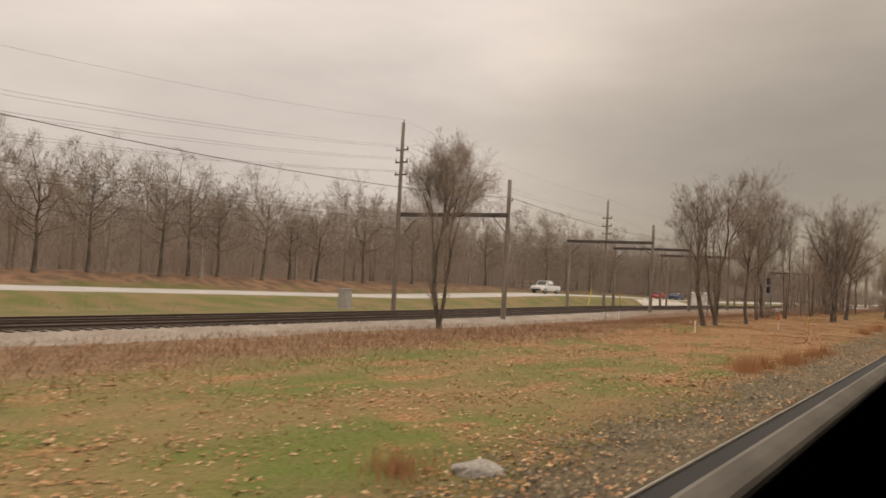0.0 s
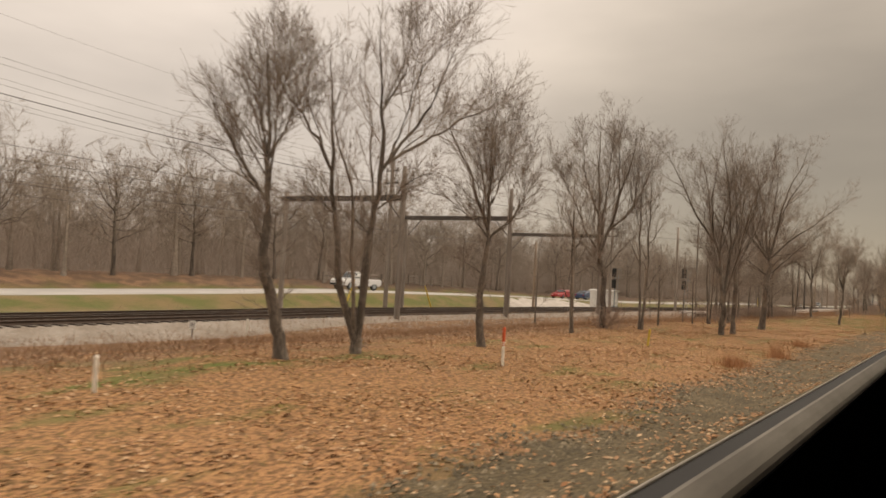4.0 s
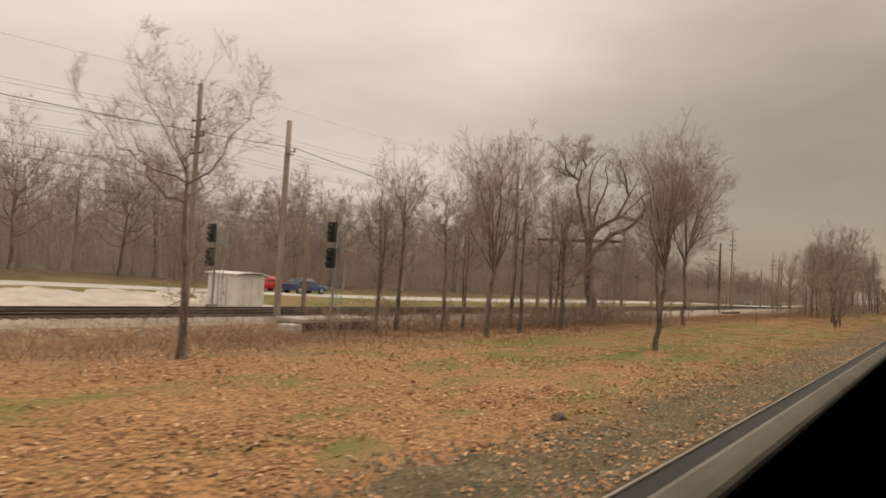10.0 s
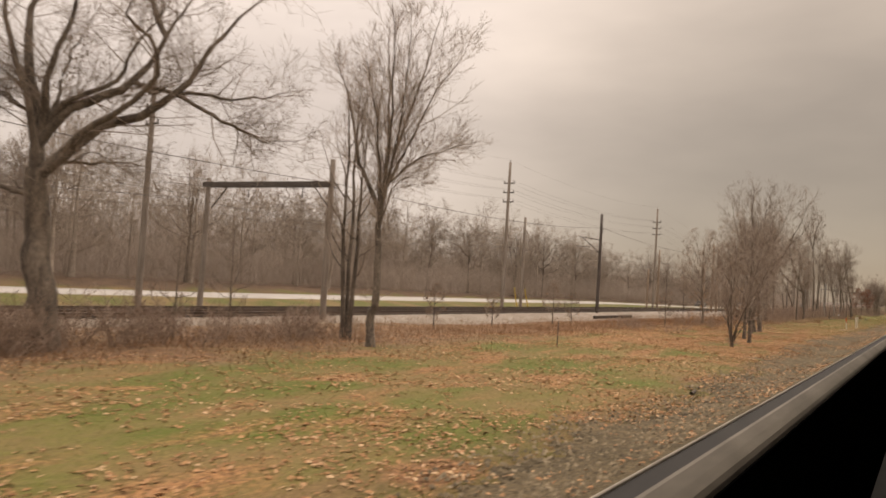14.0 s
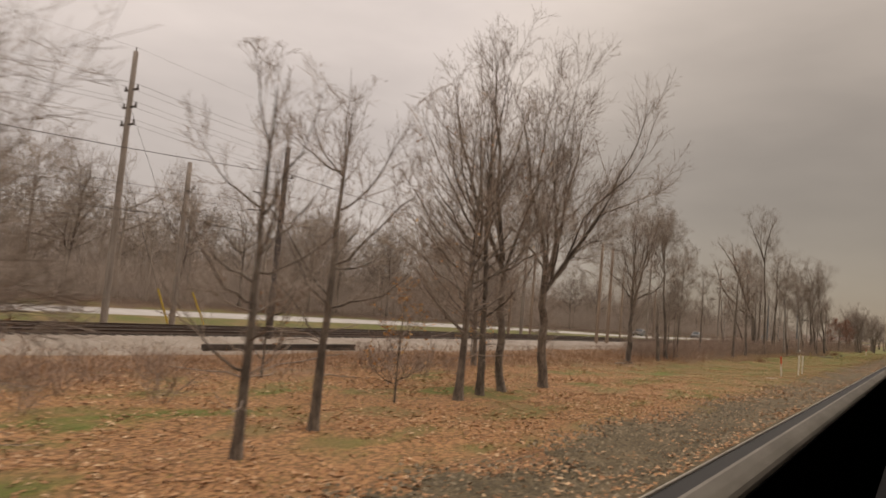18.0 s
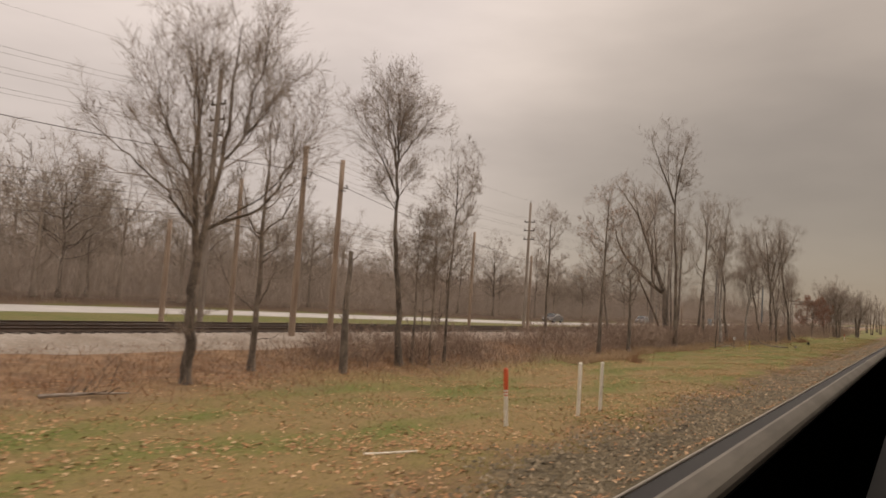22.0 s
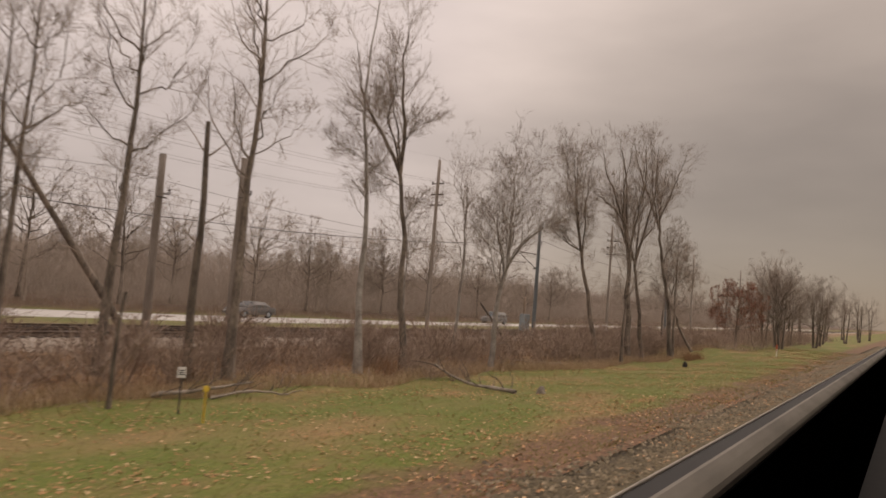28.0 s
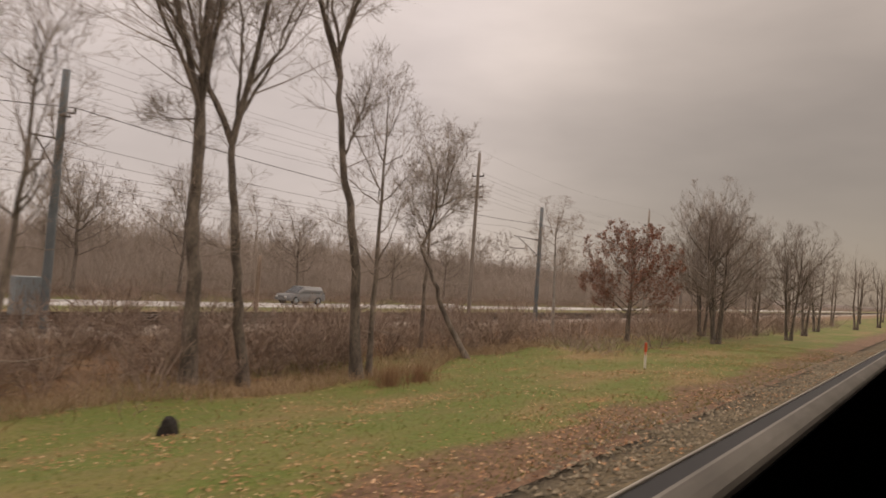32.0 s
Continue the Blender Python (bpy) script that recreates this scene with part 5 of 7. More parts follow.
def form_tree(x, y, r0, turn, trunk, limbs, seed, label, bark=None, thick=None, counts=(16, 9, 4), ang=38, lift=0.28, crook=0.05, fill=True, name="bare_tree"):
    """A tree grown on a few hand-set boughs: stations (sideways, height) of the bole and of each bough in a plane turned by turn degrees; fill: lesser boughs grow before and behind them."""
    r = np.random.default_rng(seed)
    root = tagged(new(name), label, "tree", "lineside trees")
    root.location = (x, y, gz(x, y))
    side = np.array([math.cos(radians(turn)), math.sin(radians(turn)), 0])
    deep = np.array([-side[1], side[0], 0])

    def bough(stations, sway, k, end=0.91):
        st = np.array(stations, float)
        d = np.concatenate([[0], np.cumsum(np.linalg.norm(np.diff(st, axis=0), axis=1))])
        u = np.linspace(0, end, k)
        c = np.interp(u * d[-1], d, st[:, 0])[:, None] * side + np.interp(u * d[-1], d, st[:, 1])[:, None] * np.array([0, 0, 1.0])
        for _ in range(2):
            c[1:-1] = (c[:-2] + c[1:-1] * 2 + c[2:]) / 4
        kink = np.cumsum(r.normal(0, crook * min(1.0, d[-1] / 5.0), (k, 3)), axis=0) * smooth01(0, 0.3, u)[:, None]
        return c + kink + (sway * u ** 1.2)[:, None] * deep, d[-1]

    bole, blen = bough(trunk, 0.0, 16, 1.0)
    bole[:, :2] -= bole[0, :2]
    u = np.linspace(0, 1, 16)
    tall = max(p[1] for l in limbs for p in l)
    top = np.clip(1 - trunk[-1][1] / tall, 0.12, 0.85)
    rb = r0 * (1 - (1 - top) * u ** 0.85) * r.uniform(0.95, 1.05, 16)
    rb[0], rb[1] = r0 * 1.5, r0 * 1.12
    pts, rad = [], []

    def joined(c):
        """Let a bough spring from the nearest point of the bole or of an earlier bough."""
        wood = np.concatenate([bole] + pts)
        near = wood[np.argmin(np.linalg.norm(wood - c[0], axis=1))]
        return c + (near - c[0]) * ((1 - np.linspace(0, 1, len(c))) ** 2)[:, None]

    for i, l in enumerate(limbs):
        c, ln = bough(l, r.uniform(-0.30, 0.30) * abs(l[-1][1] - l[0][1]) ** 0.8, 16)
        lead = 1.4 if i < 2 else 1.0
        t0 = thick[i] if thick else min(r0 * 0.46, 0.012 + 0.0086 * ln * (r0 / 0.2) ** 0.5) * lead
        w = np.linspace(0, 1, 16)
        pts.append(joined(c))
        rad.append(t0 * (0.94 * (1 - w) ** 0.95 + 0.06))
        for sgn in ((-1, 1)[i % 2],) if fill else ():
            near = [(l[0][0] + (px_ - l[0][0]) * r.uniform(0.3, 1.0), pz_ if q == 0 else l[0][1] + (pz_ - l[0][1]) * r.uniform(0.82, 1.02)) for q, (px_, pz_) in enumerate(l)]
            c, ln = bough(near, sgn * r.uniform(0.25, 0.6) * ln, 16)
            pts.append(joined(c))
            rad.append(0.55 * t0 * (0.94 * (1 - w) ** 0.95 + 0.06))
    pts, rad = np.array(pts), np.array(rad)
    v, f = tubes(bole[None], rb[None], 12)
    child(link_mesh("trunk", v, f, bark or M_BARK, True), root)
    for c, q in zip(pts, rad):
        v, f = tubes(c[None], q[None], 7)
        child(link_mesh("limb", v, f, bark or M_BARK, True), root)
    l1 = np.linalg.norm(np.diff(pts, axis=1), axis=2).sum(axis=1)
    p, w, uu, rr, pl = offshoots(r, pts, rad, counts[0], 0.16, 0.99, ang, 12, np.minimum(l1, 5.0), 0.5)
    few = r.random(len(p)) < np.clip(pl / 2.8, 0.2, 1.0)
    p, w, uu, rr, pl = p[few], w[few], uu[few], rr[few], pl[few]
    l2 = pl * 0.42 * (1.15 - 0.55 * uu) * r.uniform(0.4, 1.3, len(p)) + 0.25
    # short side shoots all the way up the bole
    shoots = 16 if blen > 2 else 2
    p5, w5, u5, rr5, _ = offshoots(r, bole[None], rb[None], shoots, 0.22, 0.98, 66, 14, np.array([1.0]), 0.5)
    p, w, rr = np.concatenate([p, p5]), np.concatenate([w, w5]), np.concatenate([rr, rr5 * 0.3])
    l2 = np.concatenate([l2, r.uniform(0.4, 1.0, shoots) * (0.5 + blen * 0.16)])
    b2 = curve_out(r, p, w, l2, 6, lift, 0.14 + crook)
    r2 = np.maximum(np.minimum(rr * 0.6, 0.006 + l2 * 0.009)[:, None] * np.linspace(1, 0.28, 6)[None], 0.0042)
    p, w, uu, rr, pl = offshoots(r, b2, r2, counts[1], 0.15, 0.98, ang + 3, 12, l2, 0.5)
    l3 = pl * 0.46 * (1.15 - 0.6 * uu) * r.uniform(0.5, 1.25, len(p)) + 0.14
    b3 = curve_out(r, p, w, l3, 3, lift * 0.6, 0.2)
    r3 = np.maximum(np.minimum(rr * 0.65, 0.0065)[:, None] * np.linspace(1, 0.55, 3)[None], 0.0036)
    p, w, uu, rr, pl = offshoots(r, b3, r3, counts[2], 0.2, 0.98, ang, 14, l3, 0.5)
    b4 = curve_out(r, p, w, pl * 0.5 * r.uniform(0.5, 1.2, len(p)) + 0.09, 2, 0.1, 0.2)
    v, f = merged([tubes(b2[:, [0, 2, 5]], r2[:, [0, 2, 5]], 3), ribbons(r, b3[:, ::2], r3[:, ::2]), ribbons(r, b4, np.tile(np.array([[0.0038, 0.0026]]), (len(b4), 1)))])
    child(link_mesh("crown", v, f, M_TWIG, True), root, "bare twiggy crown")
    return root


PALE = "slim pale barked tree, bare, with a thin crown"
# the open verge of the first seconds
form_tree(32, 24.3, 0.17, -43, ((0, -0.25), (-0.2, 1.5), (-0.2, 3.3), (-0.1, 5.1)),
          (((-0.1, 5.1), (0.1, 7), (0.2, 8.6), (0, 10.4)),
           ((-0.4, 0), (-0.7, 2), (-0.8, 4.3), (-0.7, 6.7), (-1.1, 8.4), (-1.5, 9.4)),
           ((0, 0), (0.2, 1.7), (0.2, 3.8), (0.2, 5.9), (0.8, 8.1), (1.4, 9.2), (1.8, 9.9)),
           ((-0, 5.4), (0.6, 7.3), (1.8, 8.6), (2.7, 9.3)),
           ((0, 5.9), (1.0, 6.9), (1.9, 7.8), (2.4, 8.4)),
           ((-0.5, 6.4), (-1.4, 7.7), (-2.3, 8.4)),
           ((-0.9, 7.7), (-1.7, 8.7), (-2.3, 9.1)),
           ((0.1, 6.7), (-0.7, 8.8), (-0.7, 9.6), (-0.6, 10.2)),
           ((0.3, 8.3), (0.7, 9.2), (0.8, 10.3)),
           ((0.1, 6.5), (-0.3, 8.5), (-0.4, 10.2))), 11, "bare several-stemmed tree beside the far track", thick=(0.11, 0.12, 0.12, 0.06, 0.05, 0.05, 0.05, 0.05, 0.05, 0.05), counts=(20, 10, 4), ang=34, lift=0.34)
form_tree(52.3, 15.7, 0.21, -27, ((0, -0.25), (-0.2, 1.2), (-0.6, 2.5), (-0.7, 4.3)),
          (((-0.7, 4.3), (-0.8, 5.8), (-0.6, 7.6), (-0.6, 9.9)),
           ((-0.8, 4.6), (-1.3, 5.2), (-2, 6.3), (-2.7, 7.9)),
           ((-0.8, 5.4), (-1.2, 6.9), (-1.4, 8.9)),
           ((-0.7, 5.6), (0, 7.3), (0.5, 9.1)),
           ((-0.6, 3.3), (-1.3, 4.1), (-1.9, 4.4))), 12, "bare tree leaning slightly at the edge of the grove", ang=31, lift=0.5)
form_tree(55.4, 15.8, 0.22, -35, ((0, -0.25), (-0, 0.4), (-0, 0.5)),
          (((-0.1, 0.3), (-0.6, 1.8), (-0.9, 4.3), (-1.1, 6.5), (-1.4, 8.6), (-1.5, 11.1)),
           ((0.1, 0.3), (0.3, 2.2), (0.5, 4), (0.7, 6.2), (0.5, 8.5), (0.2, 11.5)),
           ((0.8, 6.2), (1.6, 7.6), (2.4, 9.4), (2.9, 11.4)),
           ((0.8, 6.3), (2.2, 7.4), (3.7, 8.5), (5.2, 9.5)),
           ((-1, 5.7), (-1.8, 7.1), (-2.7, 8.5), (-3.2, 10.2)),
           ((-0.9, 4.6), (-1.9, 5.1), (-2.7, 4.8)),
           ((0.6, 4.6), (1.5, 5.7), (2.7, 6.3)),
           ((0.4, 3.7), (-0.5, 4.5), (-1.3, 4.5)),
           ((0.6, 7.7), (1.2, 9.5), (1.2, 11.4))), 13, "bare twin-stemmed tree forking from the ground", ang=31, lift=0.5)
form_tree(61.8, 15.1, 0.17, -49, ((0, -0.25), (-0.1, 2.5), (0, 4.4)),
          (((0, 4.3), (-0.4, 6.4), (-1.1, 8.1), (-1.6, 9.3)),
           ((0, 4.5), (0.1, 7), (0.4, 9.7)),
           ((0.1, 4.2), (1.1, 5.4), (1.9, 7), (2.7, 8.1)),
           ((-0, 4.2), (-1.1, 5.3), (-2.1, 5.9)),
           ((0.1, 4.8), (-0.3, 7.4), (-0.4, 9.8)),
           ((0.2, 5.5), (1, 7.6), (1.4, 9.4)),
           ((-0.1, 2.9), (-1, 3.4), (-1.7, 3.6))), 15, "bare tree with a loose rounded crown on the verge", ang=33, lift=0.4)
tree(73.9, 17.1, 9.8, 0.12, "narrow", 17, 2.3, stems=2, fork=0.12)
form_tree(80.2, 18.1, 0.21, -51, ((0, -0.25), (-0.1, 2.8), (-0.4, 4.6)),
          (((-0.4, 4.6), (-0.7, 7.4), (-1, 10.2), (-1.1, 13.2)),
           ((-0.3, 4.8), (0.3, 7), (0.9, 9.8), (1.4, 13.1)),
           ((-0.4, 4.6), (-1.5, 6.6), (-2.6, 8.9), (-3.4, 11.1)),
           ((-0.8, 6.9), (-2, 9.6), (-2.3, 12.3)),
           ((0.1, 6.3), (1.5, 7.5), (2.5, 9.5), (2.8, 11.5)),
           ((0.4, 7.2), (0.6, 10.5), (0.2, 13)),
           ((-0.3, 3.9), (-2.1, 5.7), (-3.4, 7.4)),
           ((-0.1, 3.7), (1.3, 5.4), (2.6, 7.1)),
           ((-2.3, 8.4), (-3.1, 9.6), (-3.6, 10)),
           ((1.4, 7.7), (2, 9.9), (1.9, 12)),
           ((-0.3, 3.4), (-1.1, 4.1), (-2.3, 4.3))), 18, "bare tree with a broad upswept crown in the leaf litter", counts=(18, 10, 4), ang=33, lift=0.42)
tree(80.9, 16.0, 11.6, 0.11, "narrow", 19, 2.2, stems=2, fork=0.08)
tree(83.2, 24.6, 6.6, 0.07, "sapling", 20, 1.2)
tree(87.5, 17.2, 5.0, 0.08, "sapling", 21, 1.0)
form_tree(84.5, 12.1, 0.19, -31, ((0, -0.25), (0.1, 1.3), (0, 1.9)),
          (((0, 1.9), (-0.2, 3.6), (-0.3, 5), (-0.6, 6.3), (-1, 7.8), (-1.9, 12.2)),
           ((0.1, 1.9), (0.4, 3.6), (0.5, 4.9), (1, 6.4), (1.6, 7.9), (2.7, 11.7)),
           ((-0.3, 4.8), (-1, 5.3), (-1.8, 5.5), (-2.4, 5.7)),
           ((0.4, 4.7), (0.5, 6.4), (0.2, 7.7), (-0.7, 12.8)),
           ((-0.5, 5.8), (-1.4, 6.7), (-2, 7.6), (-4.3, 12.2)),
           ((-0.3, 4.1), (-0.9, 4.6), (-1.4, 5)),
           ((-0.2, 4.9), (-0.2, 6.3), (-0.2, 7.8), (-0.2, 11.7)),
           ((0.4, 3.9), (0.9, 4.7), (1.4, 5.2))), 22, "bare tree with two close stems in fallen leaves", ang=33, lift=0.42)
form_tree(87.9, 12.3, 0.18, -41, ((0, -0.25), (0.2, 1.7), (0.3, 3.8), (0.3, 4.5)),
          (((0.3, 4.5), (0.2, 6.4), (0.2, 7.9), (0.1, 9.4), (-0, 12.4)),
           ((0.3, 4.7), (-0.4, 5.8), (-1, 6.7), (-1.6, 7.9)),
           ((0.3, 4.6), (0.8, 5.4), (1.2, 6.7), (1.6, 9), (1.9, 11.8)),
           ((0.4, 4.3), (1.2, 5.3), (1.9, 6.4), (2.7, 8)),
           ((0.3, 3.4), (-0.4, 4), (-1.1, 4.6)),
           ((0.3, 3.4), (-0.6, 3.2), (-1.3, 3.1)),
           ((0.3, 5.1), (0.7, 7.1), (0.7, 8.8), (0.7, 13)),
           ((0.3, 4.9), (-0.2, 7), (-0.4, 8.7), (-0.7, 12.4))), 23, "bare tree with a neat upswept crown", ang=33, lift=0.42)
form_tree(96.8, 12.4, 0.25, -57, ((0, -0.25), (0, 3.1), (0.1, 5.1)),
          (((0.1, 5.1), (-0.1, 7.4), (-0.2, 9.7), (-0.6, 12.1), (-0.8, 13.7)),
           ((-0, 5.3), (-1.3, 7.3), (-2.5, 9.4), (-3.6, 12.1), (-3.8, 13)),
           ((0.2, 5.2), (0.7, 7.4), (1, 9.9), (2.1, 12.2), (2.7, 14.4)),
           ((0.3, 5.5), (1.6, 6.5), (3.4, 7.7), (5.1, 9.3), (6.5, 10.6)),
           ((0.2, 4), (1.1, 5), (2.5, 6.4), (4.3, 7.8)),
           ((-0, 4), (-1.2, 5.1), (-2.3, 6.4), (-3.4, 7.6)),
           ((-0.1, 3.5), (-1.4, 3.3), (-2.7, 3)),
           ((0.7, 7.2), (1.6, 9.7), (3.4, 11.1)),
           ((-0, 5.7), (-0.8, 8.3), (-0.9, 10.6), (-1.5, 12.5), (-1.7, 13.7)),
           ((0.7, 5.9), (2.5, 6), (4, 5.1))), 24, "large bare tree with wide spreading limbs over leaf litter", ang=36, lift=0.3)
tree(94.0, 16.8, 4.2, 0.06, "sapling", 25, 0.9)
tree(95.7, 16.1, 8.5, 0.09, "sapling", 26, 1.7, stems=2, fork=0.1)
tree(99.2, 19.2, 6.5, 0.05, "sapling", 27, 1.2)
tree(102.9, 23.4, 3.2, 0.04, "sapling", 28, 0.7)
tree(109.4, 18.1, 10.2, 0.14, "vase", 29, 2.9, label="bare tree with upswept forked limbs on the verge")
tree(112.0, 22.0, 5.0, 0.06, "sapling", 30, 1.0)
# thicket before the great oak
for i, (tx, ty, th, tw) in enumerate(((123.5, 22.9, 9.8, 1.3), (126.4, 24.0, 10.4, 1.2), (127.3, 21.6, 10.2, 1.4), (131.4, 23.0, 9.2, 1.3), (132.6, 19.9, 10.8, 1.7), (135.8, 22.4, 11.8, 1.8), (140.8, 22.0, 12.2, 1.9), (139.4, 20.7, 11.0, 1.6))):
    tree(tx, ty, th, 0.085 + 0.004 * th, "vase" if i % 3 == 2 else "airy", 40 + i, tw * 1.5, stems=1 + (i % 3 == 0), fork=0.09, label="slender bare tree in a lineside thicket")
form_tree(127.2, 18.8, 0.15, -28, ((0, -0.25), (0, 1.5), (0.1, 3.3)),
          (((0.2, 3.3), (-0.4, 5.6), (-1.1, 8), (-1.4, 9.5)),
           ((0.2, 3.4), (0.2, 6.3), (-0.1, 9.8)),
           ((0.2, 3.3), (0.8, 6.4), (1.2, 9.7)),
           ((0.2, 3.1), (1, 5.4), (2, 7.4), (2.3, 8.9)),
           ((0.1, 3.3), (-0.9, 5), (-1.9, 6.3)),
           ((0.2, 4.1), (-0.1, 6.9), (-0.7, 9.5))), 43, "slender bare tree in a lineside thicket", ang=31, lift=0.5)
form_tree(130.7, 11.4, 0.15, -50, ((0, -0.25), (0.1, 1.8), (0.2, 3.8)),
          (((0.2, 3.8), (-0.1, 6.3), (-0.5, 8.3), (-0.8, 9.8)),
           ((0.2, 4.1), (0.6, 6.3), (0.9, 8.4), (1.1, 10)),
           ((0.2, 3.7), (-0.7, 5.9), (-1.3, 8.2), (-1.5, 8.8)),
           ((0.2, 3.5), (-0.8, 4.9), (-2, 5.5)),
           ((0.2, 5.1), (1.1, 7.1), (1.9, 9.2)),
           ((0.2, 5.6), (1.4, 6.8), (2.8, 8.2)),
           ((0.2, 4.4), (0.1, 7), (0.1, 9.6))), 52, "bare tree standing alone on the leafy verge", ang=31, lift=0.5)
tree(138.4, 20.1, 9.8, 0.13, "ash", 53, 2.8)
form_tree(148.3, 22.4, 0.50, -43, ((0, -0.3), (-0.2, 2.8), (-0.2, 4.2), (-0.1, 5.3)),
          (((-0.3, 4.7), (-0.7, 6.6), (-1, 7.8), (-1.5, 8.9), (-1.7, 10.2), (-1.6, 11.3), (-1.2, 12.3), (0.8, 13.6)),
           ((-1.7, 11.2), (-2.9, 11.5), (-3.9, 11.9), (-5.2, 11.8)),
           ((-1.7, 11.1), (-2.5, 11.8), (-2.7, 12.8), (-3.4, 14)),
           ((-1, 7.9), (-1.8, 8.5), (-2.3, 8.8)),
           ((-0.9, 7.2), (-1.8, 7.8), (-3.1, 7.4)),
           ((-0.2, 5.9), (-0.2, 8.1), (-0.3, 9.1), (0.1, 10.4), (0.2, 11.4), (-0.2, 12.3), (-0.1, 13.8)),
           ((-0.1, 6.4), (0.4, 7.7), (2.2, 8.7), (2.5, 9.8), (3.3, 11.1), (4.2, 12.5)),
           ((2.8, 10.2), (2.1, 11.6), (1.4, 13.3)),
           ((0, 5.3), (1.2, 6.9), (3.6, 7.7), (4.3, 8.8), (5, 10.2), (7, 11.7)),
           ((3.8, 7.8), (5.1, 7.6), (5.9, 7.4), (7.3, 7.8)),
           ((2.2, 8.7), (3.3, 8.3), (4.8, 8.6), (6.6, 9.4)),
           ((-0.5, 4.7), (-1.8, 4.9), (-2.8, 5.3), (-3.5, 5.6)),
           ((0.3, 5.7), (1.7, 6.1), (3.1, 5.8)),
           ((-0.9, 12.3), (-1.4, 13.2), (-1.1, 14.5))), 54, "old gnarled oak with heavy crooked limbs",
          thick=(0.25, 0.09, 0.09, 0.09, 0.07, 0.15, 0.20, 0.10, 0.22, 0.07, 0.09, 0.11, 0.06, 0.08), counts=(18, 9, 4), ang=52, lift=0.3, crook=0.07, name="oak_tree")
tree(160.9, 21.4, 13.2, 0.15, "narrow", 55, 2.6, stems=3, fork=0.07)
form_tree(159.46, 18.76, 0.19, -50, ((0, -0.25), (-0, 3.1), (0, 5.6)),
          (((0, 5.6), (0.2, 8.7), (0.1, 11.5), (-0, 14.4)),
           ((-0, 5.2), (-0.9, 7.9), (-1.5, 10.4), (-2.4, 12.7)),
           ((0.1, 6.1), (0.9, 9), (1.9, 11.7), (2.4, 14.6)),
           ((0.1, 6.6), (1.5, 7.9), (4, 9)),
           ((0.1, 6.3), (1.8, 10.3), (3.5, 12.6)),
           ((-0, 5.9), (-0.6, 9.6), (-1.2, 12.8)),
           ((-0, 4.9), (0.6, 6.6), (2, 7.2))), 56, "tall bare tree with a neat oval crown", ang=33, lift=0.42)
for i, (tx, ty, th) in enumerate(((144.0, 24.0, 4.5), (153.5, 23.4, 4.0), (156.5, 24.0, 5.0), (170.2, 23.3, 2.6), (177.0, 23.5, 2.2), (183.6, 22.4, 3.2), (187.9, 22.9, 2.5), (193.8, 17.5, 3.1), (213.0, 21.6, 3.8), (249.6, 22.6, 4.6), (251.9, 23.0, 3.8))):
    tree(tx, ty, th, 0.045, "sapling", 60 + i, th * 0.25, label="small bare sapling in rank grass", leaves=60 if th < 3.3 else 0, leaf_mat=M_HANGLEAF)
# leafy grove
form_tree(181, 9.5, 0.12, -40, ((0, -0.25), (-0.1, 0.1), (-0.1, 0.2)),
          (((-0.2, 0.1), (-0.4, 1.8), (-0.3, 3.9), (-0.3, 5.3), (-0.6, 6.7)),
           ((-0.1, 0.1), (-0.3, 1.6), (0.3, 3.8), (0.4, 5.4), (0.5, 6.7)),
           ((0, 0.1), (0.3, 1.3), (0.8, 2.4), (1.2, 4.1), (1.4, 6.2)),
           ((-0.4, 1.6), (-0.9, 2.3), (-1.2, 2.9)),
           ((-0.4, 3.4), (-0.9, 4.5), (-1.3, 5.4)),
           ((0.8, 2.3), (1.3, 2.5), (1.9, 2.5))), 71, "bare three-stemmed tree close to the line")
tree(186.45, 9.7, 7.4, 0.10, "narrow", 72, 2.0, lean=(0.05, 0.03))
tree(189.2, 10.6, 7.8, 0.11, "narrow", 73, 2.0, lean=(0.04, 0))
tree(196.5, 11.7, 10.0, 0.13, "ash", 74, 2.8, lean=(0.04, 0), leaves=90, leaf_mat=M_ORANGELEAF, label="bare tree with a few orange leaves on its twigs")
tree(198.1, 11.9, 10.6, 0.12, "narrow", 75, 2.2, lean=(-0.03, 0))
form_tree(199.6, 11.9, 0.15, -44, ((0, -0.25), (-0.2, 2.1), (-0.3, 4)),
          (((-0.3, 4.1), (-0.9, 5.4), (-1.7, 6.9), (-2.4, 8.8), (-2.7, 11)),
           ((-0.3, 4.3), (-0.7, 6.8), (-0.8, 8.4), (-1.2, 10.1), (-1.1, 12.2)),
           ((-0.2, 4.1), (0.1, 5.2), (0.6, 7.1), (0.9, 9.3), (1.3, 11.8)),
           ((-0.3, 3.8), (-1.2, 4.7), (-2, 5), (-2.7, 4.9)),
           ((-0.2, 3.9), (0.6, 5.1), (1.3, 5.8))), 76, "bare tree with forked upswept limbs", ang=33, lift=0.42)
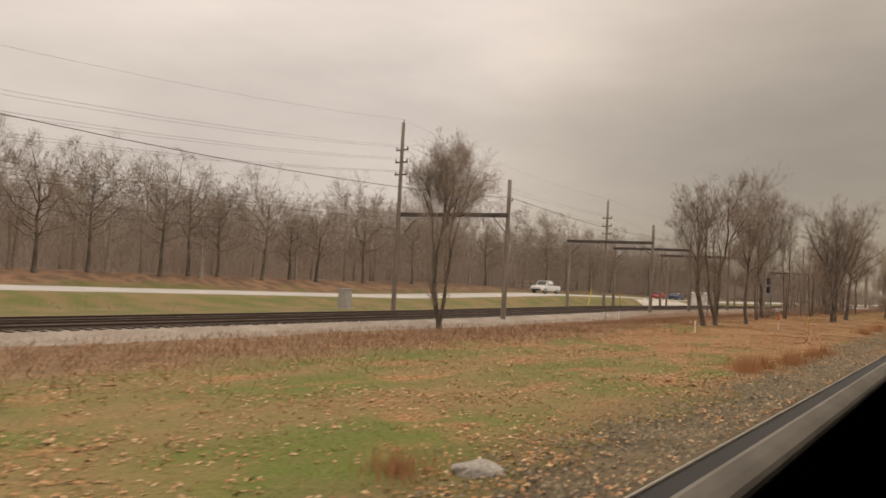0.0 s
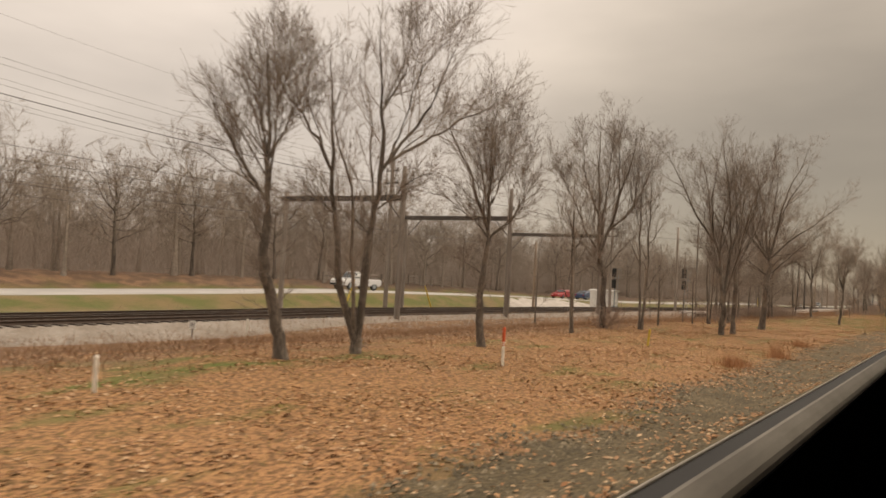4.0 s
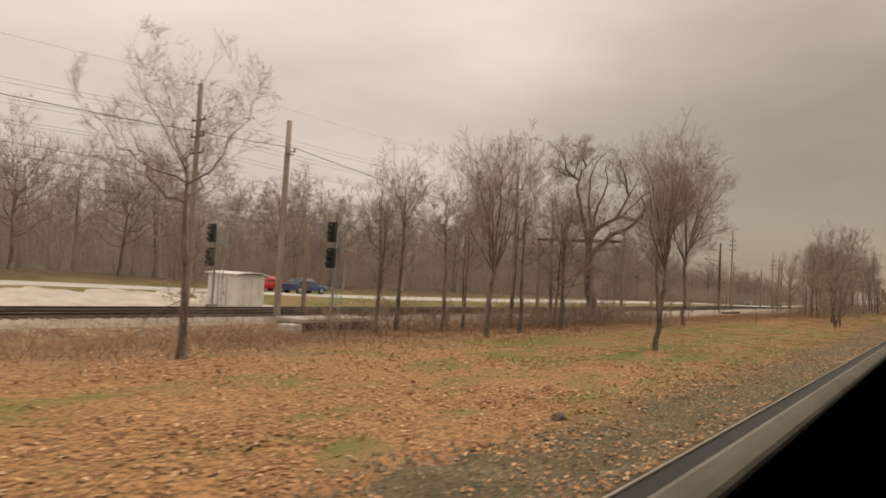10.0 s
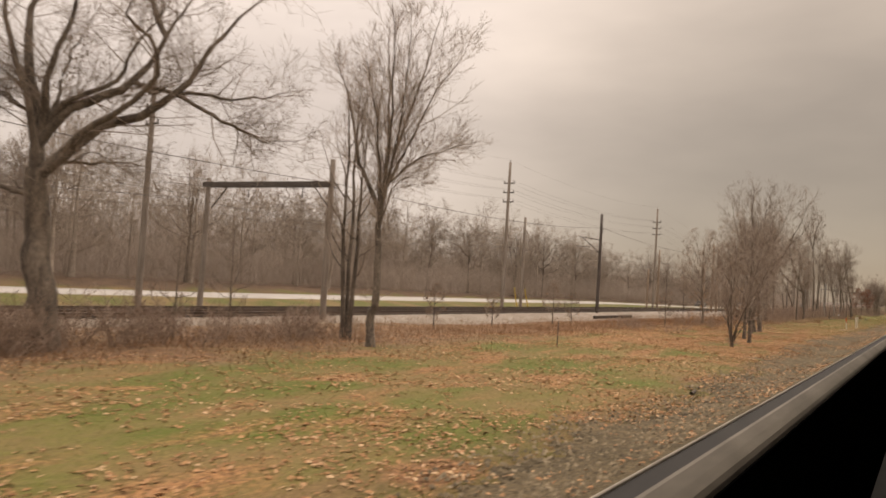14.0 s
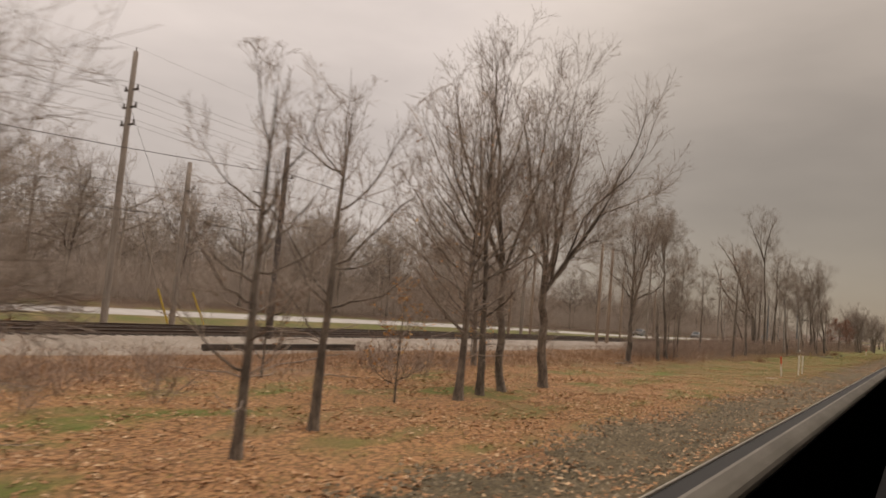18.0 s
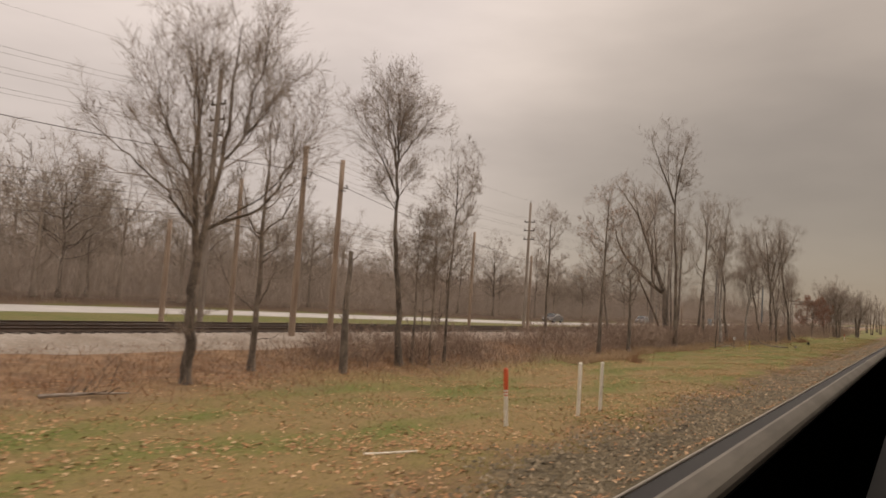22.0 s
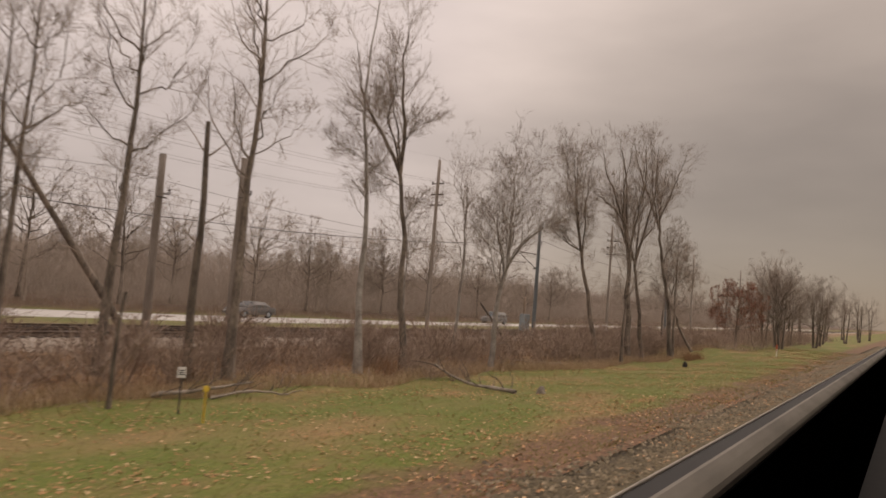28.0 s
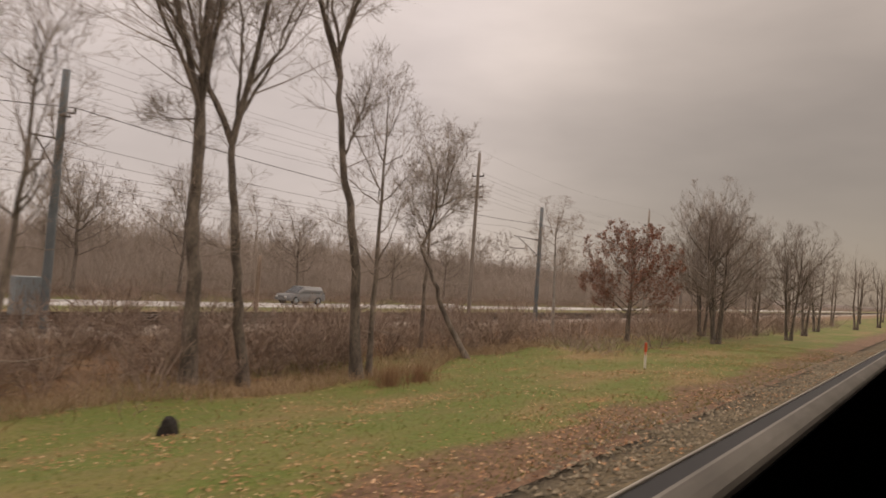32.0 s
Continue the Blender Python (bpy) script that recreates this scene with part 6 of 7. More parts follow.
form_tree(203.5, 12.3, 0.2, -51, ((0, -0.25), (0.1, 2.3), (0, 3.8)),
          (((0, 3.7), (-0.2, 5.3), (-0.9, 6.8), (-1.4, 8.7), (-2, 11)),
           ((0.1, 3.8), (0.2, 5.3), (0.3, 7.3), (0.6, 9.3), (0.8, 11.6)),
           ((0.2, 3.7), (1, 5.4), (1.8, 7), (2.6, 9.2), (3.2, 12.3)),
           ((1.2, 5.6), (2, 7), (3.6, 7.7), (5.3, 8.5)),
           ((0, 4.3), (0.1, 6.6), (-0.4, 9), (-0.3, 11.5)),
           ((0.3, 3.9), (1.4, 5.4), (2.6, 6), (3.7, 6.8)),
           ((-0.1, 4.3), (-1.2, 5.8), (-2.4, 6.8), (-3.2, 7.2))), 77, "bare tree with upswept spreading limbs on the verge", ang=33, lift=0.42)
tree(208.0, 18.3, 9.4, 0.12, "ash", 78, 2.6, leaves=160, leaf_mat=M_HANGLEAF)
form_tree(232.1, 19, 0.19, -36, ((0, -0.25), (0.1, 1.8), (0, 3.7)),
          (((0, 3.7), (-0.4, 6.2), (-0.6, 8.5), (-1, 11.8)),
           ((0.1, 3.7), (0.4, 5.8), (0.7, 8.4), (0.8, 12)),
           ((-0.1, 4.6), (-1.3, 6.3), (-2.6, 7.4), (-4, 8.4)),
           ((0.6, 6.9), (1.8, 8.7), (3.1, 11.3)),
           ((0.3, 5), (2, 6.1), (3, 7.5), (3.9, 9.4)),
           ((-0.4, 6.2), (-1.5, 8.4), (-2.2, 10.8)),
           ((-0.5, 7.5), (-0.2, 9.7), (-0, 12)),
           ((0.7, 8.2), (1.4, 10.4), (1.5, 12.5))), 79, "bare twin-trunked tree with a round crown", ang=33, lift=0.4)
tree(236.0, 20.5, 10.5, 0.13, "narrow", 80, 1.9)
dead_snag(239.4, 19.0, 5.2, 0.15, 81)
form_tree(244, 19.7, 0.17, -53, ((0, -0.25), (-0.4, 3.8), (-0.7, 6.9), (-0.7, 9)),
          (((-0.7, 8.8), (-1.3, 10.9), (-2, 13.1)),
           ((-0.7, 9), (-0.5, 10.7), (-0.1, 13.4)),
           ((-0.7, 8), (-2, 10.2), (-3.1, 11.8)),
           ((-0.7, 9.3), (0.2, 10.9), (0.8, 12.1)),
           ((-0.8, 9.8), (-0.9, 11.7), (-0.9, 13.3)),
           ((-0.7, 6.9), (-1.5, 8.2), (-2.1, 8.9)),
           ((-0.7, 7.5), (0, 8.6), (0.2, 9.4))), 82, "tall slim bare tree beside a thicket")
for i, (tx, ty, th) in enumerate(((245.3, 20.0, 8.0), (246.3, 19.6, 8.8), (247.8, 19.8, 12.0))):
    tree(tx, ty, th, 0.075, "tall", 83 + i, 1.3, stems=1 + (i % 2), fork=0.1)
for tx, ty, th, seed in ((194.0, 12.2, 3.6, 120), (208.4, 18.6, 3.4, 121)):
    tree(tx, ty, th, 0.035, "sapling", seed, th * 0.3, label="small thin sapling still holding a few orange leaves", leaves=220, leaf_mat=M_ORANGELEAF)
# brushy tree belt
tree(262.5, 21.4, 10.4, 0.11, "tall", 91, 1.5)
tree(264.4, 18.2, 12.8, 0.13, "tall", 92, 2.2, leaves=520, leaf_mat=M_HANGLEAF, label="thin tree with withered leaves in its top")
tree(269.2, 17.8, 12.2, 0.16, "oak", 93, 2.6, label="bare crooked tree in the brush belt")
form_tree(281.1, 17.8, 0.2, -66, ((0, -0.25), (-0.2, 5.3), (-0.6, 10.6), (-0.5, 13.5)),
          (((-0.6, 13), (-1.4, 14.8), (-2.1, 17.2), (-2.7, 19.6)),
           ((-0.5, 13.5), (-0.2, 15.4), (0.1, 17.2), (0.4, 19.2)),
           ((-0.6, 11.4), (-1.9, 13), (-2.6, 13.3)),
           ((-0.3, 13.5), (0.8, 14.8), (1.1, 15.7))), 94, "tall bare poplar beside a leaning willow")
form_tree(286, 19.7, 0.34, -67, ((0, -0.25), (-0.4, 2.3), (-0.7, 5.1)),
          (((-0.7, 4.7), (-2.4, 5.8), (-4.7, 8.5), (-5.6, 11.7), (-6.5, 13.9)),
           ((-0.8, 5.1), (-1.9, 7.8), (-3.3, 11.8), (-4.6, 14.2), (-6.5, 16.4)),
           ((-1.4, 6.6), (-2.6, 9.8), (-3.8, 13), (-4.5, 16.5)),
           ((-2.6, 10.2), (-1.7, 12.6), (-2.3, 15.5)),
           ((-0.7, 5.1), (-1.5, 7.8), (-0.8, 10.6), (-0.3, 11.5))), 95, "big leaning willow with heavy upswept boughs")
tree(275.2, 21.6, 10.4, 0.12, "airy", 89, 2.4, lean=(-0.04, 0.1))
tree(287.4, 19.8, 13.4, 0.13, "tall", 98, 2.0, stems=2, fork=0.08)
tree(290.7, 20.4, 15.0, 0.16, "tall", 99, 2.0)
tree(294.2, 18.7, 17.0, 0.17, "tall", 100, 2.3, label="tall bare tree with a thin high crown")
dead_snag(292.8, 18.9, 8.4, 0.13, 101, (-0.10, 0.0))
dead_snag(293.6, 22.6, 9.0, 0.13, 102, (-0.62, 0.1), "dead trunk leaning far over")
dead_snag(288.5, 16.1, 3.1, 0.06, 103, (0, 0))
form_tree(303.2, 18.2, 0.17, -38, ((0, -0.25), (-0.4, 4.8), (-0.9, 8.6)),
          (((-0.9, 8.5), (-1.5, 9.9), (-2.2, 11.1), (-2.7, 12.7), (-3.1, 15.2)),
           ((-0.9, 8.6), (-0.9, 10.4), (-1.2, 12.3), (-1.2, 14.2), (-1, 16.2)),
           ((-0.8, 8), (-1.5, 8.3), (-2.3, 8)),
           ((-0.6, 6.6), (-0, 7.4), (0.8, 7.7)),
           ((-1, 10), (-0.2, 10.9), (0.7, 11.2))), 104, "tall bare tree beside a fallen log")
form_tree(300.2, 18.2, 0.16, -32, ((0, -0.25), (-0.2, 3.6), (-0.1, 6.4), (-0.1, 7.8), (-0.4, 9.9), (-0.5, 12.2), (-0.2, 15.2)),
          (((-0.1, 6.9), (-0.8, 7.4), (-1.5, 7.6)),
           ((-0.1, 7.7), (0.5, 8.6), (0.6, 9.8)),
           ((-0.2, 9), (-0.9, 9.8), (-1.4, 10.7)),
           ((-0.3, 9.6), (0.1, 10.7), (0.5, 11.8)),
           ((-0.2, 8.5), (-0.9, 8.8), (-1.9, 8.9))), 105, PALE, bark=M_PALE)
form_tree(309.6, 17.5, 0.16, -50, ((0, -0.25), (-0, 2.7), (0.3, 5.2)),
          (((0.3, 4.9), (0.7, 6.2), (1.6, 7.2), (3.6, 8.7)),
           ((0.3, 5.4), (0.4, 8.7), (0.8, 11.9)),
           ((0.5, 5.8), (1.1, 8.1), (1.8, 10.7)),
           ((0.1, 4), (-0.7, 6.2), (-1.1, 7.9)),
           ((0.2, 4.7), (-0.1, 7.3), (0.1, 10.3))), 106, "pale barked tree with a wide airy crown", bark=M_PALE)
tree(311.5, 21.0, 13.2, 0.12, "airy", 107, 2.2, label=PALE, bark=M_PALE)
tree(320.8, 23.6, 10.0, 0.12, "airy", 118, 2.6, label="small pale barked tree with a round crown", bark=M_PALE)
dead_snag(318.6, 20.8, 4.6, 0.09, 119, (-0.75, 0.25), "dead trunk leaning over the brush")
tree(326.1, 16.6, 12.2, 0.11, "airy", 108, 1.6, lean=(0.03, 0.02))
tree(321.2, 32.0, 12.2, 0.11, "airy", 86, 2.2, label=PALE, bark=M_PALE)
form_tree(326.95, 18.6, 0.2, -44, ((0, -0.25), (-0.5, 2.4), (-1.1, 5.1), (-1.7, 7.3)),
          (((-1.7, 7.3), (-2.2, 9.5), (-2.6, 11.3), (-3.1, 13), (-3.4, 15.3)),
           ((-1.8, 7.7), (-2.8, 8.3), (-3.8, 8.9), (-4.5, 10)),
           ((-2, 8.5), (-2.6, 9.8), (-3.4, 11), (-4.2, 12.1)),
           ((-1.7, 7.3), (-1.4, 8.9), (-1.1, 10)),
           ((-2.2, 9.8), (-2.2, 11.5), (-2.1, 13.2), (-2, 15.9)),
           ((-2.4, 10.5), (-3.2, 11.8), (-3.5, 13), (-3.9, 15.9)),
           ((-2, 9.1), (-1.7, 10.4), (-1.6, 11.4)),
           ((-2.8, 8.3), (-3.7, 9.5), (-4.3, 10.2))), 109, "big bare tree leaning over the brush")
form_tree(332.2, 18.3, 0.25, -58, ((0, -0.25), (-0.2, 4.5), (-0.6, 8.5)),
          (((-0.5, 8.3), (-1.3, 11.2), (-2.4, 13.7), (-3.1, 17.1)),
           ((-0.3, 6.7), (-0.5, 9.5), (-0.7, 13.8), (-1.5, 18.6)),
           ((-0.5, 8.4), (0.1, 11), (0.7, 13.9), (0.3, 17.6)),
           ((-1.2, 10.9), (-2.6, 12.2), (-4, 13.1), (-4.6, 13.2)),
           ((-0.5, 7.8), (-1.4, 7.9), (-1.9, 8.2))), 110, "tall bare tree with a heavy straight trunk")
form_tree(333.7, 17.6, 0.19, -60, ((0, -0.25), (-0.5, 4.5), (-0.8, 7.6)),
          (((-0.8, 7.4), (-1.6, 9), (-2.4, 11.2), (-3.2, 12.9), (-3.7, 15.3)),
           ((-0.8, 7.6), (-0.4, 10.2), (0.1, 13.1), (0.2, 17.6)),
           ((-0.6, 9.3), (0.2, 10.3), (0.9, 12.6), (2.3, 13.9)),
           ((-0.8, 8.2), (-1, 11.3), (-1.6, 14.8))), 111, "bare tree forked into a wide goblet")
form_tree(337.6, 16.5, 0.21, -64, ((0, -0.25), (-0.5, 5.2), (-1.2, 7.8), (-1.6, 11.2)),
          (((-1.6, 10.7), (-2.5, 13.8), (-3.6, 16.5), (-4, 19.2)),
           ((-1.6, 11.2), (-1.1, 13.7), (-0.3, 16.1), (0.2, 17.4)),
           ((-1.6, 10.4), (-1.8, 13.6), (-2.2, 17)),
           ((-1.1, 7.4), (-0.3, 9.6), (0.2, 11.2))), 112, "bare tree with a sinuous trunk and upswept crown")
tree(338.2, 16.5, 11.4, 0.11, "narrow", 113, 1.9)
form_tree(344.4, 16.4, 0.14, -62, ((0, -0.25), (-0.8, 1.3), (-1.6, 2.9), (-2.4, 4.6)),
          (((-2.3, 4.6), (-1.7, 6), (-1.7, 7.7), (-2.4, 9.1)),
           ((-1.7, 6.3), (-0.8, 6.8), (0.2, 7.1)),
           ((-1.6, 6.6), (-1.4, 8.3), (-0.9, 9.6)),
           ((-2.1, 5.1), (-2.8, 6.5), (-2.9, 7.9))), 114, "bent bare tree with a crooked top")
tree(345.0, 19.5, 9.5, 0.11, "tall", 115, 1.8)
tree(360.5, 20.8, 8.8, 0.12, "tall", 116, 1.8, label=PALE, bark=M_PALE)
tree(361.6, 16.2, 7.6, 0.16, "ash", 117, 2.9, leaves=13000, leaf_mat=M_REDLEAF, label="small oak still full of russet leaves")
for i, (tx, ty, th) in enumerate(((368.0, 12.6, 10.8), (371.5, 13.6, 11.8), (375.0, 15.5, 11.0), (380.5, 10.4, 9.8))):
    tree(tx, ty, th, 0.16, "ash", 120 + i, 4.2, stems=3, fork=0.09, label="bushy bare tree in the clump that closes the verge")
for i, (tx, ty, th) in enumerate(((386.0, 14.0, 11.0), (392.0, 11.0, 10.5), (399.0, 17.0, 11.5), (406.0, 12.0, 10.5), (414.0, 16.0, 11.5), (424.0, 10.0, 11.0), (434.0, 14.0, 12.0), (446.0, 9.0, 11.0), (460.0, 13.0, 12.0), (476.0, 8.5, 11.0), (495.0, 12.0, 12.0))):
    tree(tx, ty, th, 0.18, "far", 130 + i, 4.0, stems=2, fork=0.08, label="bare tree in the clump that closes the verge")


# fallen trunk in the brush
def fallen_log(x, y, rz, l, r0, seed, gnarl=0.12):
    r = np.random.default_rng(seed)
    root = tagged(new("fallen_log"), "fallen grey tree trunk with broken branches on the grass", "log", "fallen wood")
    root.matrix_world = pose(x, y, gz(x, y) + r0 * 0.9, 0, 0, rz)
    t = curve_out(r, np.array([[0, 0, 0.0]]), np.array([[1.0, 0, 0]]), np.array([l]), 12, 0.02, gnarl)
    t[0, :, 2] = np.abs(t[0, :, 2]) * 0.6
    rr = (np.linspace(r0, r0 * 0.3, 12) * r.uniform(0.8, 1.2, 12))[None]
    v, f = tubes(t, rr, 8)
    child(link_mesh("trunk", v, f, M_DEADWOOD, True), root)
    p, w, uu, r1, pl = offshoots(r, t, rr, 10, 0.05, 0.98, 50, 16, np.array([l]), 0.5)
    w[:, 2] = np.abs(w[:, 2]) + 0.25
    b = curve_out(r, p, w / np.linalg.norm(w, axis=1, keepdims=True), r.uniform(0.4, 1.3, len(p)), 5, 0.25, 0.35)
    for line in b:
        v, f = tubes(line[None], r0 * 0.26 * np.linspace(1, 0.25, 5)[None], 4)
        child(link_mesh("branch", v, f, M_TIMBER, True), root, "dark broken branch")


fallen_log(301.05, 11.6, 96, 3.6, 0.085, 5, 0.5)
lump("tree_stump", 301.75, 10.95, 0.2, 0.15, 0.24, M_DEADWOOD, "broken grey stump of the fallen tree", "stump", 12.0)
fallen_log(290.2, 16.9, -44, 3.4, 0.07, 6, 0.45)
fallen_log(291.6, 16.2, -28, 3.0, 0.05, 9, 0.5)
fallen_log(318.5, 17.6, 160, 4.0, 0.08, 7)
fallen_log(227.3, 18.3, -11, 2.2, 0.06, 8)


def lying_pole(name, x, y, rz, l, r, mat, label, category, seed):
    """A straight piece that lies on the ground, slightly bent and tapered."""
    q = np.random.default_rng(seed)
    t = curve_out(q, np.array([[0, 0, 0.0]]), np.array([[1.0, 0, 0]]), np.array([l]), 7, 0.0, 0.05)
    v, f = tubes(t, (r * np.linspace(1.0, 0.8, 7) * q.uniform(0.92, 1.08, 7))[None], 7)
    ob = tagged(link_mesh(name, v, f, mat, True), label, category)
    ob.matrix_world = pose(x, y, gz(x, y) + r, 0, 0, rz)


lying_pole("stick", 228.4, 8.5, -35, 1.06, 0.022, M_POST, "pale stick lying on the grass", "stick", 1)
lying_pole("timber_piece", 158.8, 5.75, 3, 0.6, 0.06, M_TIMBER, "short dark timber offcut beside the ballast", "timber", 2)
lying_pole("timber_piece", 160.0, 5.9, 20, 0.35, 0.05, M_TIMBER, "short dark timber offcut beside the ballast", "timber", 3)


# ---- woodland behind the road ----
def woods():
    """Many leafless trees with rounded crowns, the front rows finer."""
    r = np.random.default_rng(5)
    temps = []
    for i in range(7):
        lev = skeleton_of(np.random.default_rng(200 + i), 12.0, 0.17, "far", (3.2, 4.0, 4.8, 3.6, 3.0, 5.4, 4.4)[i], stems=1 + (i == 3), fork=0.06)
        wood = [tubes(lev[0][0][:, ::3], lev[0][1][:, ::3], 5), tubes(lev[1][0][:, ::3], lev[1][1][:, ::3] * 1.05, 3)]
        q = np.random.default_rng(i)
        b2, b3 = lev[2][0], lev[3][0]
        p, w, uu, rr, pl = offshoots(q, b3, lev[3][1], 3, 0.2, 0.98, 36, 12, np.full(len(b3), 0.5), 0.5)
        b4 = curve_out(q, p, w, q.uniform(0.25, 0.8, len(p)), 2, 0.15, 0.12)
        fine = wood + [tubes(b2[:, ::4], np.maximum(lev[2][1][:, ::4], 0.011), 3), ribbons(q, b3[:, ::2], np.full((len(b3), 2), 0.0065)), ribbons(q, b4, np.tile(np.array([[0.0046, 0.0032]]), (len(b4), 1)))]
        plain = wood + [ribbons(q, b2[:, ::4], np.full((len(b2), 2), 0.016)), ribbons(q, b3[:, ::2], np.full((len(b3), 2), 0.014))]
        temps.append((merged(fine), merged(plain)))
    rows = ((56.8, 67, 185, 0, 1.0), (67, 90, 150, 1, 1.05), (90, 128, 110, 1, 1.1))
    for ya, yb, count, q, gain in rows:
        chunks = []
        for i in range(count):
            x = -30 + 620 * (i + r.random()) / count
            y = r.uniform(ya, yb) - (50 - road_y(x)) * 0.9
            h = r.uniform(8.4, 13.0) if x < 60 else r.uniform(9.6, 15.0) if x < 220 else (r.uniform(9.8, 14.2) if x < 288 else r.uniform(5.0, 8.5) * (1.4 if r.random() < 0.35 else 1.0))
            v, f = temps[r.integers(0, len(temps))][q]
            a = r.uniform(0, 6.28)
            c, s = math.cos(a), math.sin(a)
            w = h * gain / 12.0
            wx = w * r.uniform(0.85, 1.25)
            chunks.append((np.stack([(v[:, 0] * c - v[:, 1] * s) * wx + x, (v[:, 0] * s + v[:, 1] * c) * wx + y, v[:, 2] * w + gz(x, y)], axis=1), f))
        v, f = merged(chunks)
        tagged(link_mesh("woodland", v, f, M_WOODS), "leafless grey brown woodland behind the road", "woodland", kind="stuff")


woods()
# trees that stand out of the wood's edge
for i, (tx, ty, th, tw) in enumerate(((34.6, 57.8, 11.6, 3.6), (37.9, 58.6, 11.8, 4.0), (45.7, 57.6, 12.2, 4.4), (41.4, 59.0, 10.6, 3.4), (53.2, 57.8, 10.0, 3.6), (50.4, 59.0, 9.0, 3.0), (24.0, 57.6, 11.0, 3.8), (28.6, 58.6, 11.5, 4.2), (17.0, 58.0, 11.0, 4.0), (10.0, 58.4, 10.4, 3.6), (61.0, 58.2, 10.5, 3.8), (69.9, 58.0, 11.6, 4.0), (87.6, 58.4, 12.0, 4.2), (78.0, 58.8, 11.0, 3.8), (105.0, 57.8, 12.0, 4.0), (113.4, 58.4, 11.4, 3.8), (121.0, 57.4, 11.8, 4.2), (129.4, 57.0, 11.0, 3.8), (146.0, 55.6, 11.4, 4.0), (95.5, 60, 14.5, 4.6), (137.0, 64, 14.0, 4.2), (155.4, 58, 13.0, 4.0), (163.5, 57, 13.0, 4.6), (176.0, 55, 11.8, 4.0), (207.7, 58, 14.5, 4.2), (218.5, 57, 12.4, 4.0), (244.0, 51, 12.0, 4.4), (257.4, 51, 12.0, 4.0), (249.0, 56, 11.0, 3.6), (309.5, 50, 12.2, 4.6), (323.6, 50, 11.4, 4.4), (331.0, 50, 9.6, 3.6), (343.8, 50, 10.4, 4.4), (352.6, 49.5, 11.6, 4.2), (366.0, 49.5, 9.0, 3.8), (380.3, 49, 7.2, 3.0), (392.0, 50, 9.0, 3.6), (302.5, 52, 11.0, 4.2), (296.5, 50, 12.4, 4.6), (288.0, 52, 10.5, 4.0), (316.5, 53, 9.5, 3.8), (272.0, 52, 11.0, 4.2), (337.5, 53, 8.5, 3.4), (236.0, 52, 11.6, 4.2), (230.0, 50.5, 11.0, 4.0), (222.0, 52, 11.5, 4.4))):
    back = 4.2 if tx > 200 else 0.0
    tree(tx + back * 0.6, ty + back, th * (1 + back * 0.02), 0.18, "edge", 400 + i, tw, twig=1.7, label="bare broad crowned tree at the edge of the wood", group="woodland edge trees")


def canes(r, x, y, h, per, reach, rad, sides=3, k=3, tilt=0.35, droop=0.0):
    """Upright tangled canes at many places."""
    x, y, h = np.repeat(x, per), np.repeat(y, per), np.repeat(h, per)
    n = len(x)
    x, y = x + r.normal(0, reach, n), y + r.normal(0, reach, n)
    start = np.stack([x, y, ground_z(x, y) - 0.05], axis=1)
    way = np.stack([r.normal(0, tilt, n), r.normal(0, tilt, n), np.ones(n)], axis=1)
    pts = curve_out(r, start, way / np.linalg.norm(way, axis=1, keepdims=True), h * r.uniform(0.5, 1.15, n), k, droop, 0.45)
    wide = np.tile(np.linspace(rad, rad * 0.35, k), (n, 1))
    return ribbons(r, pts, wide)


def brush(name, x0, x1, ya, yb, count, h, per, reach, rad, label, seed, mat=None):
    r = np.random.default_rng(seed)
    x, y = r.uniform(x0, x1, count), r.uniform(ya, yb, count)
    keep = np.array([noise.noise(Vector((a * 0.12, b * 0.12, seed))) > -0.15 for a, b in zip(x, y)])
    x, y = x[keep], y[keep]
    v, f = canes(r, x, y, h * r.uniform(0.6, 1.3, len(x)), per, reach, rad, k=2 if ya > 45 else 3, tilt=0.45 if ya > 45 else 0.6, droop=0.0 if ya > 45 else -0.35)
    return tagged(link_mesh(name, v, f, mat or M_BRUSH), label, "undergrowth", kind="stuff")


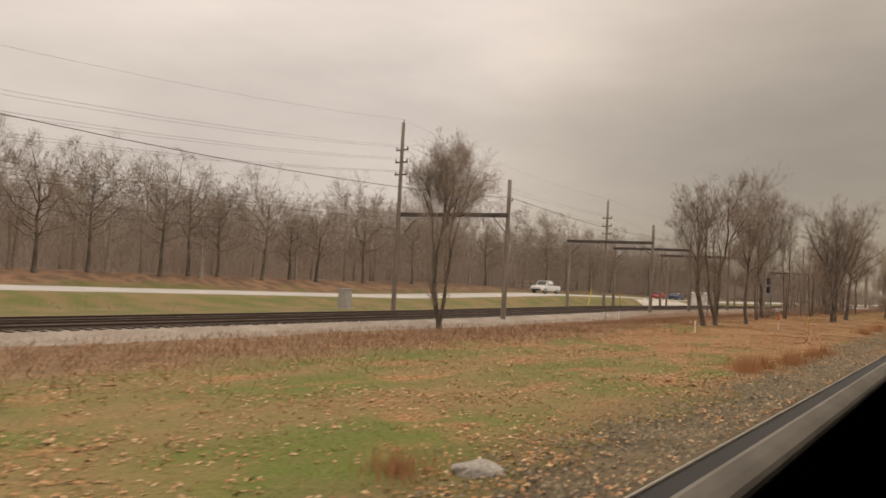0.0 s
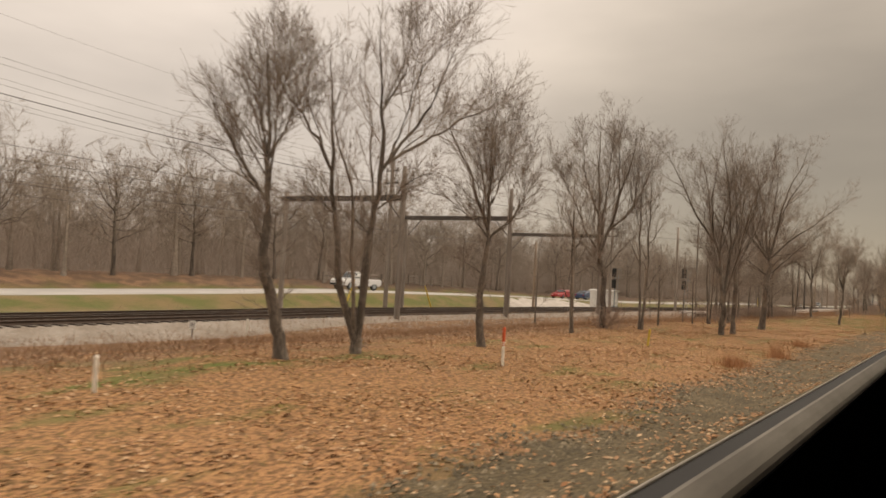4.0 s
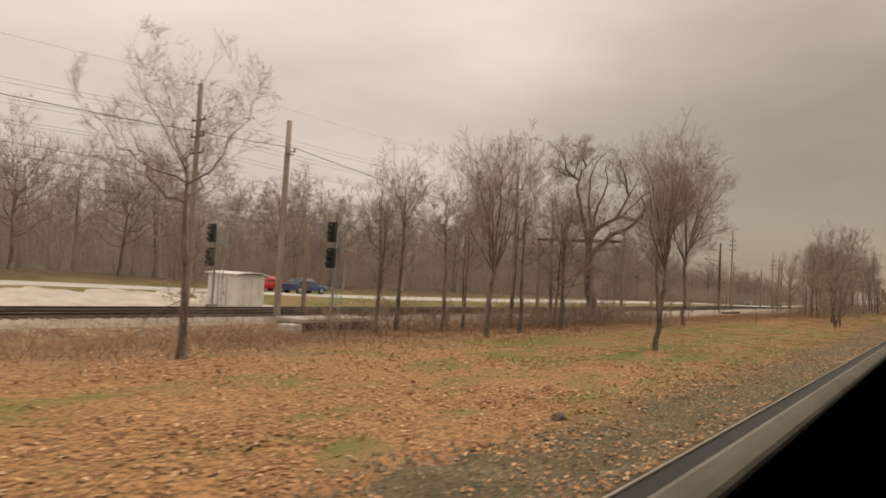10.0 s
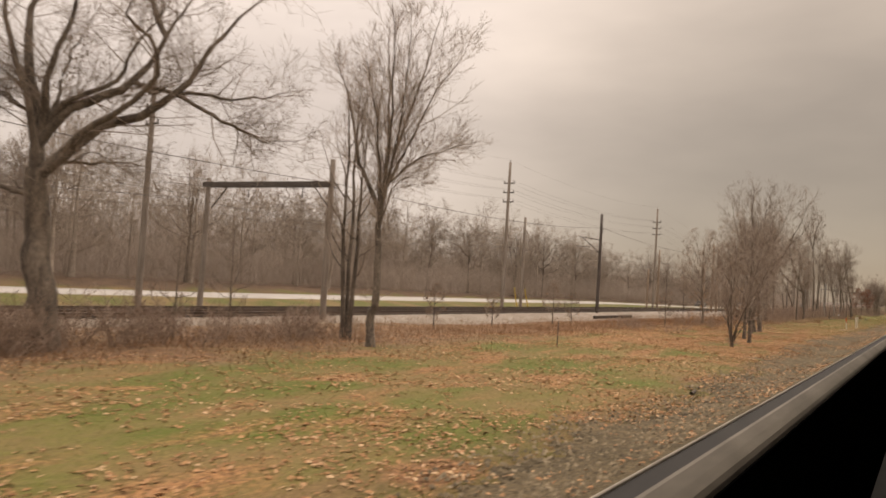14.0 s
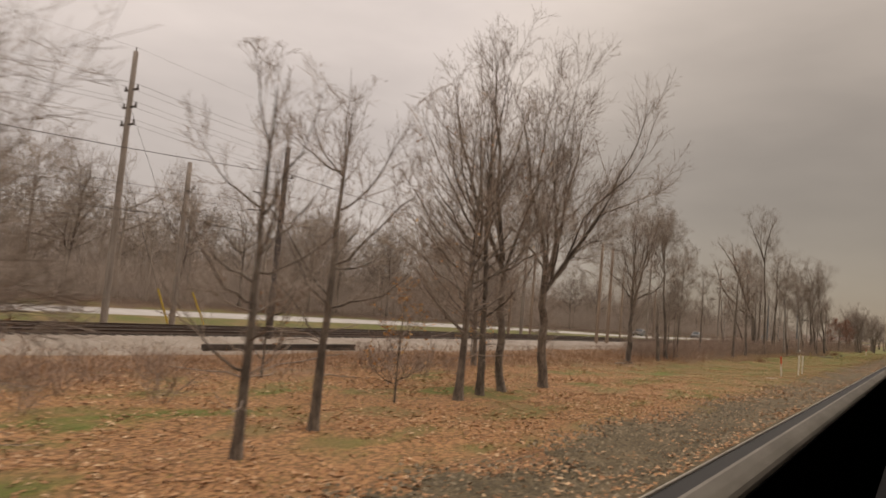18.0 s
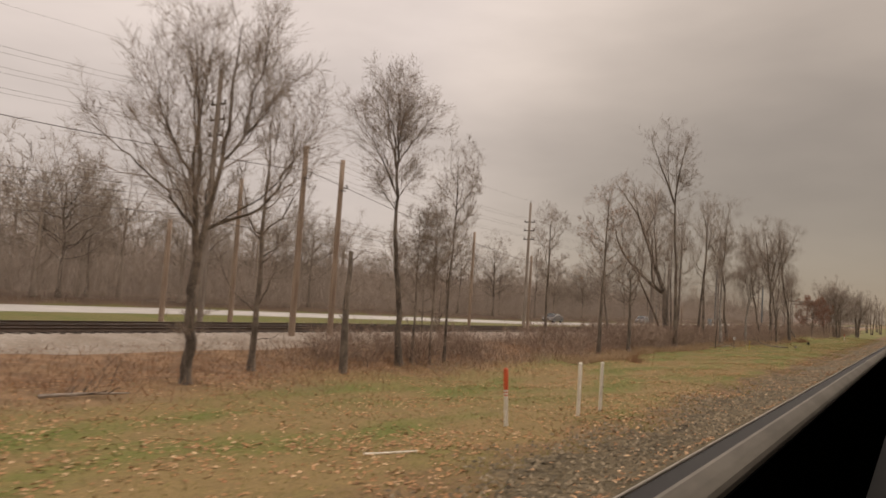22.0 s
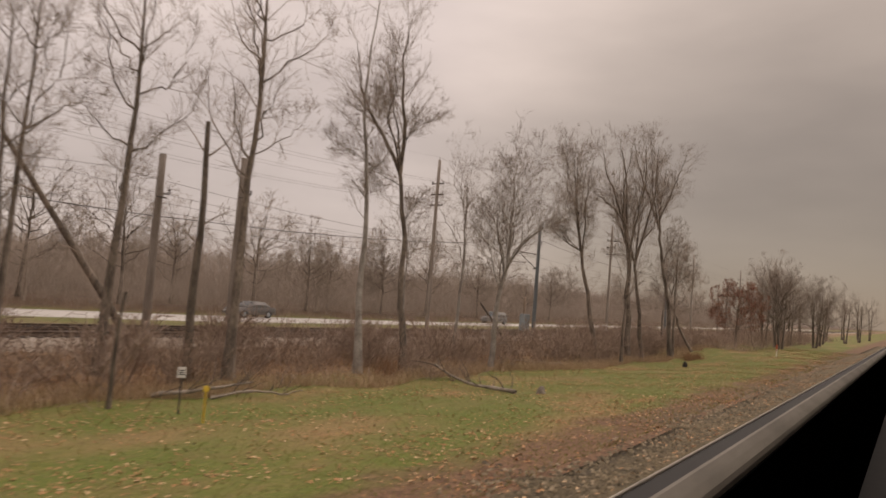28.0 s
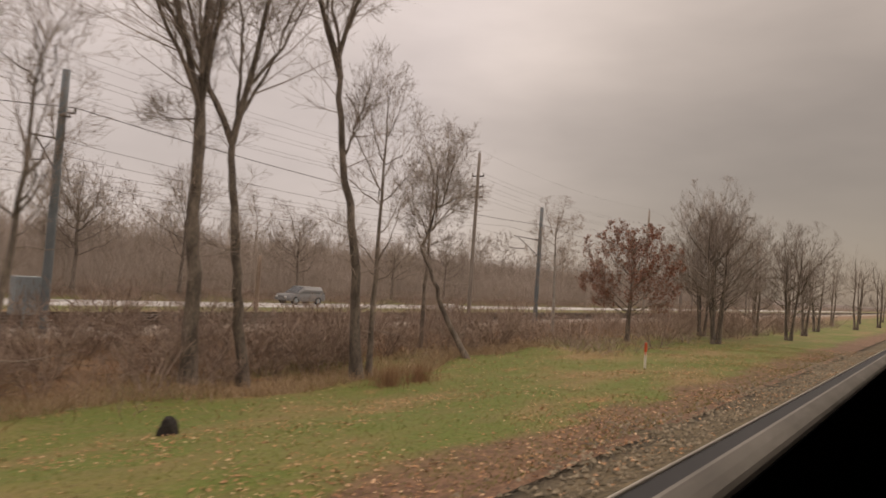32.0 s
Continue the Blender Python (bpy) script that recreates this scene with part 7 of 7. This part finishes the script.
def thicket(n, ya, yb, reach, rad, long, seed, label):
    """A mass of fine twigs that fills the wood's lower storey; reach: its height along the line, at x 0, 215, 300 and beyond."""
    r = np.random.default_rng(seed)
    x = r.uniform(-30, 600, n)
    y = r.uniform(ya, yb, n) - (50 - road_y(x)) * 0.97 - (2.4 * smooth01(190, 225, x) if seed == 1 else 0.0)
    swell = 0.72 + 0.2 * np.sin(x * 0.23 + seed) + 0.16 * np.sin(x * 0.61 + y * 0.3 + 2 * seed) + 0.12 * np.sin(x * 1.7 + y)
    z = np.interp(x, (0, 60, 120, 205, 225, 290, 310, 600), (reach[0] * 0.62, reach[0] * 0.62, reach[0], reach[0], reach[1], reach[1], reach[2], reach[2])) * swell * r.random(n) ** (1.1 if seed == 1 else 1.5)
    if seed == 1:
        keep = r.random(n) < np.interp(x, (0, 60, 110, 160, 200), (0.03, 0.06, 0.45, 0.8, 1.0))
        x, y, z, n = x[keep], y[keep], z[keep], int(keep.sum())
    start = np.stack([x, y, ground_z(x, y) + z - 0.1], axis=1)
    spread = 0.22 + 0.5 * np.clip(z / max(reach), 0, 1)
    way = np.stack([r.normal(0, 1, n) * spread, r.normal(0, 1, n) * spread, np.ones(n)], axis=1)
    pts = curve_out(r, start, way / np.linalg.norm(way, axis=1, keepdims=True), long * r.uniform(0.5, 1.3, n) * (1.15 - 0.55 * np.clip(z / max(reach), 0, 1)), 2, 0.0, 0.3)
    v, f = ribbons(r, pts, np.tile(np.array([[rad, rad * 0.5]]), (n, 1)))
    tagged(link_mesh("undergrowth", v, f, M_THICKET), label, "undergrowth", kind="stuff")


thicket(230000, 57.2, 63, (3.8, 4.2, 3.6), 0.0055, 1.7, 1, "grey brown undergrowth along the woodland edge")
thicket(150000, 63, 80, (8.5, 7.5, 4.8), 0.0105, 2.6, 2, "grey brown understorey of the woodland")
thicket(90000, 84, 132, (10.5, 9.0, 5.6), 0.024, 3.6, 3, "grey brown crowns deep in the woodland")
brush("lineside_brush", 238, 262, 18.0, 24.4, 420, 1.5, 10, 0.6, 0.007, "low tangled brambles beside the far track", 4)
brush("lineside_brush", 256, 352, 16.8, 24.4, 1200, 1.4, 9, 0.6, 0.007, "tangled brown brambles and scrub beside the track", 5)
brush("lineside_brush", 113, 162, 20.0, 24.6, 650, 1.5, 10, 0.6, 0.006, "low bare scrub under slender trees", 6)
brush("lineside_brush", 350, 440, 13.0, 23.5, 1100, 2.0, 10, 0.7, 0.010, "bare scrub at the foot of the tree clump", 7)
brush("roadside_scrub", 0, 30, 38.5, 43, 60, 0.8, 9, 0.6, 0.008, "low brown scrub on the grass bank", 8)
brush("roadside_scrub", 40, 110, 37.2, 43, 120, 0.6, 9, 0.6, 0.008, "low brown scrub on the grass bank", 9)


def shrubs(name, places, label, seed):
    """Many-stemmed leafless bushes, each a fan of fine forked canes; places: rows of x, y, height."""
    r = np.random.default_rng(seed)
    temps = []
    for i in range(4):
        q = np.random.default_rng(seed * 10 + i)
        n = 13
        a = q.uniform(0, 6.28, n)
        st = np.stack([np.cos(a) * 0.12, np.sin(a) * 0.12, np.full(n, -0.05)], axis=1)
        way = np.stack([np.cos(a) * q.uniform(0.1, 0.8, n), np.sin(a) * q.uniform(0.1, 0.8, n), np.ones(n)], axis=1)
        way /= np.linalg.norm(way, axis=1, keepdims=True)
        b1 = curve_out(q, st, way, q.uniform(0.7, 1.1, n), 5, 0.0, 0.3)
        r1 = np.tile(np.linspace(0.008, 0.0036, 5), (n, 1))
        p, w, uu, rr, pl = offshoots(q, b1, r1, 6, 0.2, 0.97, 36, 12, np.full(n, 0.9), 0.5)
        b2 = curve_out(q, p, w, q.uniform(0.15, 0.5, len(p)), 3, 0.15, 0.4)
        r2 = np.tile(np.array([[0.0045, 0.0038, 0.003]]), (len(b2), 1))
        p, w, uu, rr, pl = offshoots(q, b2, r2, 3, 0.2, 0.97, 38, 12, np.full(len(b2), 0.3), 0.5)
        b3 = curve_out(q, p, w, q.uniform(0.1, 0.28, len(p)), 2, 0.1, 0.3)
        temps.append(merged([ribbons(q, b1, r1 * 1.2), ribbons(q, b2, r2), ribbons(q, b3, np.full((len(b3), 2), 0.003))]))
    chunks = []
    for x, y, h in places:
        v, f = temps[r.integers(0, 4)]
        a = r.uniform(0, 6.28)
        c, s = math.cos(a), math.sin(a)
        w = h * r.uniform(0.8, 1.3)
        chunks.append((np.stack([(v[:, 0] * c - v[:, 1] * s) * w + x, (v[:, 0] * s + v[:, 1] * c) * w + y, v[:, 2] * h + gz(x, y)], axis=1), f))
    v, f = merged(chunks)
    return tagged(link_mesh(name, v, f, M_BRUSH), label, "shrubs", kind="stuff")


def shrub_places(r, n, x0, x1, y0, y1, h0, h1):
    x, y = r.uniform(x0, x1, n), r.uniform(y0, y1, n)
    return [(float(a), float(b), float(c)) for a, b, c in zip(x, y, r.uniform(h0, h1, n))]


sr = np.random.default_rng(77)
shrubs("shrub_belt", shrub_places(sr, 280, 272, 352, 17.4, 23.8, 0.9, 2.1) + shrub_places(sr, 45, 258, 280, 18.6, 24, 0.8, 1.8) + shrub_places(sr, 30, 240, 252, 19.2, 22.5, 0.9, 1.8), "tangled leafless shrubs between verge and track", 1)
shrubs("shrub_belt", shrub_places(sr, 45, 118, 160, 21.5, 24.4, 0.9, 1.9) + shrub_places(sr, 18, 132, 156, 20.5, 23, 0.8, 1.5), "low leafless shrubs under slender trees", 2)
shrubs("shrub_belt", shrub_places(sr, 45, 350, 400, 12.5, 23, 1.2, 2.4) + shrub_places(sr, 16, 183, 205, 14, 20, 0.7, 1.3) + shrub_places(sr, 5, 301.2, 302.6, 14.6, 16.2, 0.6, 0.9) + shrub_places(sr, 4, 79.0, 80.6, 17.0, 18.4, 1.0, 1.6), "leafless shrubs at the foot of trees", 3)


# ---- grass and leaves ----
def blades(r, x, y, h, wdt, lean=0.4):
    """Single bent blades of grass as two-triangle strips."""
    n = len(x)
    a = r.uniform(0, 6.28, n)
    side = np.stack([np.cos(a), np.sin(a), np.zeros(n)], axis=1) * wdt[:, None]
    base = np.stack([x, y, ground_z(x, y) - 0.01 + 0.12 * smooth01(24.6, 26.6, y) * (1 - smooth01(27.5, 28, y))], axis=1)
    tip = base + np.stack([r.normal(0, lean, n) * h, r.normal(0, lean, n) * h, h], axis=1)
    v = np.stack([base - side, base + side, tip], axis=1).reshape(-1, 3)
    return v, np.arange(n * 3).reshape(n, 3)


def scatter(r, n, x0, x1, y0, y1, near=1.6):
    """Places on the verge, denser towards the line."""
    return r.uniform(x0, x1, n), y0 + (y1 - y0) * r.random(n) ** near


def leaf_cover(x):
    """Share of ground under leaves along the line."""
    return np.interp(x, (0, 22, 60, 100, 140, 165, 180, 206, 235, 400), (0.50, 0.54, 0.9, 0.9, 0.62, 0.60, 0.88, 0.80, 0.44, 0.26))


def near_bed(x, y):
    return np.maximum(np.interp(y, (1.6, 2.6, 4.3, 5.0), (0.52, 0.50, 0.12, 0.05)), ground_z(x, y) + 0.03)


def litter():
    r = np.random.default_rng(21)
    n = 600000
    x, y = scatter(r, n, 2, 372, 3.6, 21, 1.7)
    s = np.sin(x * 0.7 + 2.1 * np.sin(y * 0.5)) * 0.45 + np.sin(y * 1.1 + x * 0.21 + np.sin(x * 0.33)) * 0.5 + 0.4 * np.sin(x * 2.3 + y * 1.7 + np.sin(y * 2.9)) + 0.4 * np.sin(x * 5.1 - y * 3.3 + 2 * np.sin(x * 1.3))
    keep = r.random(n) < np.clip(leaf_cover(x) * (0.62 + 0.78 * s), 0.02, 1) * (0.16 + 0.84 * smooth01(-0.9, 0.8, y - near_edge(x)))
    x, y = x[keep], y[keep]
    base = np.where(y < near_edge(x), near_bed(x, y) + 0.03, ground_z(x, y))
    at = np.stack([x, y, base + r.uniform(0.004, 0.03, len(x))], axis=1)
    m = len(x)
    d = np.stack([np.cos(a := r.uniform(0, 6.28, m)), np.sin(a), r.normal(0, 0.16, m)], axis=1)
    e = np.cross(d, np.stack([r.normal(0, 0.2, m), r.normal(0, 0.2, m), np.ones(m)], axis=1))
    sz = r.uniform(0.032, 0.076, (m, 1)) * (0.62 + 0.38 * smooth01(0.15, 0.7, leaf_cover(x)))[:, None]
    v = np.stack([at - d * sz, at + e * sz * 0.6 + [0, 0, 0.012], at + d * sz, at - e * sz * 0.6 + [0, 0, 0.012]], axis=1).reshape(-1, 3)
    tagged(link_mesh("leaf_litter", v, np.arange(m * 4).reshape(m, 4), M_LITTER), "scattered fallen brown oak leaves on the grass", "fallen leaves", kind="stuff")


litter()


def lawn():
    r = np.random.default_rng(22)
    n = 620000
    x, y = scatter(r, n, 2, 370, 5.4, 20, 1.6)
    keep = (r.random(n) < 1.05 - 0.8 * leaf_cover(x)) & (y > near_edge(x) - 0.2)
    x, y = x[keep], y[keep]
    v, f = blades(r, x, y, r.uniform(0.025, 0.075, len(x)), r.uniform(0.005, 0.011, len(x)), 0.8)
    tagged(link_mesh("grass", v, f, M_GRASS), "short green and straw coloured grass", "grass", kind="stuff")
    n = 150000
    x, y = r.uniform(0, 380, n), np.clip(r.normal(21.2, 2.3, n), 14, 25.0)
    # weeds climb the ballast shoulder beside the groves
    y = y + r.uniform(0.5, 4.5, n) * (r.random(n) < 0.6) * smooth01(50, 72, x) * (1 - smooth01(160, 180, x))
    y = np.minimum(y, 26.9)
    v, f = blades(r, x, y, r.uniform(0.12, 0.40, n), r.uniform(0.005, 0.012, n), 0.6)
    tagged(link_mesh("dry_grass", v, f, M_DRYGRASS), "rank dry reddish grass beside the far track", "grass", kind="stuff")


lawn()


def tan_border():
    r = np.random.default_rng(23)
    n = 42000
    x = r.uniform(256, 352, n)
    y = 16.7 + 0.5 * np.sin(x * 0.33) + 0.3 * np.sin(x * 0.9) + np.abs(r.normal(0, 1.0, n)) - 0.5
    v, f = blades(r, x, y, r.uniform(0.12, 0.45, n), r.uniform(0.005, 0.011, n), 0.5)
    tagged(link_mesh("dry_grass", v, f, M_TANGRASS), "tan dry grass along the edge of the brush", "grass", kind="stuff")


tan_border()


def tuft(x, y, h, spread, n, seed, mat, label):
    r = np.random.default_rng(seed)
    a, d = r.uniform(0, 6.28, n), np.abs(r.normal(0, spread, n))
    v, f = blades(r, x + np.cos(a) * d, y + np.sin(a) * d, h * r.uniform(0.4, 1.15, n), r.uniform(0.004, 0.009, n), 0.2)
    tagged(link_mesh("grass_tuft", v, f, mat), label, "grass", kind="stuff")


for i, (tx, ty, th) in enumerate(((29.2, 7.0, 0.62), (30.4, 6.7, 0.6), (28.3, 6.9, 0.5), (33.2, 6.3, 0.6), (34.2, 6.2, 0.5), (38.0, 6.3, 0.55), (41.0, 6.2, 0.5), (8.2, 6.9, 0.35), (68.3, 7.5, 0.55), (69.0, 7.3, 0.45), (74.9, 7.0, 0.65), (84.0, 7.6, 0.4), (301.0, 17.4, 0.8), (337.5, 15.0, 0.7), (338.6, 14.6, 0.6), (262.0, 14.8, 0.6))):
    tuft(tx, ty, th * 1.15, 0.40, 420, 300 + i, M_REDTUFT if tx < 200 else M_DRYGRASS, "rust coloured clump of dry grass" if tx < 200 else "straw coloured clump of dry grass")


# ---- ballast stones and ties ----
def stones(name, n, x0, x1, y0, y1, height, size, seed, label):
    r = np.random.default_rng(seed)
    x, y = r.uniform(x0, x1, n), r.uniform(y0, y1, n)
    if name == "ballast_stones":
        keep = r.random(n) < 1 - smooth01(-0.5, 1.0, y - near_edge(x))
        x, y, n = x[keep], y[keep], int(keep.sum())
    base = np.array([(1, 0, 0), (0, 1, 0), (-1, 0, 0), (0, -1, 0), (0, 0, 0.8)], float)
    a = r.uniform(0, 6.28, n)
    c, s = np.cos(a), np.sin(a)
    k = size * r.uniform(0.5, 1.3, (n, 5, 1))
    p = base[None] * k
    p = np.stack([p[..., 0] * c[:, None] - p[..., 1] * s[:, None] * 0.8, p[..., 0] * s[:, None] + p[..., 1] * c[:, None] * 0.8, p[..., 2]], axis=-1)
    p += np.stack([x, y, height(x, y)], axis=1)[:, None, :]
    f = np.array([(0, 1, 4), (1, 2, 4), (2, 3, 4), (3, 0, 4)])[None] + (np.arange(n) * 5)[:, None, None]
    tagged(link_mesh(name, p.reshape(-1, 3), f.reshape(-1, 3), M_STONE if name == "ballast_stones" else M_FARSTONE), label, "ballast", kind="stuff")


stones("ballast_stones", 75000, 0, 372, 3.7, 7.6, near_bed, 0.058, 31, "loose grey ballast stones beside the train")
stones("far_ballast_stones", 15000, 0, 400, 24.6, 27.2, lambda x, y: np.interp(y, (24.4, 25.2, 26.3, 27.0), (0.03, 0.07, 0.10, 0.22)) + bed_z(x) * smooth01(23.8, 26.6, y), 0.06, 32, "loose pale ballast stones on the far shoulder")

tie_mesh = None
for tr, yc in zip(TRACKS, TRACK_Y):
    kept = []
    for i in range(-60, 760):
        x = i * 0.56
        if 8 <= i < 300:
            if tie_mesh is None:
                bm = bmesh.new()
                box(bm, -0.115, 0.115, -1.3, 1.3, 0.0, 0.09)
                tie_mesh = bpy.data.meshes.new("tie")
                bm.to_mesh(tie_mesh)
                bm.free()
                tie_mesh.materials.append(M_TIE)
            t = new("tie", tie_mesh)
            t.parent = tr
            t.matrix_world = pose(x, yc + 0.02 * math.sin(i * 2.1), float(bed_z(x)) + 0.175 - TRACK_DROP[yc], 0, 0, math.sin(i * 1.7))
        else:
            kept.append(x)
    cube = np.array([(a, b, c) for a in (-0.115, 0.115) for b in (-1.3, 1.3) for c in (0.0, 0.09)])
    quads = np.array([(0, 1, 3, 2), (4, 6, 7, 5), (0, 4, 5, 1), (2, 3, 7, 6), (1, 5, 7, 3), (0, 2, 6, 4)])
    xs = np.array(kept)
    v = (cube[None] + np.stack([xs, np.full(len(xs), yc), bed_z(xs) + 0.175 - TRACK_DROP[yc]], axis=1)[:, None]).reshape(-1, 3)
    f = (quads[None] + (np.arange(len(xs)) * 8)[:, None, None]).reshape(-1, 4)
    ob = child(link_mesh("far_ties", v, f, M_TIE), tr)
    tagged(ob, "dark creosoted ties", kind="stuff")
